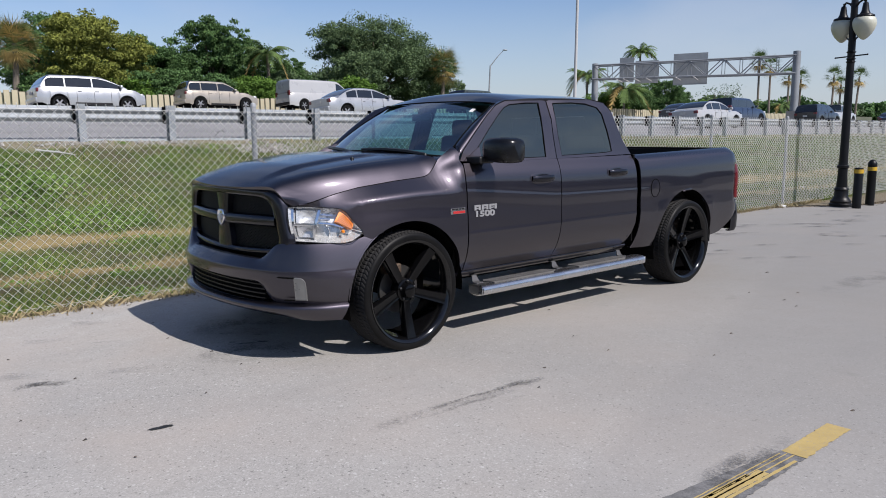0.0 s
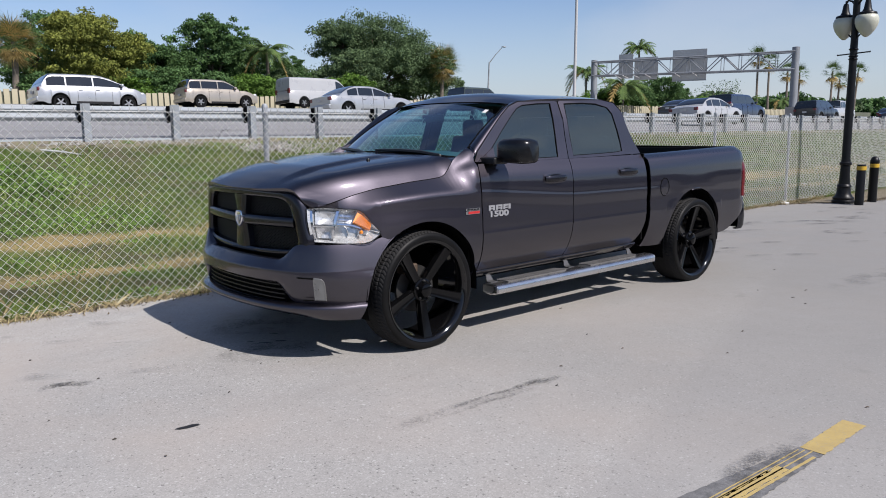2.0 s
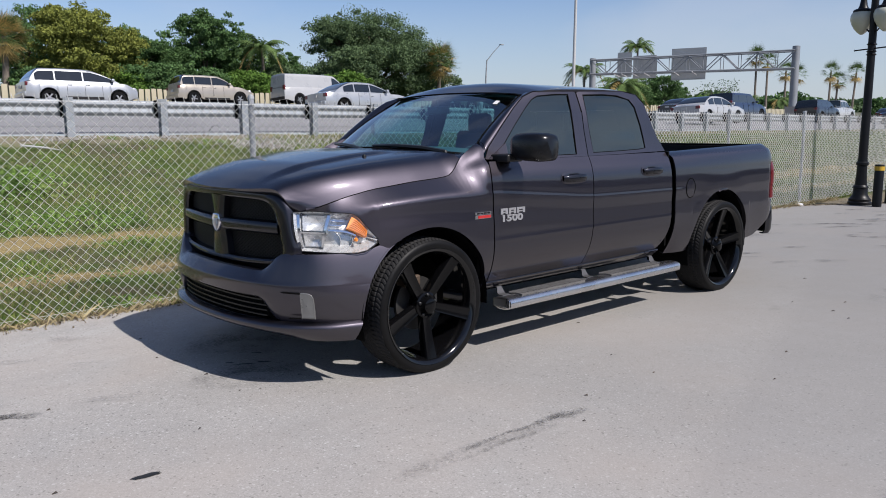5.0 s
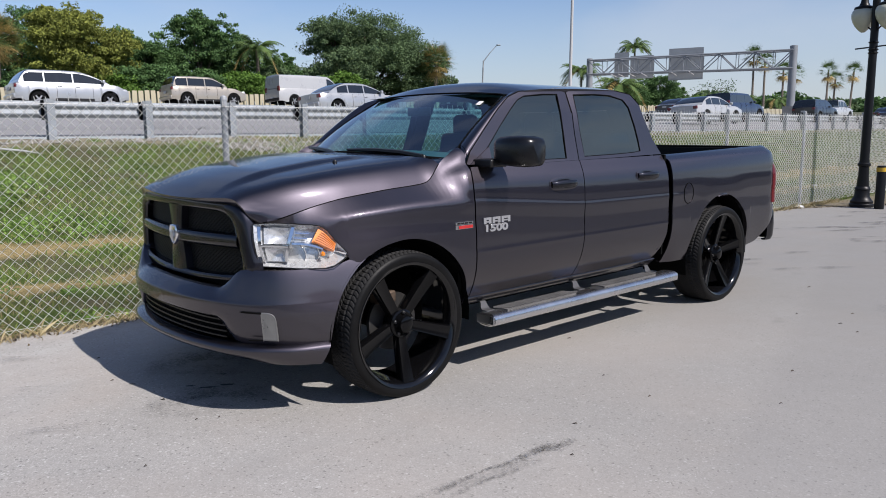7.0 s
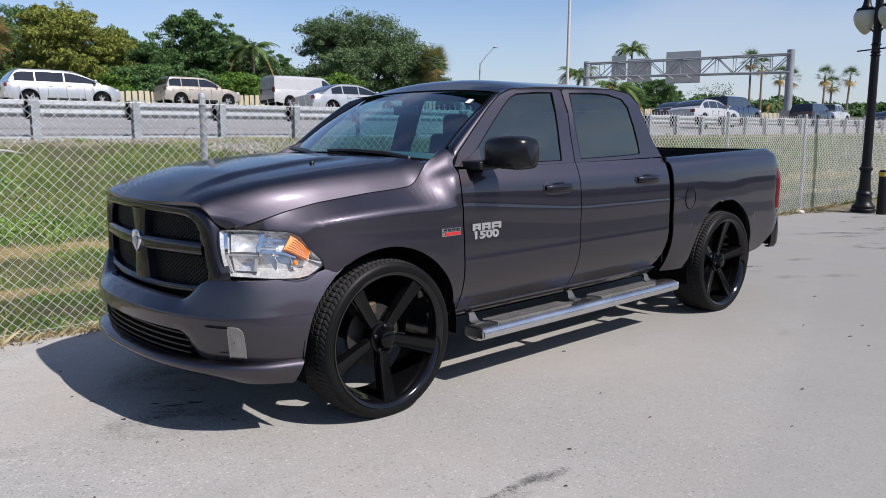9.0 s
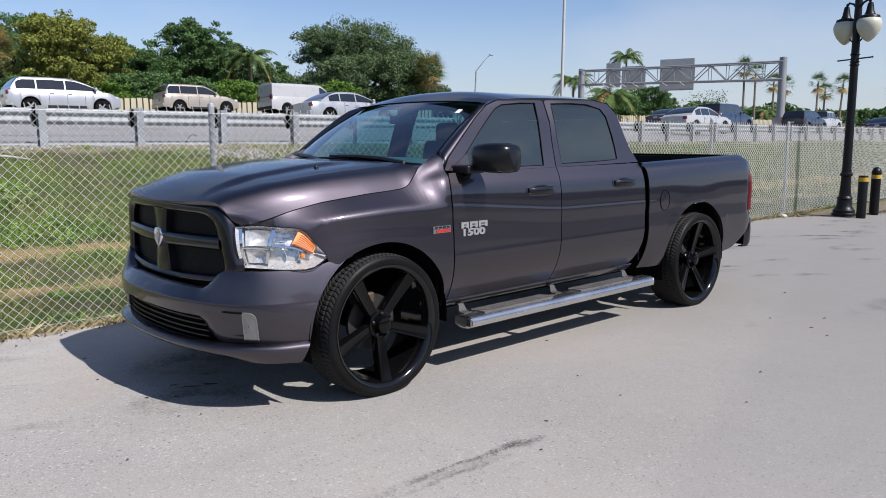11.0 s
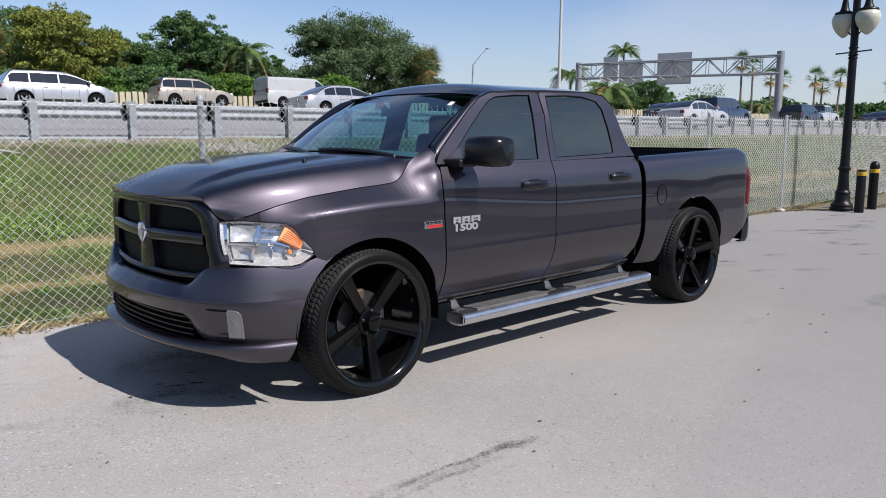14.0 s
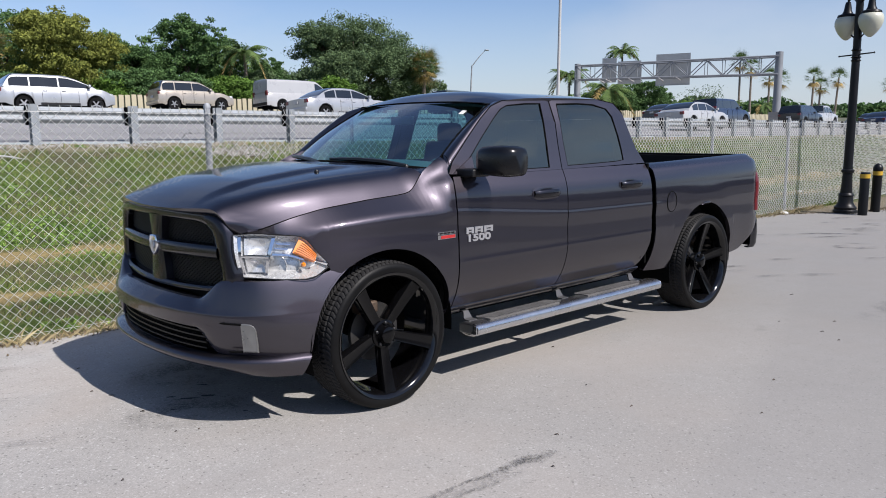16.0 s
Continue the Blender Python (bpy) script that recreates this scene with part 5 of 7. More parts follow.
for z, off in ((0.43, -0.05), (0.43, -0.01), (0.47, 0.008), (0.58, 0.012), (0.70, 0.004), (0.735, -0.012), (0.745, -0.14)):
    row = []
    for i, p in enumerate(RB):
        d = (RB[min(i + 1, 21)] - RB[max(i - 1, 0)]).normalized()
        nrm = Vector((d.y, -d.x, 0))
        q = p + nrm * off if nrm.dot(Vector((-1, 0.6, 0))) > 0 else p - nrm * off
        row.append((q.x, q.y, z))
    rows_r.append(row + [(x, -y, zz) for x, y, zz in row[-2::-1]])
skin(bm, rows_r)
shell(part("rear_bumper", bm, PAINT_DARK, truck, "charcoal rear bumper", 50), 0.012)
# near-black sheet in the cab-to-bed gap, its shade put into the colour
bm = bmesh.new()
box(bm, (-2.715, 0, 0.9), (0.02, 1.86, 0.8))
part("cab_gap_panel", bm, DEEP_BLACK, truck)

# running boards
for sgn in (1, -1):
    bm = bmesh.new()
    rings = []
    for x, k in ((-0.652, 0.80), (-0.656, 1.0), (-0.74, 1.0), (-1.6, 1.0), (-2.70, 1.0), (-2.775, 1.0), (-2.782, 0.8)):
        rings.append([(x, sgn * (0.968 + k * 0.082 * math.copysign(abs(math.cos(a)) ** 0.8, math.cos(a))), 0.325 + k * 0.043 * math.copysign(abs(math.sin(a)) ** 0.7, math.sin(a))) for a in np.linspace(0, 2 * math.pi, 24, endpoint=False)])
    skin(bm, rings, True)
    board = part("running_board", bm, BOARD_STEEL, truck, "chrome oval running board with black treads", 50)
    for x in (-0.655, -2.78):
        bm = bmesh.new()
        box(bm, (x, sgn * 0.965, 0.325), (0.012, 0.155, 0.06))
        soften(part("end_cap", bm, BRUSHED, board), 0.01, 2)
    for xa, xb in ((-0.80, -1.50), (-1.83, -2.50)):
        bm = bmesh.new()
        box(bm, ((xa + xb) / 2, sgn * 0.962, 0.370), (abs(xb - xa), 0.112, 0.012))
        n = int(abs(xb - xa) / 0.028)
        for i in range(n):
            x = xa + (xb - xa) * (i + 0.5) / n
            box(bm, (0, 0, 0), (0.010, 0.120, 0.009), Matrix.Translation((x, sgn * 0.962, 0.378)) @ Matrix.Rotation(radians(38 * sgn), 4, "Z"))
        part("step_tread", bm, DUSTY_RUBBER, board, "ribbed black step pad")
    for x in (-0.72, -1.66, -2.58):
        bm = bmesh.new()
        skin(bm, [[(x - wd, sgn * yy, zz), (x + wd, sgn * yy, zz)] for yy, zz, wd in ((0.945, 0.371, 0.036), (0.905, 0.372, 0.036), (0.893, 0.380, 0.034), (0.880, 0.412, 0.024), (0.872, 0.420, 0.024), (0.70, 0.426, 0.024))])
        shell(part("board_bracket", bm, BRACKET_STEEL, board, "bent steel bracket", 30), 0.006)

# cabin
bm = bmesh.new()
dash = [[(x - 0.20 * (y / 0.8) ** 2 * (1 if x > -0.7 else 0.3), y, z - 0.055 * abs(y / 0.8) ** 3) for y in np.linspace(-0.76, 0.76, 17)] for x, z in ((-0.37, 1.30), (-0.43, 1.325), (-0.54, 1.355), (-0.68, 1.368), (-0.80, 1.365), (-0.88, 1.30), (-0.92, 1.15), (-0.84, 0.9))]
skin(bm, dash)
part("dashboard", bm, DASH, truck, "grey dashboard", 60)
wheel_m = Matrix.Translation((-1.02, 0.40, 1.19)) @ Matrix.Rotation(radians(-62), 4, "Y")
bm = bmesh.new()
tube(bm, [(0.19 * math.cos(a), 0.19 * math.sin(a), 0) for a in np.linspace(0, 2 * math.pi, 33)], 0.016, 8)
for a in (0.3, math.pi - 0.3, -math.pi / 2):
    tube(bm, [(0.03 * math.cos(a), 0.03 * math.sin(a), -0.02), (0.18 * math.cos(a), 0.18 * math.sin(a), 0)], 0.016, 6)
lathe(bm, [(0.001, 0.0), (0.06, -0.005), (0.065, -0.03), (0.02, -0.2)], 16)
bmesh.ops.transform(bm, matrix=wheel_m, verts=bm.verts[:])
part("steering_wheel", bm, DASH, truck, "grey steering wheel")
for x in (-1.42, -2.28):
    for y in (0.40, -0.40):
        bm = bmesh.new()
        box(bm, (x + 0.05, y, 0.78), (0.52, 0.52, 0.18))
        box(bm, (0, 0, 0.36), (0.13, 0.50, 0.66), Matrix.Translation((x - 0.24, y, 0.80)) @ Matrix.Rotation(radians(-12), 4, "Y"))
        box(bm, (x - 0.38, y, 1.54), (0.09, 0.26, 0.18))
        soften(part("seat", bm, SEAT_CLOTH, truck, "dark cloth seat with headrest"), 0.05, 3)
bm = bmesh.new()
box(bm, (-0.95, 0, 1.635), (0.02, 0.24, 0.06))
tube(bm, [(-0.945, 0, 1.65), (-0.93, 0, 1.715)], 0.01, 6)
soften(part("rear_view_mirror", bm, SATIN_BLACK, truck), 0.01, 2)
bm = bmesh.new()
skin(bm, [[(x, s * (roof_edge(x)[1] - 0.03), 1.745) for s in (-1, 1)] for x in (-1.0, -2.45)])
part("headliner", bm, SEAT_CLOTH, truck)

# wheels
def tread_mesh(bm):
    """The running band: two grooves each side and slanting cuts."""
    n, pitch = 1170, 90
    rows_w = []
    for k in range(n):
        a = 2 * math.pi * k / n
        row = []
        for w in np.linspace(-0.132, 0.132, 37):
            aw = abs(w)
            r = WHEEL_R - 0.011 * (aw / 0.13) ** 4
            groove = min(abs(aw - 0.035), abs(aw - 0.085)) < 0.0045
            ph = (k / n * pitch + 20.0 * w + 0.55 * math.sin(w * 42)) % 1.0
            cut = max(0.0, 1 - abs(ph - 0.5) / 0.17)
            r -= 0.006 * max(1.0 if groove else 0.0, min(1.0, 1.5 * cut))
            row.append((r * math.cos(a), w, r * math.sin(a)))
        rows_w.append(row)
    rows_w.append(rows_w[0])
    skin(bm, rows_w)
    bmesh.ops.remove_doubles(bm, verts=bm.verts[:], dist=1e-5)


def sidewall_mesh(bm):
    half = 0.142
    for s in (1, -1):
        lathe(bm, [(0.352, s * half * 0.72), (0.358, s * half * 0.92), (0.364, s * half * 0.99), (0.385, s * half * 1.03), (0.404, s * half * 1.0), (0.412, s * 0.133), (0.404, s * 0.125)], 96, "y")


def make_wheel():
    w = thing("wheel", "large gloss black five-spoke wheel with low tyre", "wheel")
    bm = bmesh.new()
    sidewall_mesh(bm)
    tyre = part("tyre", bm, RUBBER, w, "black low-profile tyre", 40)
    bm = bmesh.new()
    tread_mesh(bm)
    part("tread", bm, TREAD_RUBBER, tyre, "dusty tread with slanting cuts", 30)
    bm = bmesh.new()
    lathe(bm, [(0.360, 0.128), (0.366, 0.138), (0.362, 0.145), (0.350, 0.141), (0.338, 0.128), (0.328, 0.10), (0.322, 0.02), (0.315, -0.12), (0.335, -0.135)], 72, "y")
    part("rim", bm, RIM_BLACK, w, "gloss black rim barrel and lip", 50)
    for k in range(5):
        a = -math.pi / 2 + k * 2 * math.pi / 5
        bm = bmesh.new()
        ca, sa = math.cos(a), math.sin(a)
        sect = []
        for r, wd, top, low in ((0.03, 0.028, 0.066, 0.02), (0.08, 0.031, 0.070, 0.02), (0.15, 0.034, 0.082, 0.03), (0.23, 0.037, 0.098, 0.045), (0.30, 0.041, 0.115, 0.06), (0.340, 0.044, 0.126, 0.07)):
            sect.append([(r * ca - s * sa, h, r * sa + s * ca) for s, h in ((-wd, low), (-wd, top - 0.010), (-wd * 0.86, top), (-wd * 0.3, top - 0.004), (wd * 0.3, top - 0.004), (wd * 0.86, top), (wd, top - 0.010), (wd, low))])
        skin(bm, sect)
        part("spoke", bm, GLOSS_BLACK, w, smooth=35)
    bm = bmesh.new()
    lathe(bm, [(0.085, 0.03), (0.082, 0.072), (0.070, 0.078), (0.060, 0.076), (0.052, 0.094), (0.046, 0.112), (0.034, 0.118), (0.001, 0.119)], 32, "y")
    hub = part("hub_cap", bm, GLOSS_BLACK, w, "black centre cap", 35)
    for k in range(5):
        a = math.pi / 2 + k * 2 * math.pi / 5
        bm = bmesh.new()
        lathe(bm, [(0.011, 0.07), (0.011, 0.088), (0.007, 0.092), (0.001, 0.093)], 8, "y", (0.066 * math.cos(a), 0, 0.066 * math.sin(a)))
        part("lug_nut", bm, SATIN_BLACK, hub)
    bm = bmesh.new()
    lathe(bm, [(0.06, -0.02), (0.17, -0.02), (0.172, -0.03), (0.17, -0.045), (0.06, -0.045)], 40, "y")
    part("brake_disc", bm, surface("worn_disc", (0.06, 0.058, 0.056), 0.5, 0.7, 0.2, 8, 60, 0.05), w, "dull steel brake disc")
    bm = bmesh.new()
    box(bm, (0.06, -0.03, 0.15), (0.13, 0.09, 0.07))
    soften(part("brake_caliper", bm, RUST, w, "rusty brake caliper"), 0.012, 2)
    bm = bmesh.new()
    lathe(bm, [(0.05, 0.03), (0.07, -0.02), (0.07, -0.30), (0.001, -0.31)], 16, "y")
    part("axle_hub", bm, DEEP_BLACK, w)
    return w


def wheel_under_truck(w, m):
    """Moves a wheel's pieces under the truck: wheel > tyre, rim, spokes."""
    w.matrix_basis = m
    w.parent = truck


wheel = make_wheel()
for sx, sgn, spin in ((0.0, 1, 0), (-3.572, 1, -44), (0.0, -1, 20), (-3.572, -1, 50)):
    m = pose(sx, sgn * 0.868, WHEEL_Z + 0.012, 0, 0, 0 if sgn > 0 else 180) @ pose(0, 0, 0, 0, spin, 0)
    wheel_under_truck(wheel if (sx, sgn) == (0.0, 1) else copy_thing(wheel, m), m)
for o in list(scene.objects):
    if o.name.startswith("wheel") and o.data is None:
        for key in ("label", "category"):
            if key in o and key == "category":
                del o[key]

# ---- fence, lamp post, bollards, guard rail ----
fence = thing("chain_link_fence", "galvanised chain-link fence with round steel posts", "fence")
POST_X = [-0.455 - 2.985 * k for k in range(-2, 12)]
POST_H = 1.80
for x in POST_X:
    bm = bmesh.new()
    tube(bm, [(x, FENCE_Y - 0.03, -0.05), (x, FENCE_Y - 0.03, POST_H)], 0.028, 12)
    lathe(bm, [(0.031, POST_H - 0.03), (0.032, POST_H - 0.01), (0.02, POST_H + 0.01), (0.001, POST_H + 0.016)], 12, "z", (x, FENCE_Y - 0.03, 0))
    part("post", bm, GALV, fence)
pitch, step = 0.039, 0.039
verts, faces = [], []
xs0, xs1, top = -32.0, 6.0, 1.74
nseg = int(top / step)
rad = 0.0031
for w in range(int((xs1 - xs0) / pitch) + 1):
    x0 = xs0 + w * pitch
    base = len(verts)
    for j in range(nseg + 1):
        x = x0 + (pitch / 2 if (j + w) % 2 else -pitch / 2) * 1.03
        z = 0.02 + j * step
        y = FENCE_Y + 0.004 * (1 if j % 2 else -1) + 0.02 * noise.noise(Vector((x * 0.5, z, 0)))
        verts += [(x + rad, y - rad, z), (x - rad, y - rad, z), (x, y + rad * 1.3, z)]
    for j in range(nseg):
        a, b = base + 3 * j, base + 3 * j + 3
        faces += [(a, a + 1, b + 1, b), (a + 1, a + 2, b + 2, b + 1), (a + 2, a, b, b + 2)]
    for j in (nseg,):
        t = base + 3 * j
        s = len(verts)
        x, y, z = verts[t]
        verts += [(x + 0.006, y, z + 0.035), (x + 0.002, y - 0.003, z + 0.035), (x + 0.004, y + 0.003, z + 0.035)]
        faces += [(t, t + 1, s + 1, s), (t + 1, t + 2, s + 2, s + 1), (t + 2, t, s, s + 2)]
me = bpy.data.meshes.new("wire_mesh")
me.from_pydata(verts, [], faces)
me.materials.append(WIRE)
for p in me.polygons:
    p.use_smooth = True
ob = new("wire_mesh", me)
ob.parent = fence
tagged(ob, "woven diamond wire mesh", kind="stuff")
for z in (0.05, 1.72):
    bm = bmesh.new()
    tube(bm, [(xs1, FENCE_Y, z), (xs0, FENCE_Y, z)], 0.0028 if z > 1 else 0.0016, 5)
    part("tension_wire", bm, WIRE, fence)

LAMP = (-13.02, -1.13)
lamp_post = thing("street_lamp", "black cast-iron street lamp with two acorn globes", "street lamp", at=(*LAMP, 0))
bm = bmesh.new()
lathe(bm, [(0.215, 0.0), (0.215, 0.05), (0.195, 0.07), (0.20, 0.11), (0.17, 0.14), (0.135, 0.20), (0.128, 0.32), (0.14, 0.335), (0.135, 0.36), (0.108, 0.39), (0.092, 0.60), (0.088, 0.76), (0.115, 0.78), (0.115, 0.82), (0.09, 0.84), (0.085, 0.90)], 24)
part("base", bm, BLACK_IRON, lamp_post, "fluted flared base", 35)
bm = bmesh.new()
tube(bm, [(0, 0, 0.88), (0, 0, 4.4)], [0.082, 0.062], 16)
for z in (2.86, 2.92, 3.05):
    lathe(bm, [(0.07, z - 0.02), (0.092, z), (0.07, z + 0.02)], 16)
part("pole", bm, BLACK_IRON, lamp_post, smooth=35)
bm = bmesh.new()
axis_lamp = Vector((0.42, 0.907, 0)).normalized()
tube(bm, [axis_lamp * -0.40 + Vector((0, 0, 2.97)), axis_lamp * 0.40 + Vector((0, 0, 2.97))], 0.013, 8)
for s in (1, -1):
    lathe(bm, [(0.001, -0.02), (0.02, 0), (0.001, 0.02)], 8, "z", tuple(axis_lamp * (0.40 * s) + Vector((0, 0, 2.97))))
part("banner_bar", bm, BLACK_IRON, lamp_post)
for s in (1, -1):
    c = axis_lamp * (0.27 * s)
    bm = bmesh.new()
    tube(bm, [(0, 0, 3.86), c * 0.4 + Vector((0, 0, 3.98)), c * 0.8 + Vector((0, 0, 4.02)), c + Vector((0, 0, 3.96))], 0.02, 8)
    lathe(bm, [(0.004, 4.02), (0.02, 4.0), (0.012, 3.97), (0.045, 3.95), (0.055, 3.90), (0.07, 3.80), (0.095, 3.745), (0.165, 3.72), (0.175, 3.695), (0.17, 3.675)], 24, "z", (c.x, c.y, 0))
    head = part("lamp_head", bm, BLACK_IRON, lamp_post, "bell-shaped black lamp hood", 35)
    bm = bmesh.new()
    tube(bm, [(0, 0, 3.22), c * 0.55 + Vector((0, 0, 3.34))], 0.014, 6)
    part("brace", bm, BLACK_IRON, lamp_post)
    bm = bmesh.new()
    lathe(bm, [(0.150, 3.69), (0.190, 3.66), (0.212, 3.60), (0.210, 3.53), (0.185, 3.45), (0.14, 3.37), (0.08, 3.30), (0.03, 3.26), (0.001, 3.255)], 32, "z", (c.x, c.y, 0))
    part("globe", bm, GLOBE, head, "milky acorn globe", 60)

for (x, y), flat in (((-12.80, -0.745), True), ((-13.65, -0.80), False)):
    b = thing("bollard", "black bollard with a yellow band" if not flat else "black flat-topped bollard with a yellow band", "bollard", "bollards by the lamp", at=(x, y, 0))
    bm = bmesh.new()
    if flat:
        lathe(bm, [(0.082, -0.02), (0.082, 0.78), (0.075, 0.80), (0.001, 0.80)], 20)
    else:
        lathe(bm, [(0.085, -0.02), (0.085, 0.80), (0.09, 0.81), (0.085, 0.86), (0.06, 0.91), (0.02, 0.935), (0.001, 0.937)], 20)
    part("shaft", bm, BLACK_IRON, b, smooth=35)
    bm = bmesh.new()
    z0 = 0.69 if flat else 0.71
    lathe(bm, [(0.084, z0), (0.089, z0), (0.089, z0 + 0.075), (0.084, z0 + 0.075)], 20)
    part("band", bm, YELLOW_BAND, b, "scuffed yellow reflective band")

rail = thing("guard_rail", "galvanised W-beam guard rail on steel posts", "guard rail")
RAIL_TOP = lay(-12) + 0.74
for k in range(-4, 60):
    x = -1.82 - 1.905 * k
    bm = bmesh.new()
    for dy, sy, dx, sx in ((-0.075, 0.012, 0, 0.11), (0.075, 0.012, 0, 0.11), (0, 0.15, 0, 0.012)):
        box(bm, (x + dx, RAIL_Y + dy, lay(-12) + 0.34), (sx * 1.35, sy, 0.86))
    p = part("post", bm, RAIL_STEEL, rail)
    bm = bmesh.new()
    box(bm, (x + 0.02, RAIL_Y - 0.15, RAIL_TOP - 0.18), (0.17, 0.14, 0.38))
    soften(part("spacer_block", bm, DEEP_BLACK, p, "dark spacer block"), 0.01, 1)
bm = bmesh.new()
w_prof = [(0.022 - 0.022 * math.cos(4 * math.pi * k / 32 + math.pi), 0.33 * k / 32) for k in range(33)]
skin(bm, [[(x, RAIL_Y - 0.225 - d, RAIL_TOP - 0.335 + z) for d, z in w_prof] for x in (8, -60, -120, -400)])
shell(part("w_beam", bm, RAIL_STEEL, rail, "corrugated steel beam"), 0.006)

# noise wall beyond the highway
wall = thing("boundary_wall", "cream panelled wall with dark posts beyond the highway", "wall")
wall["kind"] = "structure"
zb = lay(-46) - 0.1
bm = bmesh.new()
box(bm, (-60, -46.72, zb + 0.42), (170, 0.06, 0.84))
part("rail_backing", bm, WALL_GAP, wall, "dark rails behind the boards")
boards = []
for k in range(3):
    bm = bmesh.new()
    box(bm, (0, 0, 0.46 + 0.02 * k), (0.31, 0.07, 0.92 + 0.04 * k))
    me = finish("panel", bm, WALL_CREAM)
    boards.append(me)
for k in range(290):
    if random.random() < 0.04:
        continue
    ob = new("panel", random.choice(boards))
    ob.parent = wall
    ob.matrix_basis = pose(4 - 0.42 * k, -46.6, zb, 0, random.uniform(-1.5, 1.5), 0)

# ---- trees ----
def leaf_quad(verts, faces, c, size, rng, out=Vector((0, 0, 0.5))):
    n = (Vector((rng.gauss(0, 1), rng.gauss(0, 1), rng.gauss(0, 1))) + out).normalized()
    u = n.orthogonal().normalized()
    v = n.cross(u)
    a = rng.uniform(0, 6.283)
    u, v = u * math.cos(a) + v * math.sin(a), v * math.cos(a) - u * math.sin(a)
    b = len(verts)
    s = size * rng.uniform(0.6, 1.3)
    verts += [c + u * s, c + v * s * 0.55 + n * s * 0.12, c - u * s, c - v * s * 0.55 + n * s * 0.12]
    faces.append((b, b + 1, b + 2, b + 3))


def crown_mesh(name, w, h, leaves, size, rng, mat, z0, lobes=16, gap=0.0):
    """An uneven crown of many small leaves, set in clumps round lobes."""
    verts, faces = [], []
    centres = []
    for k in range(lobes):
        a = rng.uniform(0, 6.283)
        v = rng.uniform(-0.75, 1.0)
        r = math.sqrt(max(0.0, 1 - v * v)) * rng.uniform(0.35, 0.85)
        centres.append((Vector((r * math.cos(a) * w / 2, r * math.sin(a) * w / 2, h / 2 * v * 0.8)), rng.uniform(0.20, 0.36)))
    per = leaves // (lobes * 26)
    for c, rad in centres:
        for _ in range(26):
            d = Vector((rng.gauss(0, 1), rng.gauss(0, 1), rng.gauss(0.25, 0.9))).normalized()
            p = c + Vector((d.x * w, d.y * w, d.z * h * 0.75)) * rad * rng.uniform(0.55, 1.0)
            spread = 0.092 * w * rng.uniform(0.4, 1.15)
            for _ in range(per):
                g = Vector((rng.gauss(0, 1), rng.gauss(0, 1), rng.gauss(0, 1))).normalized() * spread * rng.random() ** 0.5
                leaf_quad(verts, faces, p + Vector((g.x, g.y, g.z * 0.6 + z0 + h / 2)), size, rng, g * (1.5 / spread) + Vector((0, 0, 0.3)))
    me = bpy.data.meshes.new(name)
    me.from_pydata([tuple(v) for v in verts], [], faces)
    me.materials.append(mat)
    return me, centres


def tree(x, y, z, top, w, mat, label, seed, leaves=5000, size=0.22, bare=0.25, lobes=16):
    rng = random.Random(seed)
    t = thing("tree", label, "tree", at=(x, y, z))
    hh = top - z
    me, centres = crown_mesh("crown", w, hh * (1 - bare), leaves, size, rng, mat, hh * bare, lobes)
    ob = new("crown", me)
    ob.parent = t
    bm = bmesh.new()
    r0 = 0.035 * hh
    fork = Vector((rng.uniform(-0.3, 0.3), rng.uniform(-0.3, 0.3), hh * (bare + 0.12)))
    tube(bm, [(0, 0, -0.2), (0.05, 0, hh * bare * 0.5), fork], [r0 * 1.25, r0, r0 * 0.8], 10)
    for c, rad in centres[:9]:
        e = c + Vector((0, 0, hh * (1 + bare) / 2))
        m = fork.lerp(e, 0.5) + Vector((rng.uniform(-0.3, 0.3), rng.uniform(-0.3, 0.3), 0.25))
        tube(bm, [fork, m, e], [r0 * 0.5, r0 * 0.3, r0 * 0.08], 6)
    part("trunk", bm, BARK, t)
    return t


def frond(verts, faces, base, heading, length, droop, rng, width=0.35, n=14):
    d = Vector((math.cos(heading), math.sin(heading), 0))
    side = Vector((-d.y, d.x, 0))
    rise = rng.uniform(0.2, 0.9)
    last = None
    for i in range(n + 1):
        f = i / n
        p = base + d * (length * f * (1 - 0.15 * f)) + Vector((0, 0, length * (rise * f - droop * f * f)))
        if last is not None:
            for s in (1, -1):
                lw = width * math.sin(math.pi * min(1, 0.12 + 0.88 * f)) ** 0.6 * rng.uniform(0.7, 1.1)
                tip = p + side * (s * lw) + d * (lw * 0.55) + Vector((0, 0, -lw * 0.55))
                b = len(verts)
                verts += [last, p, tip]
                faces.append((b, b + 1, b + 2))
        last = p


def fan(verts, faces, base, heading, length, rise, rng):
    d = Vector((math.cos(heading) * math.cos(rise), math.sin(heading) * math.cos(rise), math.sin(rise)))
    side = Vector((-math.sin(heading), math.cos(heading), 0))
    hub = base + d * length * 0.5
    up = side.cross(d)
    for k in range(11):
        a = (k - 5) / 5 * 1.35
        tip = hub + (d * math.cos(a) + side * math.sin(a)) * length * 0.55 * rng.uniform(0.8, 1.1) - Vector((0, 0, length * 0.12 * abs(a)))
        b = len(verts)
        off = (side * math.cos(a) - d * math.sin(a)) * length * 0.045
        verts += [hub + off * 0.3, hub - off * 0.3, tip]
        faces.append((b, b + 1, b + 2))
    b = len(verts)
    verts += [base, base + side * 0.03, hub]
    faces.append((b, b + 1, b + 2))


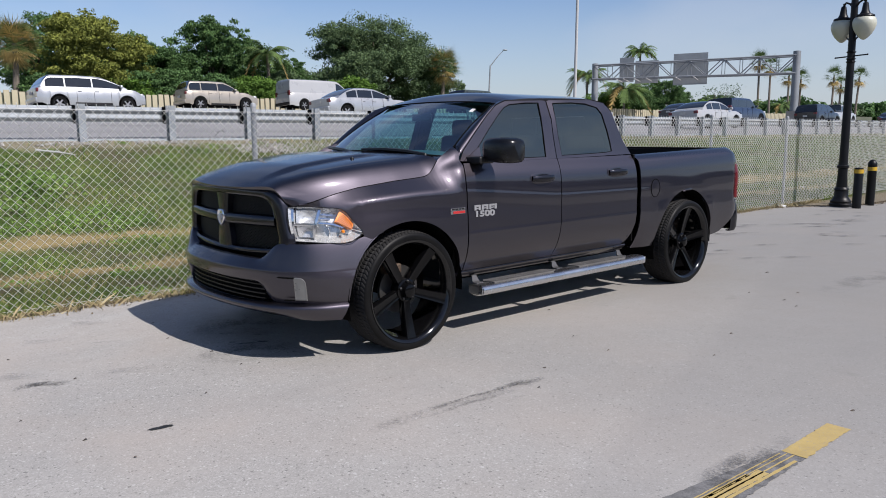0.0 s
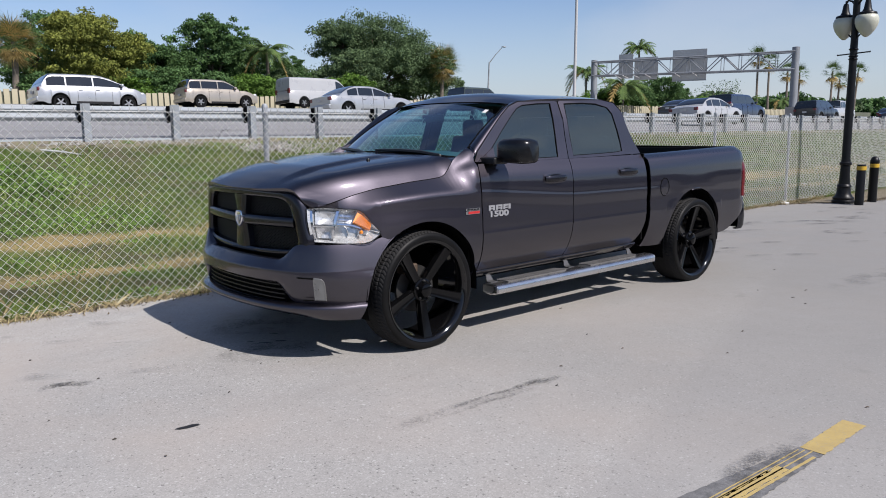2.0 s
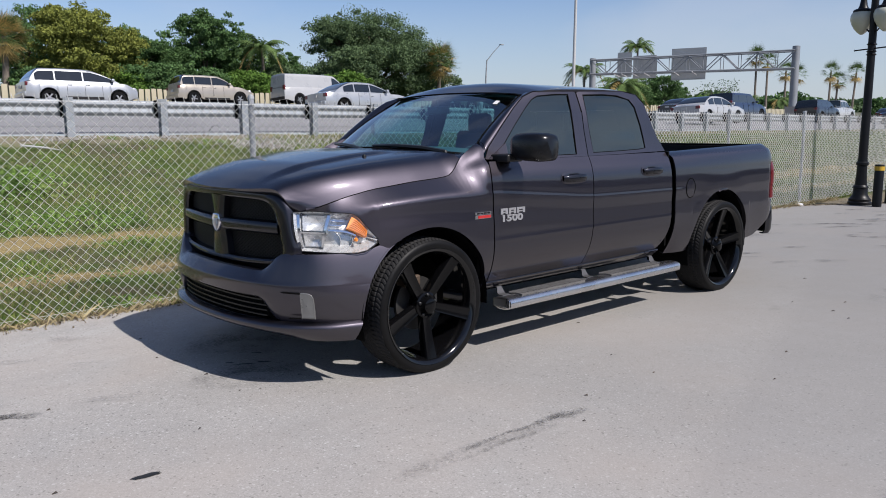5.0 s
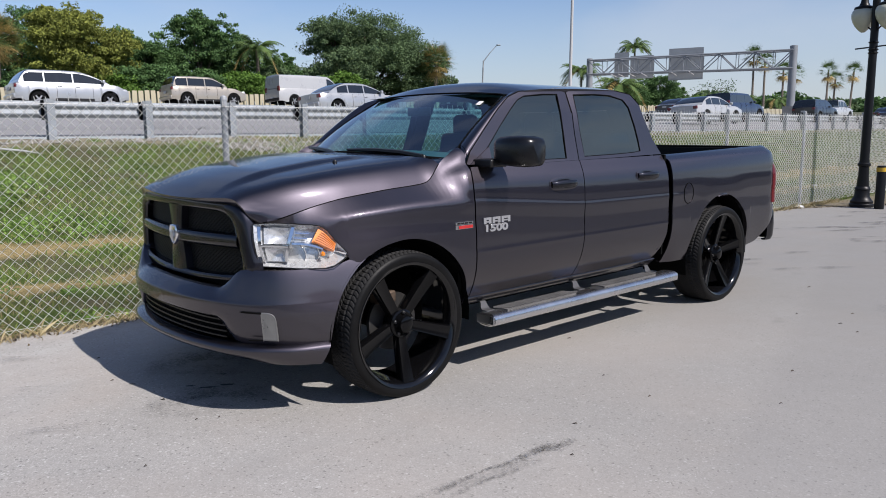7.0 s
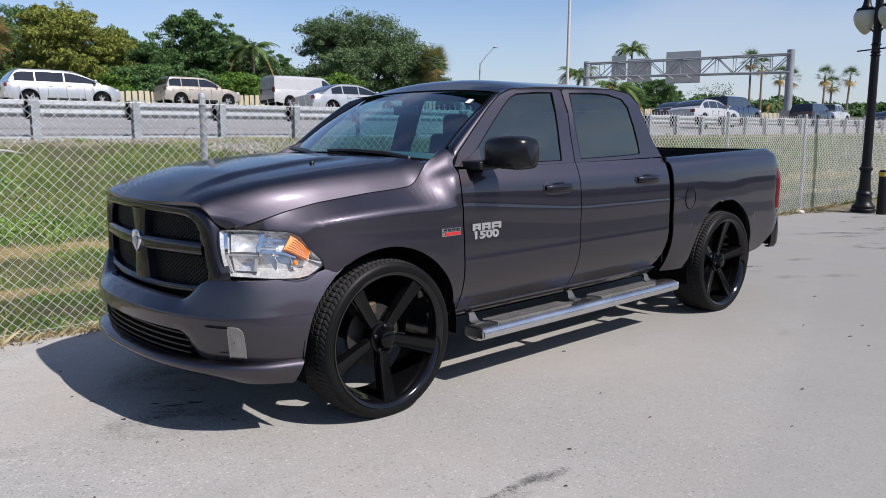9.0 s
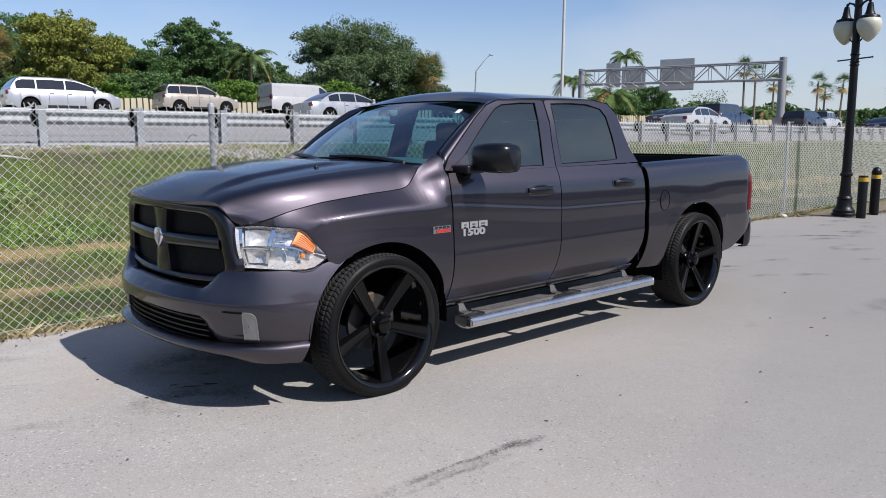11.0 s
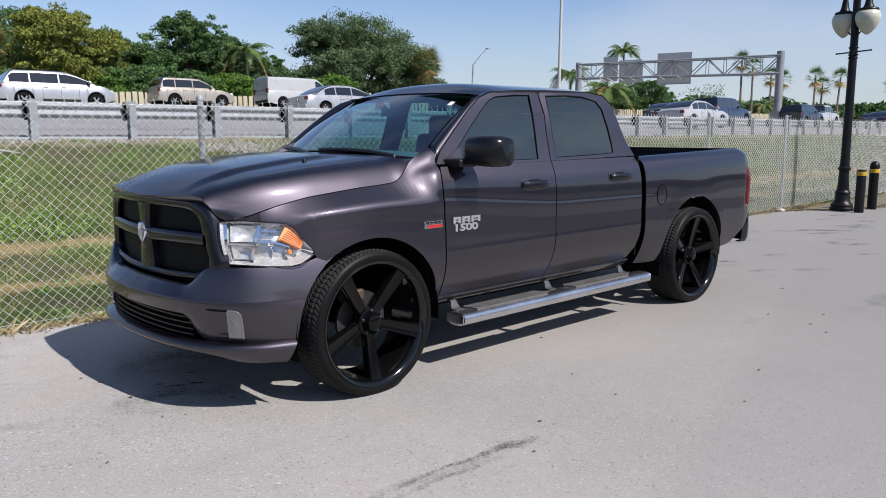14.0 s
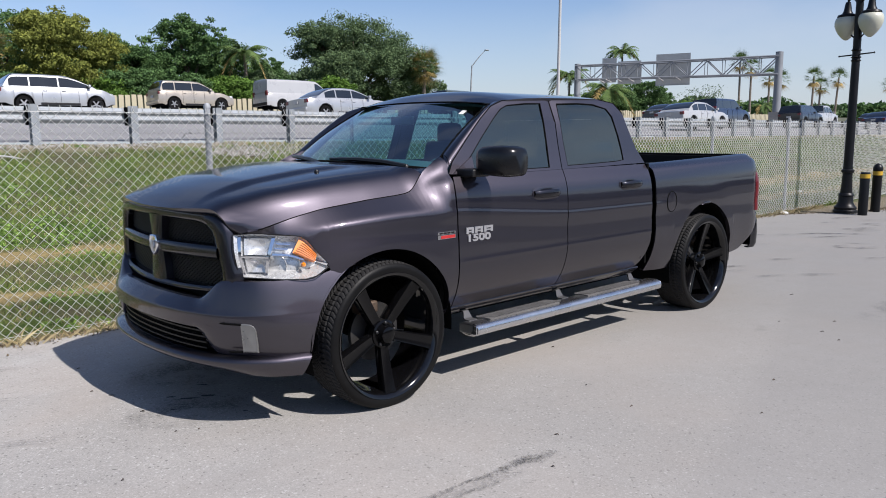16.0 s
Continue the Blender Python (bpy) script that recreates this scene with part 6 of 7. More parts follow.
def palm(x, y, z, top, label, seed, kind="coconut", spread=2.6, trunk=0.14, lean=0.3, dead=1.0):
    rng = random.Random(seed)
    t = thing("palm_tree", label, "palm tree", at=(x, y, z))
    crown_h = top - z - spread * 0.35
    tip = Vector((rng.uniform(-lean, lean), rng.uniform(-lean, lean), crown_h))
    bm = bmesh.new()
    tube(bm, [(0, 0, -0.2), tip * 0.35 + Vector((0.05, 0, 0)), tip * 0.7, tip], [trunk * 1.3, trunk, trunk * 0.9, trunk * 0.8], 8)
    part("trunk", bm, PALM_BARK, t)
    for nm, mat, count, low in (("fronds", LEAF_PALM, 34 if kind == "coconut" else (90 if trunk > 0.19 else 46), False), ("dry_fronds", LEAF_DRY, 3 if kind == "coconut" else int((34 if trunk > 0.19 else 16) * dead), True)):
        verts, faces = [], []
        for k in range(count):
            a = 2.399 * k + rng.uniform(-0.2, 0.2)
            if kind == "coconut":
                frond(verts, faces, tip, a, spread * rng.uniform(0.75, 1.1), (1.5 if low else rng.uniform(0.5, 1.15)), rng, 0.18 * spread)
            else:
                fan(verts, faces, tip, a, spread * rng.uniform(0.75, 1.0), (rng.uniform(-1.35, -0.7 if dead == 1.0 else 1.3) if low else rng.uniform(-0.5, 1.35)), rng)
        me = bpy.data.meshes.new(nm)
        me.from_pydata([tuple(v) for v in verts], [], faces)
        me.materials.append(mat)
        ob = new(nm, me)
        ob.parent = t
    return t


G1 = lay(-50) - 0.02
TREES = [
    # x, y, top, width, leaf, bare, leaves
    (-13.2, -60.0, 10.4, 6.5, LEAF_DARK, 0.1, 6000),
    (-15.1, -52.5, 9.8, 7.0, LEAF_YELLOW, 0.22, 12000),
    (-11.6, -50.5, 5.4, 4.2, LEAF_DARK, 0.0, 5000),
    (-16.4, -50.0, 5.2, 4.2, LEAF_BRIGHT, 0.0, 5000),
    (-19.4, -57.0, 8.8, 5.5, LEAF_DARK, 0.05, 6000),
    (-18.8, -51.0, 6.2, 4.4, LEAF_DARK, 0.0, 5000),
    (-22.0, -56.0, 9.0, 6.0, LEAF_DARK, 0.05, 7000),
    (-25.2, -55.0, 10.9, 5.6, LEAF_DARK, 0.1, 8000),
    (-22.4, -51.0, 6.0, 4.6, LEAF_DARK, 0.0, 5000),
    (-28.3, -56.0, 9.3, 5.4, LEAF_DARK, 0.05, 7000),
    (-26.2, -51.0, 6.0, 5.0, LEAF_BRIGHT, 0.0, 5000),
    (-30.0, -52.0, 6.3, 4.4, LEAF_OAK, 0.0, 5000),
    (-34.4, -57.0, 7.1, 4.6, LEAF_OAK, 0.0, 5000),
    (-17.2, -52.5, 7.4, 4.0, LEAF_DARK, 0.0, 5000),
    (-32.0, -55.0, 8.0, 4.0, LEAF_DARK, 0.0, 5000),
]
for n, (x, y, top, w, mat, bare, leaves) in enumerate(TREES):
    word = "yellowing broad" if mat is LEAF_YELLOW else "bright green bushy" if mat is LEAF_BRIGHT else "dark green dense"
    tree(x, y, G1, top, w, mat, f"{word} tree behind the boundary wall", 20 + n, int(leaves * 4.2), 0.098, bare)
MORE = [
    (-46.4, -61.0, 12.9, 13.2, LEAF_OAK, 0.08, 24000),
    (-40.2, -57.0, 8.6, 6.5, LEAF_OAK, 0.0, 6000),
    (-52.5, -60.0, 9.2, 8.0, LEAF_OAK, 0.0, 7000),
    (-37.6, -53.5, 6.6, 4.2, LEAF_BRIGHT, 0.0, 5000),
    (-72.0, -51.0, 5.9, 6.0, LEAF_BRIGHT, 0.0, 5000),
    (-76.6, -50.0, 6.7, 6.0, LEAF_DARK, 0.0, 6000),
    (-81.0, -49.0, 7.4, 6.4, LEAF_DARK, 0.0, 7000),
    (-85.5, -49.0, 6.6, 5.0, LEAF_DARK, 0.0, 5000),
    (-89.0, -46.5, 5.3, 4.6, LEAF_BRIGHT, 0.0, 4000),
    (-97.5, -50.0, 8.0, 6.0, LEAF_OAK, 0.1, 1300),
    (-94.5, -50.0, 5.2, 6.0, LEAF_OAK, 0.0, 3000),
]
for n, (x, y, top, w, mat, bare, leaves) in enumerate(MORE):
    word = "broad spreading oak" if n == 0 else "thin wispy" if leaves < 2000 else "rounded leafy"
    tree(x, y, G1, top, w, mat, f"{word} tree standing beyond the highway", 60 + n, int(leaves * 3.8) if leaves > 2000 else leaves, 0.105, bare, 24 if n == 0 else 14)
tree(-42.0, -60.5, G1, 12.3, 6.0, LEAF_OAK, "oak limb crown reaching out beside the broad oak", 77, 13000, 0.11, 0.45, 10)
for n in range(12):
    tree(-112 - 9.5 * n, -58 + 2.2 * n, G1, 5.8 + 1.3 * random.Random(n).random() + 0.06 * n, 9.5, LEAF_DARK if n % 3 else LEAF_OAK, "distant dark green tree on the horizon", 90 + n, 1800, 0.45, 0.0, 10)
palm(-9.55, -50.0, G1, 8.0, "sabal palm with many dry yellow-brown fronds", 1, "fan", 2.0, 0.2, 0.1, 3.4)
palm(-28.7, -52.0, G1, 8.9, "coconut palm with drooping fronds", 2, "coconut", 2.7)
palm(-50.3, -55.0, G1, 9.3, "sabal palm with browning fronds", 3, "fan", 2.6, 0.2, 0.3, 1.7)
palm(-79.2, -50.6, G1, 12.4, "tall coconut palm behind the sign gantry", 4, "coconut", 3.0)
palm(-70.6, -46.9, G1, 7.6, "coconut palm with long drooping fronds", 5, "coconut", 4.0)
palm(-72.1, -53.3, G1, 9.4, "coconut palm beside the gantry post", 6, "coconut", 3.2)
for n, (x, y, top) in enumerate(((-108.5, -49.8, 12.7), (-109.1, -48.4, 11.9), (-115.0, -48.3, 10.7), (-120.3, -48.9, 10.5), (-122.0, -44.6, 10.7), (-127.0, -45.5, 9.7), (-127.8, -43.3, 10.8), (-130.4, -35.8, 9.6), (-137.0, -35.0, 10.3))):
    palm(x, y, G1, top, "tall slender fan palm with bare trunk", 30 + n, "fan", 2.2, 0.17)
for n, (x, y, top) in enumerate(((-103.8, -48.9, 6.2), (-114.7, -49.2, 6.5), (-104.8, -52, 5.6))):
    palm(x, y, G1, top, "short feathery palm on the horizon", 50 + n, "coconut", 2.8)

# ---- sign gantry and poles ----
gantry = thing("sign_gantry", "grey steel truss gantry with road signs seen from behind", "gantry")
GA, GB = Vector((-62.7, -45.0, 0)), Vector((-68.6, -26.8, 0))
for p, top, r in ((GA, 8.6, 0.34), (GB, 8.8, 0.36)):
    bm = bmesh.new()
    lathe(bm, [(r * 1.12, lay(p.y) - 0.3), (r * 1.05, 3.2), (r, 3.4), (r * 0.92, top), (r * 0.5, top + 0.04), (0.001, top + 0.05)], 20, "z", (p.x, p.y, 0))
    part("column", bm, GANTRY_STEEL, gantry, "tall grey steel column")
bm = bmesh.new()
box(bm, (GB.x, GB.y, 2.6), (1.0, 1.0, 1.6))
part("column_footing", bm, CONCRETE, gantry)
across = (GB - GA).normalized()
out_dir = Vector((-across.y, across.x, 0))
ZT = lambda f: 8.38 + 0.02 * f
ZB = lambda f: 7.00 - 0.20 * f
bays = 12
chord = lambda f, top, s: GA.lerp(GB, f) + out_dir * (0.75 * s) + Vector((0, 0, ZT(f) if top else ZB(f)))
for top in (True, False):
    for s in (1, -1):
        bm = bmesh.new()
        tube(bm, [chord(0, top, s), chord(1, top, s)], 0.075, 8)
        part("chord", bm, GANTRY_STEEL, gantry)
for s in (1, -1):
    for k in range(bays):
        bm = bmesh.new()
        a, b = k / bays, (k + 1) / bays
        tube(bm, [chord(a, k % 2 == 0, s), chord(b, k % 2 == 1, s)], 0.05, 6)
        tube(bm, [chord(a, True, s), chord(a, False, s)], 0.035, 6)
        part("truss_brace", bm, GANTRY_STEEL, gantry)
for k in range(bays + 1):
    bm = bmesh.new()
    tube(bm, [chord(k / bays, True, 1), chord(k / bays, True, -1)], 0.035, 6)
    part("truss_tie", bm, GANTRY_STEEL, gantry)
    bm = bmesh.new()
    tube(bm, [chord(k / bays, False, 1), chord(k / bays, False, -1)], 0.035, 6)
    part("truss_tie", bm, GANTRY_STEEL, gantry)
for f0, f1, z0, z1 in ((0.118, 0.196, 6.7, 9.15), (0.204, 0.327, 6.5, 8.75), (0.405, 0.578, 6.2, 9.25)):
    bm = bmesh.new()
    a, b = GA.lerp(GB, f0), GA.lerp(GB, f1)
    c = (a + b) / 2 + out_dir * 1.1
    m = Matrix.Translation((c.x, c.y, (z0 + z1) / 2)) @ Matrix.Rotation(math.atan2(across.y, across.x), 4, "Z")
    box(bm, (0, 0, 0), ((b - a).length, 0.05, z1 - z0), m)
    board = part("sign_panel", bm, SIGN_BACK, gantry, "bare aluminium back of a road sign")
    n = 4
    for k in range(n):
        bm = bmesh.new()
        box(bm, (((k + 0.5) / n - 0.5) * (b - a).length, 0.07, 0), (0.07, 0.08, z1 - z0), m)
        box(bm, (0, 0.05, ((k + 0.5) / n - 0.5) * (z1 - z0)), ((b - a).length, 0.05, 0.05), m)
        part("sign_stiffener", bm, GANTRY_STEEL, board)
    for k in range(2):
        bm = bmesh.new()
        q = a.lerp(b, 0.25 + 0.5 * k)
        tube(bm, [Vector((q.x, q.y, ZB(f0) - 0.1)) - out_dir * 1.2, Vector((q.x, q.y, ZB(f0) - 0.3)) + out_dir * 1.0], 0.05, 6)
        part("sign_light_arm", bm, LITTER, gantry)
pole = thing("high_mast_pole", "tall slim pale light pole beside the highway", "light pole", at=(-45.1, -33.6, lay(-33.6)))
bm = bmesh.new()
tube(bm, [(0, 0, -0.1), (0.4, 0.45, 11), (0.8, 0.9, 22)], [0.13, 0.10, 0.07], 14)
part("shaft", bm, LITTER, pole)
arm_pole = thing("street_light", "grey roadside light pole with a curved arm", "street light", at=(-64.2, -62.2, G1))
bm = bmesh.new()
tube(bm, [(0, 0, -0.1), (-0.1, 0.3, 6.4)], [0.12, 0.08], 10)
part("shaft", bm, GALV, arm_pole)
bm = bmesh.new()
tube(bm, [(-0.1, 0.3, 6.3), (-0.7, 0.8, 7.3), (-1.3, 1.25, 8.1)], [0.06, 0.05, 0.04], 8)
part("arm", bm, GALV, arm_pole)
bm = bmesh.new()
box(bm, (-1.5, 1.4, 8.2), (0.5, 0.4, 0.12))
soften(part("lamp_head", bm, GALV, arm_pole), 0.05, 2)

# ---- vehicles on the highway ----
PAINTS = {n: surface("car_" + n, c, 0.3, m, 0.04, 1, 30, 0.0, coat=1.0) for n, c, m in (("white", (0.34, 0.342, 0.342), 0.0), ("silver", (0.374, 0.382, 0.389), 0.5), ("tan", (0.324, 0.288, 0.238), 0.4), ("black", (0.00864, 0.00864, 0.0101), 0.1), ("grey", (0.0864, 0.09, 0.0936), 0.4), ("navy", (0.0144, 0.0252, 0.0576), 0.3), ("green", (0.0432, 0.054, 0.0396), 0.3))}
CAR_GLASS = surface("car_window", (0.00864, 0.0108, 0.0122), 0.06, 0.0, 0.1, 2, 30, 0.0, coat=1.0)


def vehicle(name, label, paint, x, y, L, W, H, belt, hood, cabin, boxy=0.0, solid_back=False, bed=False, wheel_r=0.33, rot=180.0):
    """cabin: (rear base, rear top, front top, front base) along the length from the tail."""
    v = thing(name, label, {"van": "van", "pickup": "pickup", "suv": "car"}.get(name.split("_")[0], "car"), at=(x, y, lay(y)), turn=rot)
    v.rotation_euler = (0, 0, 0)
    v.matrix_basis = Matrix.Translation((x, y, lay(y))) @ Matrix.Rotation(math.atan(0.056), 4, "X") @ Matrix.Rotation(radians(rot), 4, "Z")
    ax = (-L * 0.31, L * 0.315)
    ar = wheel_r + 0.06

    def low(px):
        for c in ax:
            if abs(px - c) < ar:
                return max(0.28, wheel_r + math.sqrt(ar * ar - (px - c) ** 2))
        return 0.28 if abs(px) < L * 0.44 else 0.36

    def top(px):
        f = px / L + 0.5
        if f > cabin[3]:
            return hood - (hood - 0.72) * ease((f - cabin[3]) / (1 - cabin[3])) ** 2 * 0.75
        return belt if f > 0.02 else belt - 0.05

    xs = sorted(set(list(np.linspace(-L / 2, L / 2, 26)) + [c + ar * math.cos(a) for c in ax for a in np.linspace(0, math.pi, 13)]))
    rows = []
    for px in xs:
        f = px / L + 0.5
        w = W / 2 * (1 - 0.13 * max(0, (f - 0.86) / 0.14) ** 2 - 0.09 * max(0, (0.08 - f) / 0.08) ** 2)
        zl, zt = low(px), top(px)
        half = [(w * 0.97, zl), (w, max(zl + 0.02, 0.55)), (w * 0.985, max(zl + 0.04, zt - 0.12)), (w * 0.93, max(zl + 0.06, zt - 0.02)), (w * 0.6, zt + 0.015), (0, zt + 0.03)]
        rows.append([(px, yy, zz) for yy, zz in half] + [(px, -yy, zz) for yy, zz in half[-2::-1]])
    bm = bmesh.new()
    vs = skin(bm, rows)
    bm.faces.new(vs[0])
    bm.faces.new(vs[-1][::-1])
    part("body", bm, PAINTS[paint], v, smooth=45)
    bm = bmesh.new()
    box(bm, (0, 0, 0.42), (L * 0.9, W * 0.86, 0.3))
    part("underbody", bm, DEEP_BLACK, v)
    c0, c1, c2, c3 = [(f - 0.5) * L for f in cabin]
    wb, wt = W / 2 * 0.93, W / 2 * (0.78 + 0.10 * boxy)
    def ztop(px):
        if px < c1:
            s = max(0.0, (px - c0) / max(0.02, c1 - c0))
            return belt + (H - belt) * (1 - (1 - s) ** 1.7) * 0.97
        if px > c2:
            s = max(0.0, (c3 - px) / (c3 - c2))
            return belt + (H - belt) * (1 - (1 - s) ** 1.35) * 0.97
        f = (px - c1) / (c2 - c1)
        return belt + (H - belt) * (0.97 + 0.03 * math.sin(math.pi * f))

    def skin_at(px, q, out=0.0):
        """Point of the cabin: q runs from the belt line (0) over the roof's edge (0.6) to its middle (1)."""
        h = ztop(px) - belt
        side = min(1.0, q / 0.6)
        zz = h * 0.86 * side
        yy = wb - (wb - wt) * zz / (H - belt)
        if q > 0.6:
            r = (q - 0.6) / 0.4
            yy, zz = yy * (1 - r ** 1.7), h * (0.86 + 0.14 * (1 - (1 - r) ** 2.4))
        return (px, yy + out * (1 if q < 0.6 else 0), belt - 0.02 + zz + 0.02 * side + out * (1 if q > 0.6 else 0))

    xs_c = sorted(set([c0 + (c1 - c0) * k / 6 for k in range(7)] + [c1 + (c2 - c1) * k / 8 for k in range(9)] + [c2 + (c3 - c2) * k / 8 for k in range(9)]))
    qs = [0, 0.1, 0.3, 0.5, 0.6, 0.66, 0.74, 0.84, 1.0]
    bm = bmesh.new()
    skin(bm, [[skin_at(px, q) for q in qs] + [(p[0], -p[1], p[2]) for p in (skin_at(px, q) for q in qs[-2::-1])] for px in xs_c])
    part("cabin_shell", bm, PAINTS[paint], v, smooth=45)
    lo, hi = c0 + (c1 - c0) * 0.42, c3 - (c3 - c2) * 0.16
    cuts = [0.0, 0.25, 0.60, 1.0] if not solid_back else [0.80, 1.0]
    for s in (1, -1):
        for fa, fb in zip(cuts, cuts[1:]):
            bm = bmesh.new()
            a, b = lo + (hi - lo) * fa + 0.03, lo + (hi - lo) * fb - 0.03
            skin(bm, [[(p[0], s * p[1], p[2]) for p in (skin_at(px, q, 0.006) for q in (0.05, 0.2, 0.35, 0.52))] for px in np.linspace(a, b, 7)])
            part("side_window", bm, CAR_GLASS, v, "dark side window", 60)
    for name_g, a, b in (("windscreen", c3 - (c3 - c2) * 0.10, c2 + (c3 - c2) * 0.10), ("rear_window", c0 + (c1 - c0) * 0.15, c1 - (c1 - c0) * 0.12)):
        if solid_back and name_g == "rear_window":
            continue
        bm = bmesh.new()
        half_q = (0.64, 0.70, 0.78, 0.88, 1.0)
        skin(bm, [[skin_at(px, q, 0.008) for q in half_q] + [(p[0], -p[1], p[2]) for p in (skin_at(px, q, 0.008) for q in half_q[-2::-1])] for px in np.linspace(a, b, 7)])
        part(name_g, bm, CAR_GLASS, v, smooth=60)
    for s in (1, -1):
        bm = bmesh.new()
        zt = belt - 0.14
        box(bm, (-L / 2 + 0.04, s * W * 0.40, zt if not boxy else belt - 0.05), (0.10, W * 0.13, 0.17 if not boxy else 0.34))
        soften(part("tail_light", bm, RED_LENS, v, "red tail light"), 0.03, 2)
        bm = bmesh.new()
        box(bm, (L / 2 - 0.16, s * W * 0.36, hood - 0.24), (0.20, W * 0.17, 0.14))
        soften(part("headlight", bm, SILVER, v, "clear headlight"), 0.04, 2)
        bm = bmesh.new()
        box(bm, (c3 - 0.28, s * (W / 2 + 0.06), belt + 0.08), (0.12, 0.16, 0.13))
        soften(part("wing_mirror", bm, PAINTS[paint], v), 0.03, 2)
    bm = bmesh.new()
    box(bm, (-L / 2 - 0.035, 0, 0.80 if not boxy else 0.62), (0.02, 0.32, 0.13))
    part("plate_bar", bm, LITTER, v)
    for s in (1, -1):
        bm = bmesh.new()
        box(bm, (0, s * (W / 2 - 0.012), 0.34), (L * 0.34, 0.05, 0.10))
        soften(part("sill_trim", bm, BLACK_PLASTIC, v), 0.015, 2)
        for f in ((0.40, 0.60, 0.80) if not solid_back else (0.66, 0.84)):
            px = c0 + (c3 - c0) * f
            bm = bmesh.new()
            tube(bm, [(px, s * W / 2 * 0.992, 0.42), (px, s * W / 2 * 1.002, 0.58), (px, s * W / 2 * 0.99, belt - 0.13), (px, s * W / 2 * 0.935, belt - 0.02)], 0.006, 4)
            part("door_seam", bm, DEEP_BLACK, v)
            if f < 0.8:
                bm = bmesh.new()
                box(bm, (px + 0.12, s * W / 2 * 1.0, belt - 0.15), (0.16, 0.03, 0.03))
                soften(part("door_handle", bm, PAINTS[paint], v), 0.01, 2)
    bm = bmesh.new()
    box(bm, (-L / 2 - 0.02, 0, 0.48), (0.10, W * 0.9, 0.20))
    soften(part("rear_bumper", bm, PAINTS[paint] if not boxy else BLACK_PLASTIC, v), 0.04, 2)
    for cx in ax:
        for s in (1, -1):
            bm = bmesh.new()
            lathe(bm, [(0.20, -0.09), (wheel_r - 0.03, -0.10), (wheel_r, -0.06), (wheel_r, 0.06), (wheel_r - 0.03, 0.10), (wheel_r * 0.68, 0.09)], 24, "y", (cx, s * (W / 2 - 0.11), wheel_r))
            wh = part("wheel", bm, RUBBER, v)
            bm = bmesh.new()
            hub_at = (cx, s * (W / 2 - 0.11), wheel_r)
            lathe(bm, [(wheel_r * 0.70, 0.080 * s), (wheel_r * 0.66, 0.092 * s), (wheel_r * 0.61, 0.080 * s), (wheel_r * 0.60, 0.03 * s)], 20, "y", hub_at)
            lathe(bm, [(0.055, 0.05 * s), (0.05, 0.075 * s), (0.001, 0.08 * s)], 10, "y", hub_at)
            for q in range(5):
                box(bm, (0, 0, 0), (wheel_r * 0.62, 0.03, 0.055), Matrix.Translation(Vector(hub_at) + Vector((0, 0.06 * s, 0))) @ Matrix.Rotation(radians(72 * q + 18), 4, "Y") @ Matrix.Translation((wheel_r * 0.33, 0, 0)))
            part("wheel_rim", bm, ALLOY, wh, "five-spoke alloy rim")
            bm = bmesh.new()
            lathe(bm, [(wheel_r * 0.62, 0.028 * s), (0.001, 0.026 * s)], 16, "y", hub_at)
            part("wheel_dish", bm, DEEP_BLACK, wh)
    if bed:
        bm = bmesh.new()
        box(bm, (-L / 2 + L * cabin[0] / 2, 0, belt + 0.022), (L * cabin[0] - 0.14, W * 0.78, 0.03))
        part("bed_well", bm, DEEP_BLACK, v)
    return v


SEDAN = dict(L=4.85, W=1.83, H=1.46, belt=0.97, hood=0.95, cabin=(0.10, 0.31, 0.50, 0.73))
HATCH = dict(L=4.5, W=1.80, H=1.58, belt=1.02, hood=1.0, cabin=(0.03, 0.13, 0.55, 0.82))
SUV = dict(L=4.55, W=1.84, H=1.70, belt=1.10, hood=1.06, cabin=(0.02, 0.09, 0.52, 0.73), wheel_r=0.36)
BIGSUV = dict(L=4.9, W=1.95, H=1.84, belt=1.16, hood=1.14, cabin=(0.01, 0.05, 0.53, 0.70), boxy=0.7, wheel_r=0.38)
VAN = dict(L=5.9, W=2.03, H=2.15, belt=1.22, hood=1.18, cabin=(0.005, 0.02, 0.66, 0.82), boxy=0.9, wheel_r=0.37)
PICKUP = dict(L=5.6, W=1.95, H=1.86, belt=1.12, hood=1.12, cabin=(0.36, 0.38, 0.60, 0.74), boxy=0.5, wheel_r=0.38, bed=True)
vehicle("car_hatchback", "silver hatchback driving on the highway", "silver", -7.9, -31.0, **HATCH)
vehicle("suv", "tan compact sport utility car on the far lanes", "tan", -17.6, -38.6, **SUV)
vehicle("van", "plain white panel van in the far lane", "white", -27.0, -42.0, solid_back=True, **VAN)
vehicle("car_sedan", "silver sedan on the middle lane", "silver", -18.2, -24.6, **SEDAN)
vehicle("suv", "dark green sport utility car on the far lanes", "green", -36.5, -35.4, **BIGSUV)
vehicle("car_sedan", "white sedan in the near lane beside the rail", "white", -35.5, -16.8, **SEDAN)
vehicle("suv", "navy boxy sport utility car on the highway", "navy", -46.5, -20.8, **BIGSUV)
vehicle("car_sedan", "dark grey sedan on the highway", "grey", -52.0, -28.0, **SEDAN)
vehicle("suv", "black sport utility car on the highway", "black", -59.0, -20.6, **SUV)
vehicle("car_sedan", "navy blue sedan in the near lane", "navy", -66.0, -16.9, **SEDAN)
vehicle("pickup", "white pickup far along the highway", "white", -72.0, -24.4, **PICKUP)
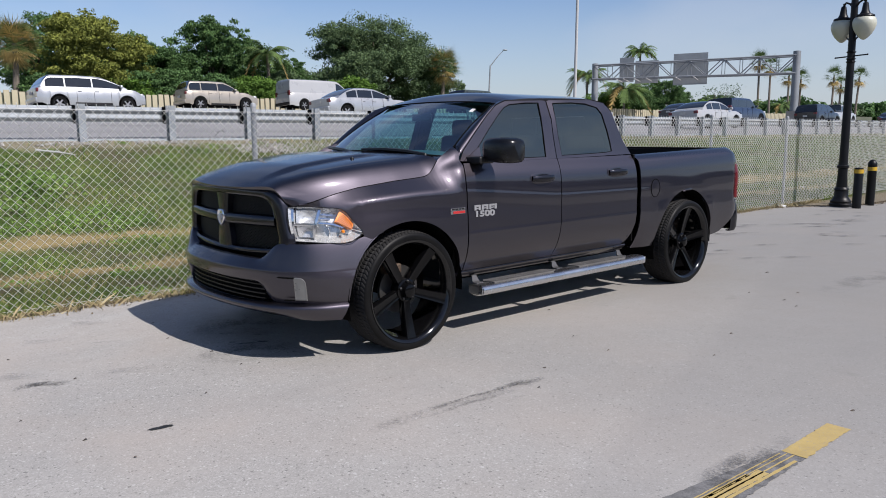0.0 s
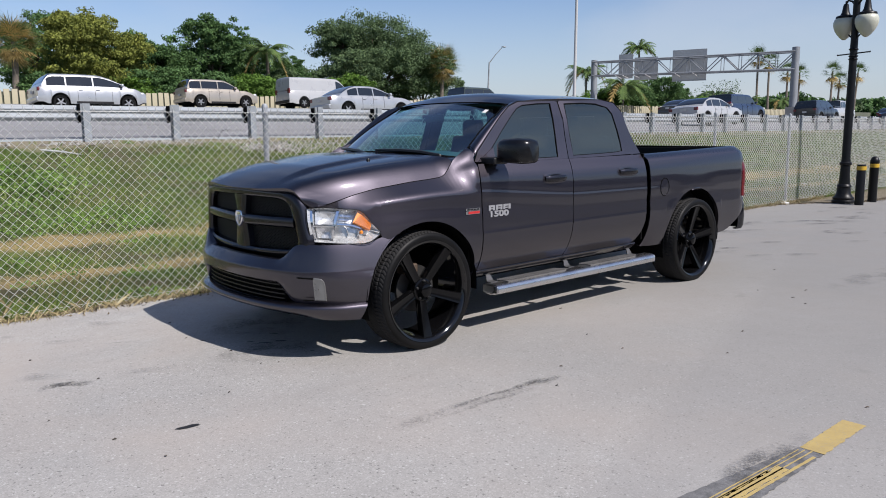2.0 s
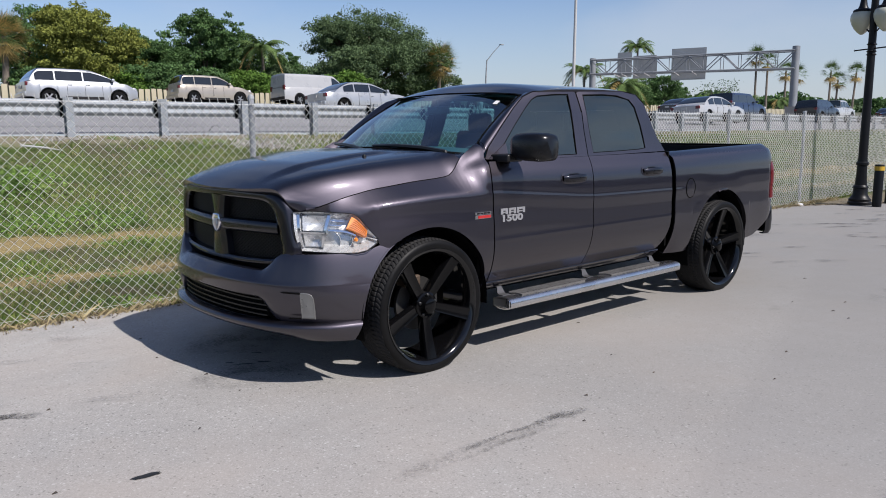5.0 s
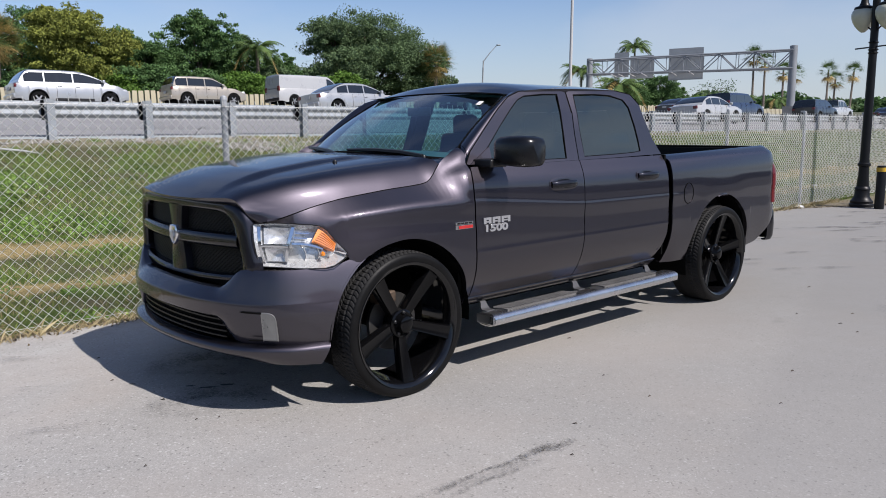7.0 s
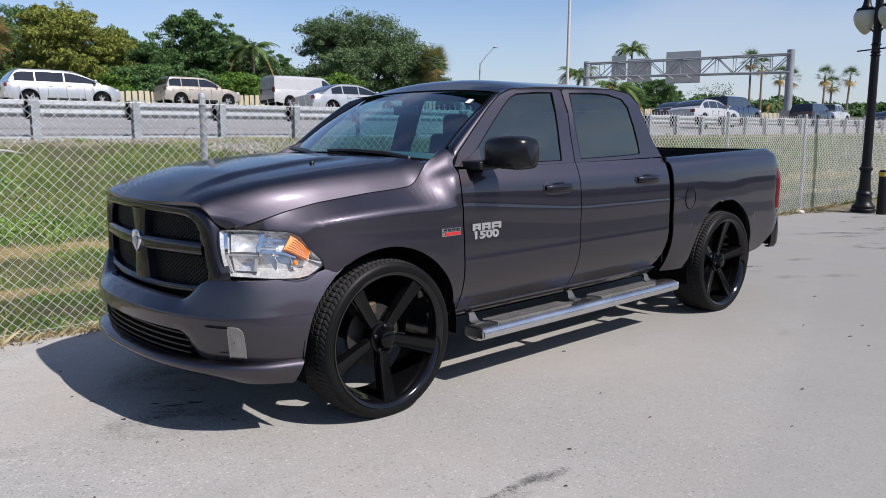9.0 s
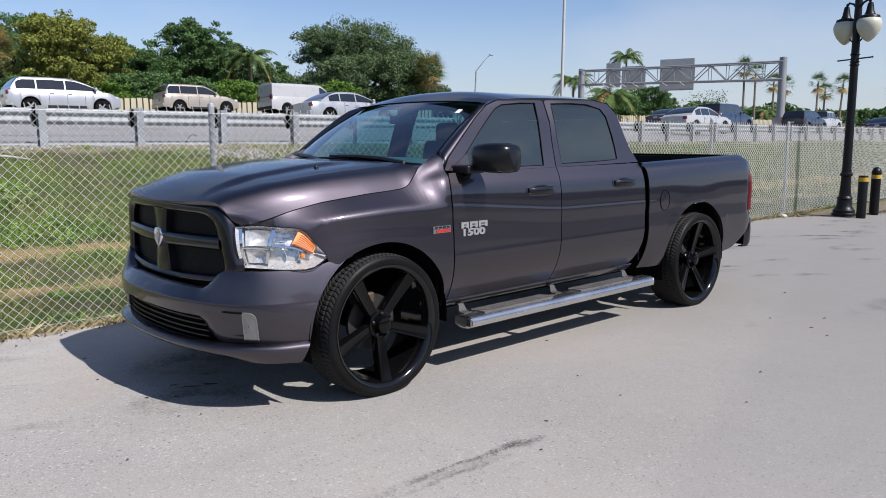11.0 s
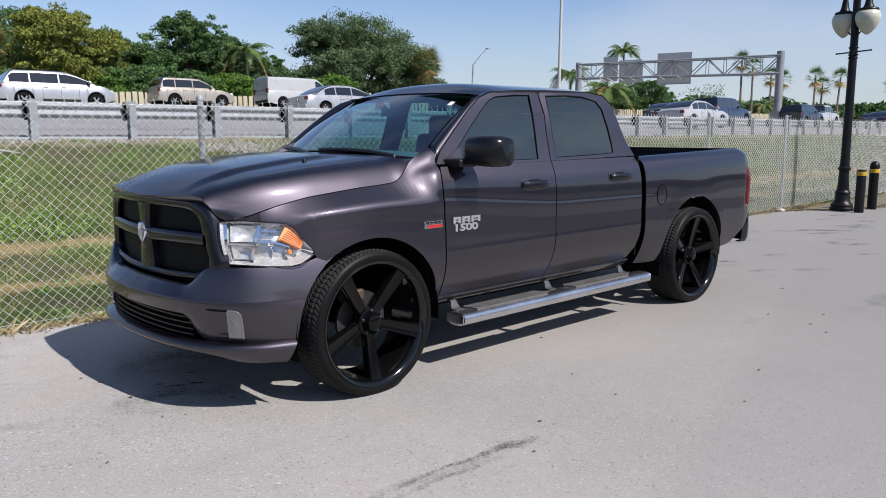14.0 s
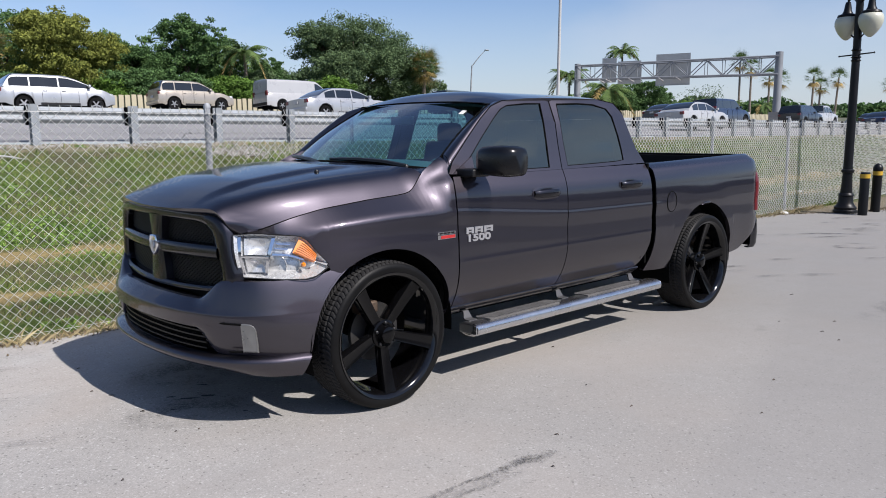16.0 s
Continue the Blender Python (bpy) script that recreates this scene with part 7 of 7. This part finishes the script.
vehicle("car_sedan", "silver sedan far along the highway", "silver", -80.0, -17.0, **SEDAN)
vehicle("suv", "white sport utility car far along the highway", "white", -92.0, -21.0, **SUV)
vehicle("car_sedan", "black sedan far along the highway", "black", -98.0, -28.0, **SEDAN)
vehicle("suv", "grey sport utility car far along the highway", "grey", -110.0, -17.5, **SUV)

# ---- marks and litter on the pavement ----
TAR = surface("dark_tar", (0.0144, 0.0144, 0.0144), 0.6, 0.0, 0.4, 20, 120, 0.3)


def yellow_paint():
    m, nt, b = nodes_of("worn_yellow_paint")
    wear, fine = noise_node(nt, 7.0, 6.0, 0.7), noise_node(nt, 90.0, 3.0, 0.6)
    c = ramp(nt, wear, [(0.25, (0.317, 0.234, 0.0936)), (0.6, (0.396, 0.295, 0.108)), (0.8, (0.353, 0.288, 0.158))])
    c = blend(nt, span(nt, fine, 0.58, 0.7, 0.0, 0.6), c, (0.245, 0.223, 0.187))
    nt.links.new(c, b.inputs["Base Color"])
    b.inputs["Roughness"].default_value = 0.7
    relief(nt, b, fine, 0.4, 0.003)
    return m


YELLOW = yellow_paint()


def blot(name, label, x, y, lx, ly, turn, mat, z=0.004, seed=0, ragged=0.25, n=40):
    """A thin stain with a ragged outline."""
    rng = random.Random(seed)
    bm = bmesh.new()
    ring = []
    for k in range(n):
        a = 2 * math.pi * k / n
        r = 1 + ragged * noise.noise(Vector((math.cos(a) * 1.8 + seed * 3.1, math.sin(a) * 1.8, seed))) + 0.5 * ragged * noise.noise(Vector((math.cos(a) * 6 + seed, math.sin(a) * 6, 1)))
        ring.append((r * math.cos(a) * lx / 2, r * math.sin(a) * ly / 2))
    c, s_ = math.cos(radians(turn)), math.sin(radians(turn))
    bm.faces.new([bm.verts.new((x + c * u - s_ * v, y + s_ * u + c * v, z)) for u, v in ring])
    ob = solo(name, bm, mat, label, "stain", "pavement stains", "structure")
    return ob


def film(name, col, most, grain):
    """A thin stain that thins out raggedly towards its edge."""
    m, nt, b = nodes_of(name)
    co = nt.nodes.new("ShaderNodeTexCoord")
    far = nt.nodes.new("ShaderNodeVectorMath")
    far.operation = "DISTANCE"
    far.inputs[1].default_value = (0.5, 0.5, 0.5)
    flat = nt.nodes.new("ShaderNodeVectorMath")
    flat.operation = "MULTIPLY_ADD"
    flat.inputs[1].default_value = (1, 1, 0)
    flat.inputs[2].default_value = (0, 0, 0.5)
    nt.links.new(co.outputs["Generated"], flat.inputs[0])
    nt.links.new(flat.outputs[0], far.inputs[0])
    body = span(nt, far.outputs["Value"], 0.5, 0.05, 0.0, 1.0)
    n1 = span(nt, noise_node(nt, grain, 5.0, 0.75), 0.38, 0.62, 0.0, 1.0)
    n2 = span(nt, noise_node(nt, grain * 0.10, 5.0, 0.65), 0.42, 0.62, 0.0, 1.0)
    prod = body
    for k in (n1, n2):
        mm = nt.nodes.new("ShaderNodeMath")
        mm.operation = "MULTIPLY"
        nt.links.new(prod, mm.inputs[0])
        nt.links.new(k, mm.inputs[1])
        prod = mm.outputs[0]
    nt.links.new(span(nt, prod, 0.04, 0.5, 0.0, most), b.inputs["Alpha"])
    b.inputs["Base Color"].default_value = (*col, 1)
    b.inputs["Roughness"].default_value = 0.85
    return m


FILM_GREY = film("rubber_film", (0.0792, 0.0778, 0.0756), 0.7, 60.0)
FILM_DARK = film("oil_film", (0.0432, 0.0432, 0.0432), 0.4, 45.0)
FILM_PALE = film("dust_film", (0.13, 0.126, 0.122), 0.3, 40.0)
film_level = [0.002]


def speckle_patch(name, label, x, y, lx, ly, turn, mat):
    bm = bmesh.new()
    film_level[0] += 0.0003
    c, s_ = math.cos(radians(turn)), math.sin(radians(turn))
    skin(bm, [[(c * u - s_ * v, s_ * u + c * v, 0) for u in (-lx / 2, lx / 2)] for v in (-ly / 2, ly / 2)])
    ob = solo(name, bm, mat, label, "stain", "pavement stains", "structure", at=(x, y, film_level[0]))
    return ob


blot("tar_blotch", "small dark tar blotch on the pavement", 1.89, 1.25, 0.125, 0.034, -3, TAR, 0.004, 1, 0.5)
speckle_patch("scuff", "dark grey oily scuff on the pavement", 2.17, 0.085, 0.36, 0.15, -22, FILM_GREY)
speckle_patch("scuff", "dark core of an oily scuff", 2.16, 0.09, 0.30, 0.13, -22, FILM_DARK)
speckle_patch("scuff", "dark rubbed tyre scuff on the pavement", 0.04, 2.035, 0.60, 0.12, -2, FILM_GREY)
speckle_patch("scuff", "long faint tyre scuff on the pavement", 0.60, 2.02, 1.80, 0.13, -1, FILM_PALE)
speckle_patch("scuff", "dark core of a tyre scuff", -0.01, 2.03, 0.38, 0.09, -2, FILM_DARK)
speckle_patch("scuff", "dark line of a tyre scuff", 0.42, 2.075, 0.95, 0.045, -3, FILM_DARK)
speckle_patch("scuff", "dark line of a tyre scuff", 0.36, 2.00, 0.9, 0.04, -2, FILM_GREY)
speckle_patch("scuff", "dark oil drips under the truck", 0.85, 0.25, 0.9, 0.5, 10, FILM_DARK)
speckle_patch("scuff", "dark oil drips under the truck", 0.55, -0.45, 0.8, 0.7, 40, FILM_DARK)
speckle_patch("scuff", "dark worn streak across the pavement", -5.0, 2.2, 2.2, 0.35, -5, FILM_PALE)
streaks = random.Random(12)
for n in range(44):
    x, y = streaks.uniform(-12.0, -5.2), streaks.uniform(-0.9, 1.3)
    speckle_patch("scuff", "thin dark worn streak across the pavement", x, y, streaks.uniform(0.25, 0.9), streaks.uniform(0.05, 0.14), -41 + streaks.uniform(-14, 14), FILM_GREY if n % 3 else FILM_DARK)
for n in range(6):
    x, y = streaks.uniform(1.2, 2.9), streaks.uniform(-1.7, 0.3)
    speckle_patch("scuff", "faint grey scuff on the pavement", x, y, streaks.uniform(0.2, 0.7), streaks.uniform(0.05, 0.16), -41 + streaks.uniform(-25, 25), FILM_PALE)
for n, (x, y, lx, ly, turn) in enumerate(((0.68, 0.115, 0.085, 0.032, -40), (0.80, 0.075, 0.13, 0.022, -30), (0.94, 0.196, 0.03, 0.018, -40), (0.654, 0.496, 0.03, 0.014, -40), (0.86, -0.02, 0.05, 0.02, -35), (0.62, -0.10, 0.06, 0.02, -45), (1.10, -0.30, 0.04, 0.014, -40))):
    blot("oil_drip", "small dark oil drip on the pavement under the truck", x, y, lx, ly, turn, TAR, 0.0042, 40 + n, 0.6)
BITS = ((1.069, 0.518), (0.965, 0.57), (1.075, 0.095), (1.49, 0.903), (1.163, -0.456), (1.064, -1.0), (2.412, 0.656), (2.239, 1.153), (2.131, 1.533), (2.773, 0.718), (1.975, 0.091), (2.183, -0.648), (-2.014, 2.314), (-1.39, 2.52), (-0.975, 3.557), (-3.53, 1.695), (-3.86, 2.005), (-4.685, 1.318), (-0.973, 1.957), (-0.337, 1.923), (-1.612, 0.875), (-0.02, 2.152), (-3.454, 2.061), (-3.284, 2.244), (-1.087, 1.559), (0.979, -1.79))
DRY_LEAF = surface("dry_leaf", (0.085, 0.066, 0.050), 0.8, 0.0, 0.4, 30, 200, 0.2, random=0.5)
for n, (x, y) in enumerate(BITS):
    rng = random.Random(200 + n)
    bm = bmesh.new()
    L_, W_ = rng.uniform(0.012, 0.030), rng.uniform(0.003, 0.0065)
    a = rng.uniform(-1.3, -0.2)
    rows_q = []
    for k in range(6):
        f = k / 5
        wdt = W_ * math.sin(math.pi * (0.06 + 0.88 * f))
        rows_q.append([(L_ * (f - 0.5) * math.cos(a) - v * wdt * math.sin(a), L_ * (f - 0.5) * math.sin(a) + v * wdt * math.cos(a), 0.003 + 0.003 * abs(v) + 0.003 * math.sin(5 * f)) for v in (-1, 0, 1)])
    skin(bm, rows_q)
    ob = solo("fallen_leaf", bm, DRY_LEAF, "small curled dark dead leaf on the pavement", "leaf", "dead leaves on the pavement", at=(x, y, 0))
    shell(ob, 0.002, 1.0)

# yellow bay line: clean end, then a tarred patch with thin painted streaks
bm = bmesh.new()
n = 30
edge = lambda k, side: (-0.165 - 0.52 * k / n, (3.540 if side else 3.655) + 0.006 * noise.noise(Vector((k * 0.7, 9 * side, 0))) - (0.0 if side else 0.012 * noise.noise(Vector((k * 0.35, 4, 0)))), 0.004)
skin(bm, [[edge(k, 1) for k in range(n + 1)], [edge(k, 0) for k in range(n + 1)]])
solo("yellow_line", bm, YELLOW, "worn yellow painted bay line on the pavement", "road marking", kind="structure")
bm = bmesh.new()
skin(bm, [[(-0.168 + 0.03 * k + (0.01 if k % 2 else 0), 3.532 - 0.004 * k + 0.01 * noise.noise(Vector((k * 0.8, 0, 5))), 0.003) for k in range(40)], [(-0.160 + 0.03 * k, 3.652 + 0.012 * noise.noise(Vector((k * 0.8, 3, 5))), 0.003) for k in range(40)]])
solo("tar_patch", bm, surface("grey_tar", (0.137, 0.135, 0.135), 0.8, 0.0, 0.5, 12, 110, 0.4), "dark tarred patch over the yellow line", "road marking", kind="structure")
for n, (y, wd, x0) in enumerate(((3.548, 0.007, -0.13), (3.572, 0.006, -0.15), (3.602, 0.008, -0.155), (3.636, 0.016, -0.10), (3.590, 0.050, 0.12), (3.556, 0.022, 0.2))):
    bm = bmesh.new()
    m = 44
    skin(bm, [[(x0 + 0.025 * k, y - 0.003 * k * 0.4 + sg * wd * (0.5 + 0.3 * noise.noise(Vector((k * 0.9, n * 5, sg)))), 0.0055) for k in range(m)] for sg in (-1, 1)])
    solo("yellow_streak", bm, YELLOW, "thin worn yellow streak over the tar", "road marking", "yellow streaks", "structure")
speckle_patch("scuff", "dark grit along the yellow line", 0.10, 3.50, 1.0, 0.16, -3, FILM_GREY)

# ---- grass and weeds ----
def blade_material(name, a, b_, c_, patchy=False):
    m, nt, b = nodes_of(name)
    g = nt.nodes.new("ShaderNodeNewGeometry")
    c = ramp(nt, g.outputs["Random Per Island"], [(0.0, a), (0.5, b_), (1.0, c_)])
    if patchy:
        # tufts of darker, lusher and of drier growth
        c = blend(nt, span(nt, noise_node(nt, 1.5, 4.0, 0.6), 0.46, 0.58, 0.0, 0.75), c, tuple(v * k for v, k in zip(b_, (0.40, 0.46, 0.5))))
        c = blend(nt, span(nt, noise_node(nt, 0.9, 5.0, 0.65), 0.52, 0.64, 0.0, 0.6), c, (0.145, 0.142, 0.06))
    nt.links.new(c, b.inputs["Base Color"])
    b.inputs["Roughness"].default_value = 0.6
    b.inputs["Specular IOR Level"].default_value = 0.25
    return m


GREEN_BLADE = blade_material("green_blades", (0.0415, 0.0778, 0.0143), (0.125, 0.194, 0.036), (0.25, 0.29, 0.078), True)
STRAW = blade_material("straw_blades", (0.19, 0.146, 0.0713), (0.329, 0.268, 0.143), (0.467, 0.397, 0.238))


def blades(name, label, mat, spots, parent=None):
    rng = random.Random(len(name) * 7)
    verts, faces = [], []
    for x, y, h, lean in spots:
        z = lay(y) - 0.02
        a, w = rng.uniform(0, 6.283), (0.0022 + 0.03 * max(0.0, -y - 3.0) / 9.0 * h + 0.016 * h if h < 0.12 else 0.003)
        d = rng.uniform(0.1, lean) * h
        b = rng.uniform(0, 6.283)
        verts_n = len(verts)
        dx, dy = math.cos(a) * w, math.sin(a) * w
        ex, ey = math.cos(b) * d, math.sin(b) * d
        verts += [(x - dx, y - dy, z), (x + dx, y + dy, z), (x + 0.5 * ex + dx * 0.7, y + 0.5 * ey + dy * 0.7, z + 0.65 * h), (x + ex, y + ey, z + h)]
        faces += [(verts_n, verts_n + 1, verts_n + 2), (verts_n, verts_n + 2, verts_n + 3)]
    me = bpy.data.meshes.new(name)
    me.from_pydata(verts, [], faces)
    me.materials.append(mat)
    return tagged(new(name, me), label, "grass", kind="stuff")


rng = random.Random(5)
green, straw = [], []
for _ in range(150000):
    y = -2.0 - 9.6 * rng.random() ** 1.5
    x = rng.uniform(-16, 4.5) if y > -6 else rng.uniform(-22, 4.5)
    clump = noise.noise(Vector((x * 1.1, y * 1.1, 3))) + 0.5 * noise.noise(Vector((x * 0.35, y * 0.5, 8)))
    dry = min(abs(y - BANDS[0] + 0.15 * clump) / 0.28, abs(y - BANDS[1] + 0.2 * clump) / 0.42) < 1
    if dry:
        if rng.random() < 0.7:
            straw.append((x, y, rng.uniform(0.025, 0.06), 1.6))
    elif y < -11.0 and rng.random() < 0.8:
        continue
    elif clump > -0.12 or rng.random() < 0.22:
        green.append((x, y, rng.uniform(0.03, 0.085) * (1.25 + clump), 1.0))
        if rng.random() < 0.22:
            straw.append((x, y, rng.uniform(0.04, 0.09), 1.0))
for _ in range(7000):
    x = rng.uniform(-14, 4.5)
    y = -1.97 + rng.gauss(0, 0.07)
    straw.append((x, y, rng.uniform(0.02, 0.10) * (1.6 if rng.random() < 0.06 else 1), 1.8))
for _ in range(16):
    x, y = rng.uniform(1.9, 4.2), -2.0 + rng.gauss(-0.12, 0.10)
    for _ in range(7):
        straw.append((x + rng.gauss(0, 0.05), y + rng.gauss(0, 0.03), rng.uniform(0.10, 0.26), 0.9))
for _ in range(80000):
    y = -2.1 - 9.6 * rng.random()
    x = -6.0 - 40.0 * rng.random() ** 1.4
    clump = noise.noise(Vector((x * 0.8, y * 0.9, 3))) + 0.5 * noise.noise(Vector((x * 0.25, y * 0.5, 8)))
    if clump > -0.1 or rng.random() < 0.4:
        (straw if rng.random() < 0.16 - 0.2 * clump else green).append((x, y, rng.uniform(0.05, 0.115), 1.0))
for _ in range(60000):
    y = -4.2 - 6.8 * rng.random()
    x = rng.uniform(-9, 4.5)
    clump = noise.noise(Vector((x * 1.6, y * 1.6, 5))) + 0.6 * noise.noise(Vector((x * 0.5, y * 0.6, 2)))
    if clump > 0.02:
        green.append((x, y, rng.uniform(0.03, 0.075), 1.3))
blades("green_grass", "short green grass blades on the bank", GREEN_BLADE, green)
blades("straw_grass", "dry straw-coloured grass along the fence", STRAW, straw)

# broad-leaved weeds in clumps
WEED = blade_material("weed_leaves", (0.0734, 0.134, 0.0238), (0.15, 0.26, 0.046), (0.25, 0.37, 0.085), True)
verts, faces = [], []
rng = random.Random(31)
for _ in range(620):
    y = -2.15 - 9.3 * rng.random() ** 1.25
    x = rng.uniform(-15, 4.5)
    if noise.noise(Vector((x * 0.5, y * 0.8, 21))) < -0.05:
        continue
    r = rng.uniform(0.10, 0.34)
    for _ in range(int(40 + 150 * r)):
        a, d = rng.uniform(0, 6.283), r * rng.random() ** 0.6
        c = Vector((x + d * math.cos(a), y + d * math.sin(a) * 0.8, 0))
        c.z = lay(c.y) + rng.uniform(0.01, 0.02 + 0.22 * (r - d * 0.8))
        leaf_quad(verts, faces, c, 0.019, rng)
# leafy mounds on the bank and a lush strip of low weeds between the mown bands
for _ in range(34):
    x, y = rng.uniform(-0.35, 2.9), rng.uniform(-9.4, -7.1)
    r, h = rng.uniform(0.22, 0.45), rng.uniform(0.16, 0.34)
    for _ in range(int(900 * r)):
        d = Vector((rng.gauss(0, 1), rng.gauss(0, 1), abs(rng.gauss(0, 1)))).normalized()
        k = rng.uniform(0.75, 1.05)
        c = Vector((x + d.x * r * k, y + d.y * r * k, 0))
        c.z = lay(c.y) + d.z * h * k
        leaf_quad(verts, faces, c, 0.026, rng, d * 1.2)
for _ in range(420):
    x, y = rng.uniform(-6.5, 3.5), rng.gauss(-6.25, 0.33)
    if noise.noise(Vector((x * 0.9, y * 0.9, 4))) < -0.12:
        continue
    r = rng.uniform(0.06, 0.16)
    for _ in range(26):
        a, d = rng.uniform(0, 6.283), r * rng.random() ** 0.6
        c = Vector((x + d * math.cos(a), y + d * math.sin(a), 0))
        c.z = lay(c.y) + rng.uniform(0.02, 0.10)
        leaf_quad(verts, faces, c, 0.021, rng)
me = bpy.data.meshes.new("weeds")
me.from_pydata([tuple(v) for v in verts], [], faces)
me.materials.append(WEED)
tagged(new("weeds", me), "low broad-leaved green weeds in clumps on the bank", "weeds", kind="stuff")
# bare earth and dead leaves along the foot of the fence
verts, faces = [], []
for _ in range(5200):
    x = rng.uniform(-15.5, 4.5)
    y = -1.93 + 1.1 * ease((-x - 11.4) / 2.6) + abs(rng.gauss(0, 0.11)) - 0.10
    leaf_quad(verts, faces, Vector((x, y, 0.008 + rng.random() * 0.008)), 0.014, rng)
me = bpy.data.meshes.new("leaf_litter")
me.from_pydata([(v.x, v.y, max(0.002, v.z)) for v in verts], [], faces)
me.materials.append(blade_material("leaf_litter", (0.0432, 0.0324, 0.0216), (0.137, 0.104, 0.0648), (0.259, 0.216, 0.151)))
tagged(new("leaf_litter", me), "small dead leaves and chaff along the fence", "leaf litter", kind="stuff")

# rubble and gravel along the top of the bank, below the guard rail
verts, faces = [], []
rng = random.Random(47)
for k in range(2600):
    heap = k < 900
    x = rng.gauss(-6.0, 0.75) if heap else rng.uniform(-24, 4)
    y = rng.gauss(-10.75, 0.26) if heap else -11.25 - abs(rng.gauss(0, 0.28)) - 0.02
    if not heap and noise.noise(Vector((x * 0.7, y, 6))) < -0.05:
        continue
    s = rng.uniform(0.012, 0.035) * (1.5 if rng.random() < 0.12 else 1.0)
    c = Vector((x, max(y, -12.1), lay(max(y, -12.1)) + 0.012))
    b = len(verts)
    turn = rng.uniform(0, 6.283)
    ring = [(math.cos(turn + q * 1.2566) * s * rng.uniform(0.8, 1.4), math.sin(turn + q * 1.2566) * s * rng.uniform(0.7, 1.1)) for q in range(5)]
    verts += [(c.x + u, c.y + v, c.z - 0.012) for u, v in ring] + [(c.x + u * 0.65, c.y + v * 0.65, c.z + s * rng.uniform(0.5, 0.8)) for u, v in ring]
    faces += [(b + q, b + (q + 1) % 5, b + 5 + (q + 1) % 5, b + 5 + q) for q in range(5)] + [(b + 5, b + 6, b + 7, b + 8, b + 9)]
me = bpy.data.meshes.new("rubble")
me.from_pydata(verts, [], faces)
me.materials.append(blade_material("rubble_stone", (0.14, 0.125, 0.10), (0.24, 0.225, 0.20), (0.36, 0.345, 0.32)))
tagged(new("rubble", me), "pale broken stones along the top of the bank", "rubble", kind="stuff")

# a loose loop of wire hanging at the rail, and litter behind the fence
bm = bmesh.new()
tube(bm, [(-4.62, -11.78, lay(-11.78)), (-4.66, -11.78, 1.47), (-4.74, -11.78, 1.57), (-4.84, -11.79, 1.60), (-4.90, -11.80, 1.57)], 0.006, 5)
solo("loose_wire", bm, SATIN_BLACK, "thin dark bent wire sticking up by the guard rail", "wire")
bm = bmesh.new()
tube(bm, [(-0.62, -10.85, lay(-10.85) + 0.03), (-0.95, -10.64, lay(-10.64) + 0.035), (-1.23, -10.46, lay(-10.46) + 0.02)], [0.020, 0.018, 0.010], 6)
solo("plastic_strip", bm, LITTER, "white plastic strip lying on the bank", "litter")
for n, (x, y, r) in enumerate(((-0.15, -8.4, 0.06), (-10.6, -2.6, 0.09), (-17.0, -3.6, 0.07), (-3.4, -8.9, 0.05), (-9.9, -2.25, 0.06), (-12.15, -1.92, 0.09))):
    bm = bmesh.new()
    bmesh.ops.create_icosphere(bm, subdivisions=2, radius=r)
    for v in bm.verts:
        k = 1 + 0.5 * noise.noise(v.co * (2.2 / r) * 0.5 + Vector((n * 3, 0, 0)))
        v.co = Vector((v.co.x * k * 1.4, v.co.y * k, max(0, v.co.z * k * 0.6)))
    solo("litter", bm, LITTER, "crumpled pale plastic litter on the grass", "litter", "litter by the fence", at=(x, y, lay(y) - 0.005))
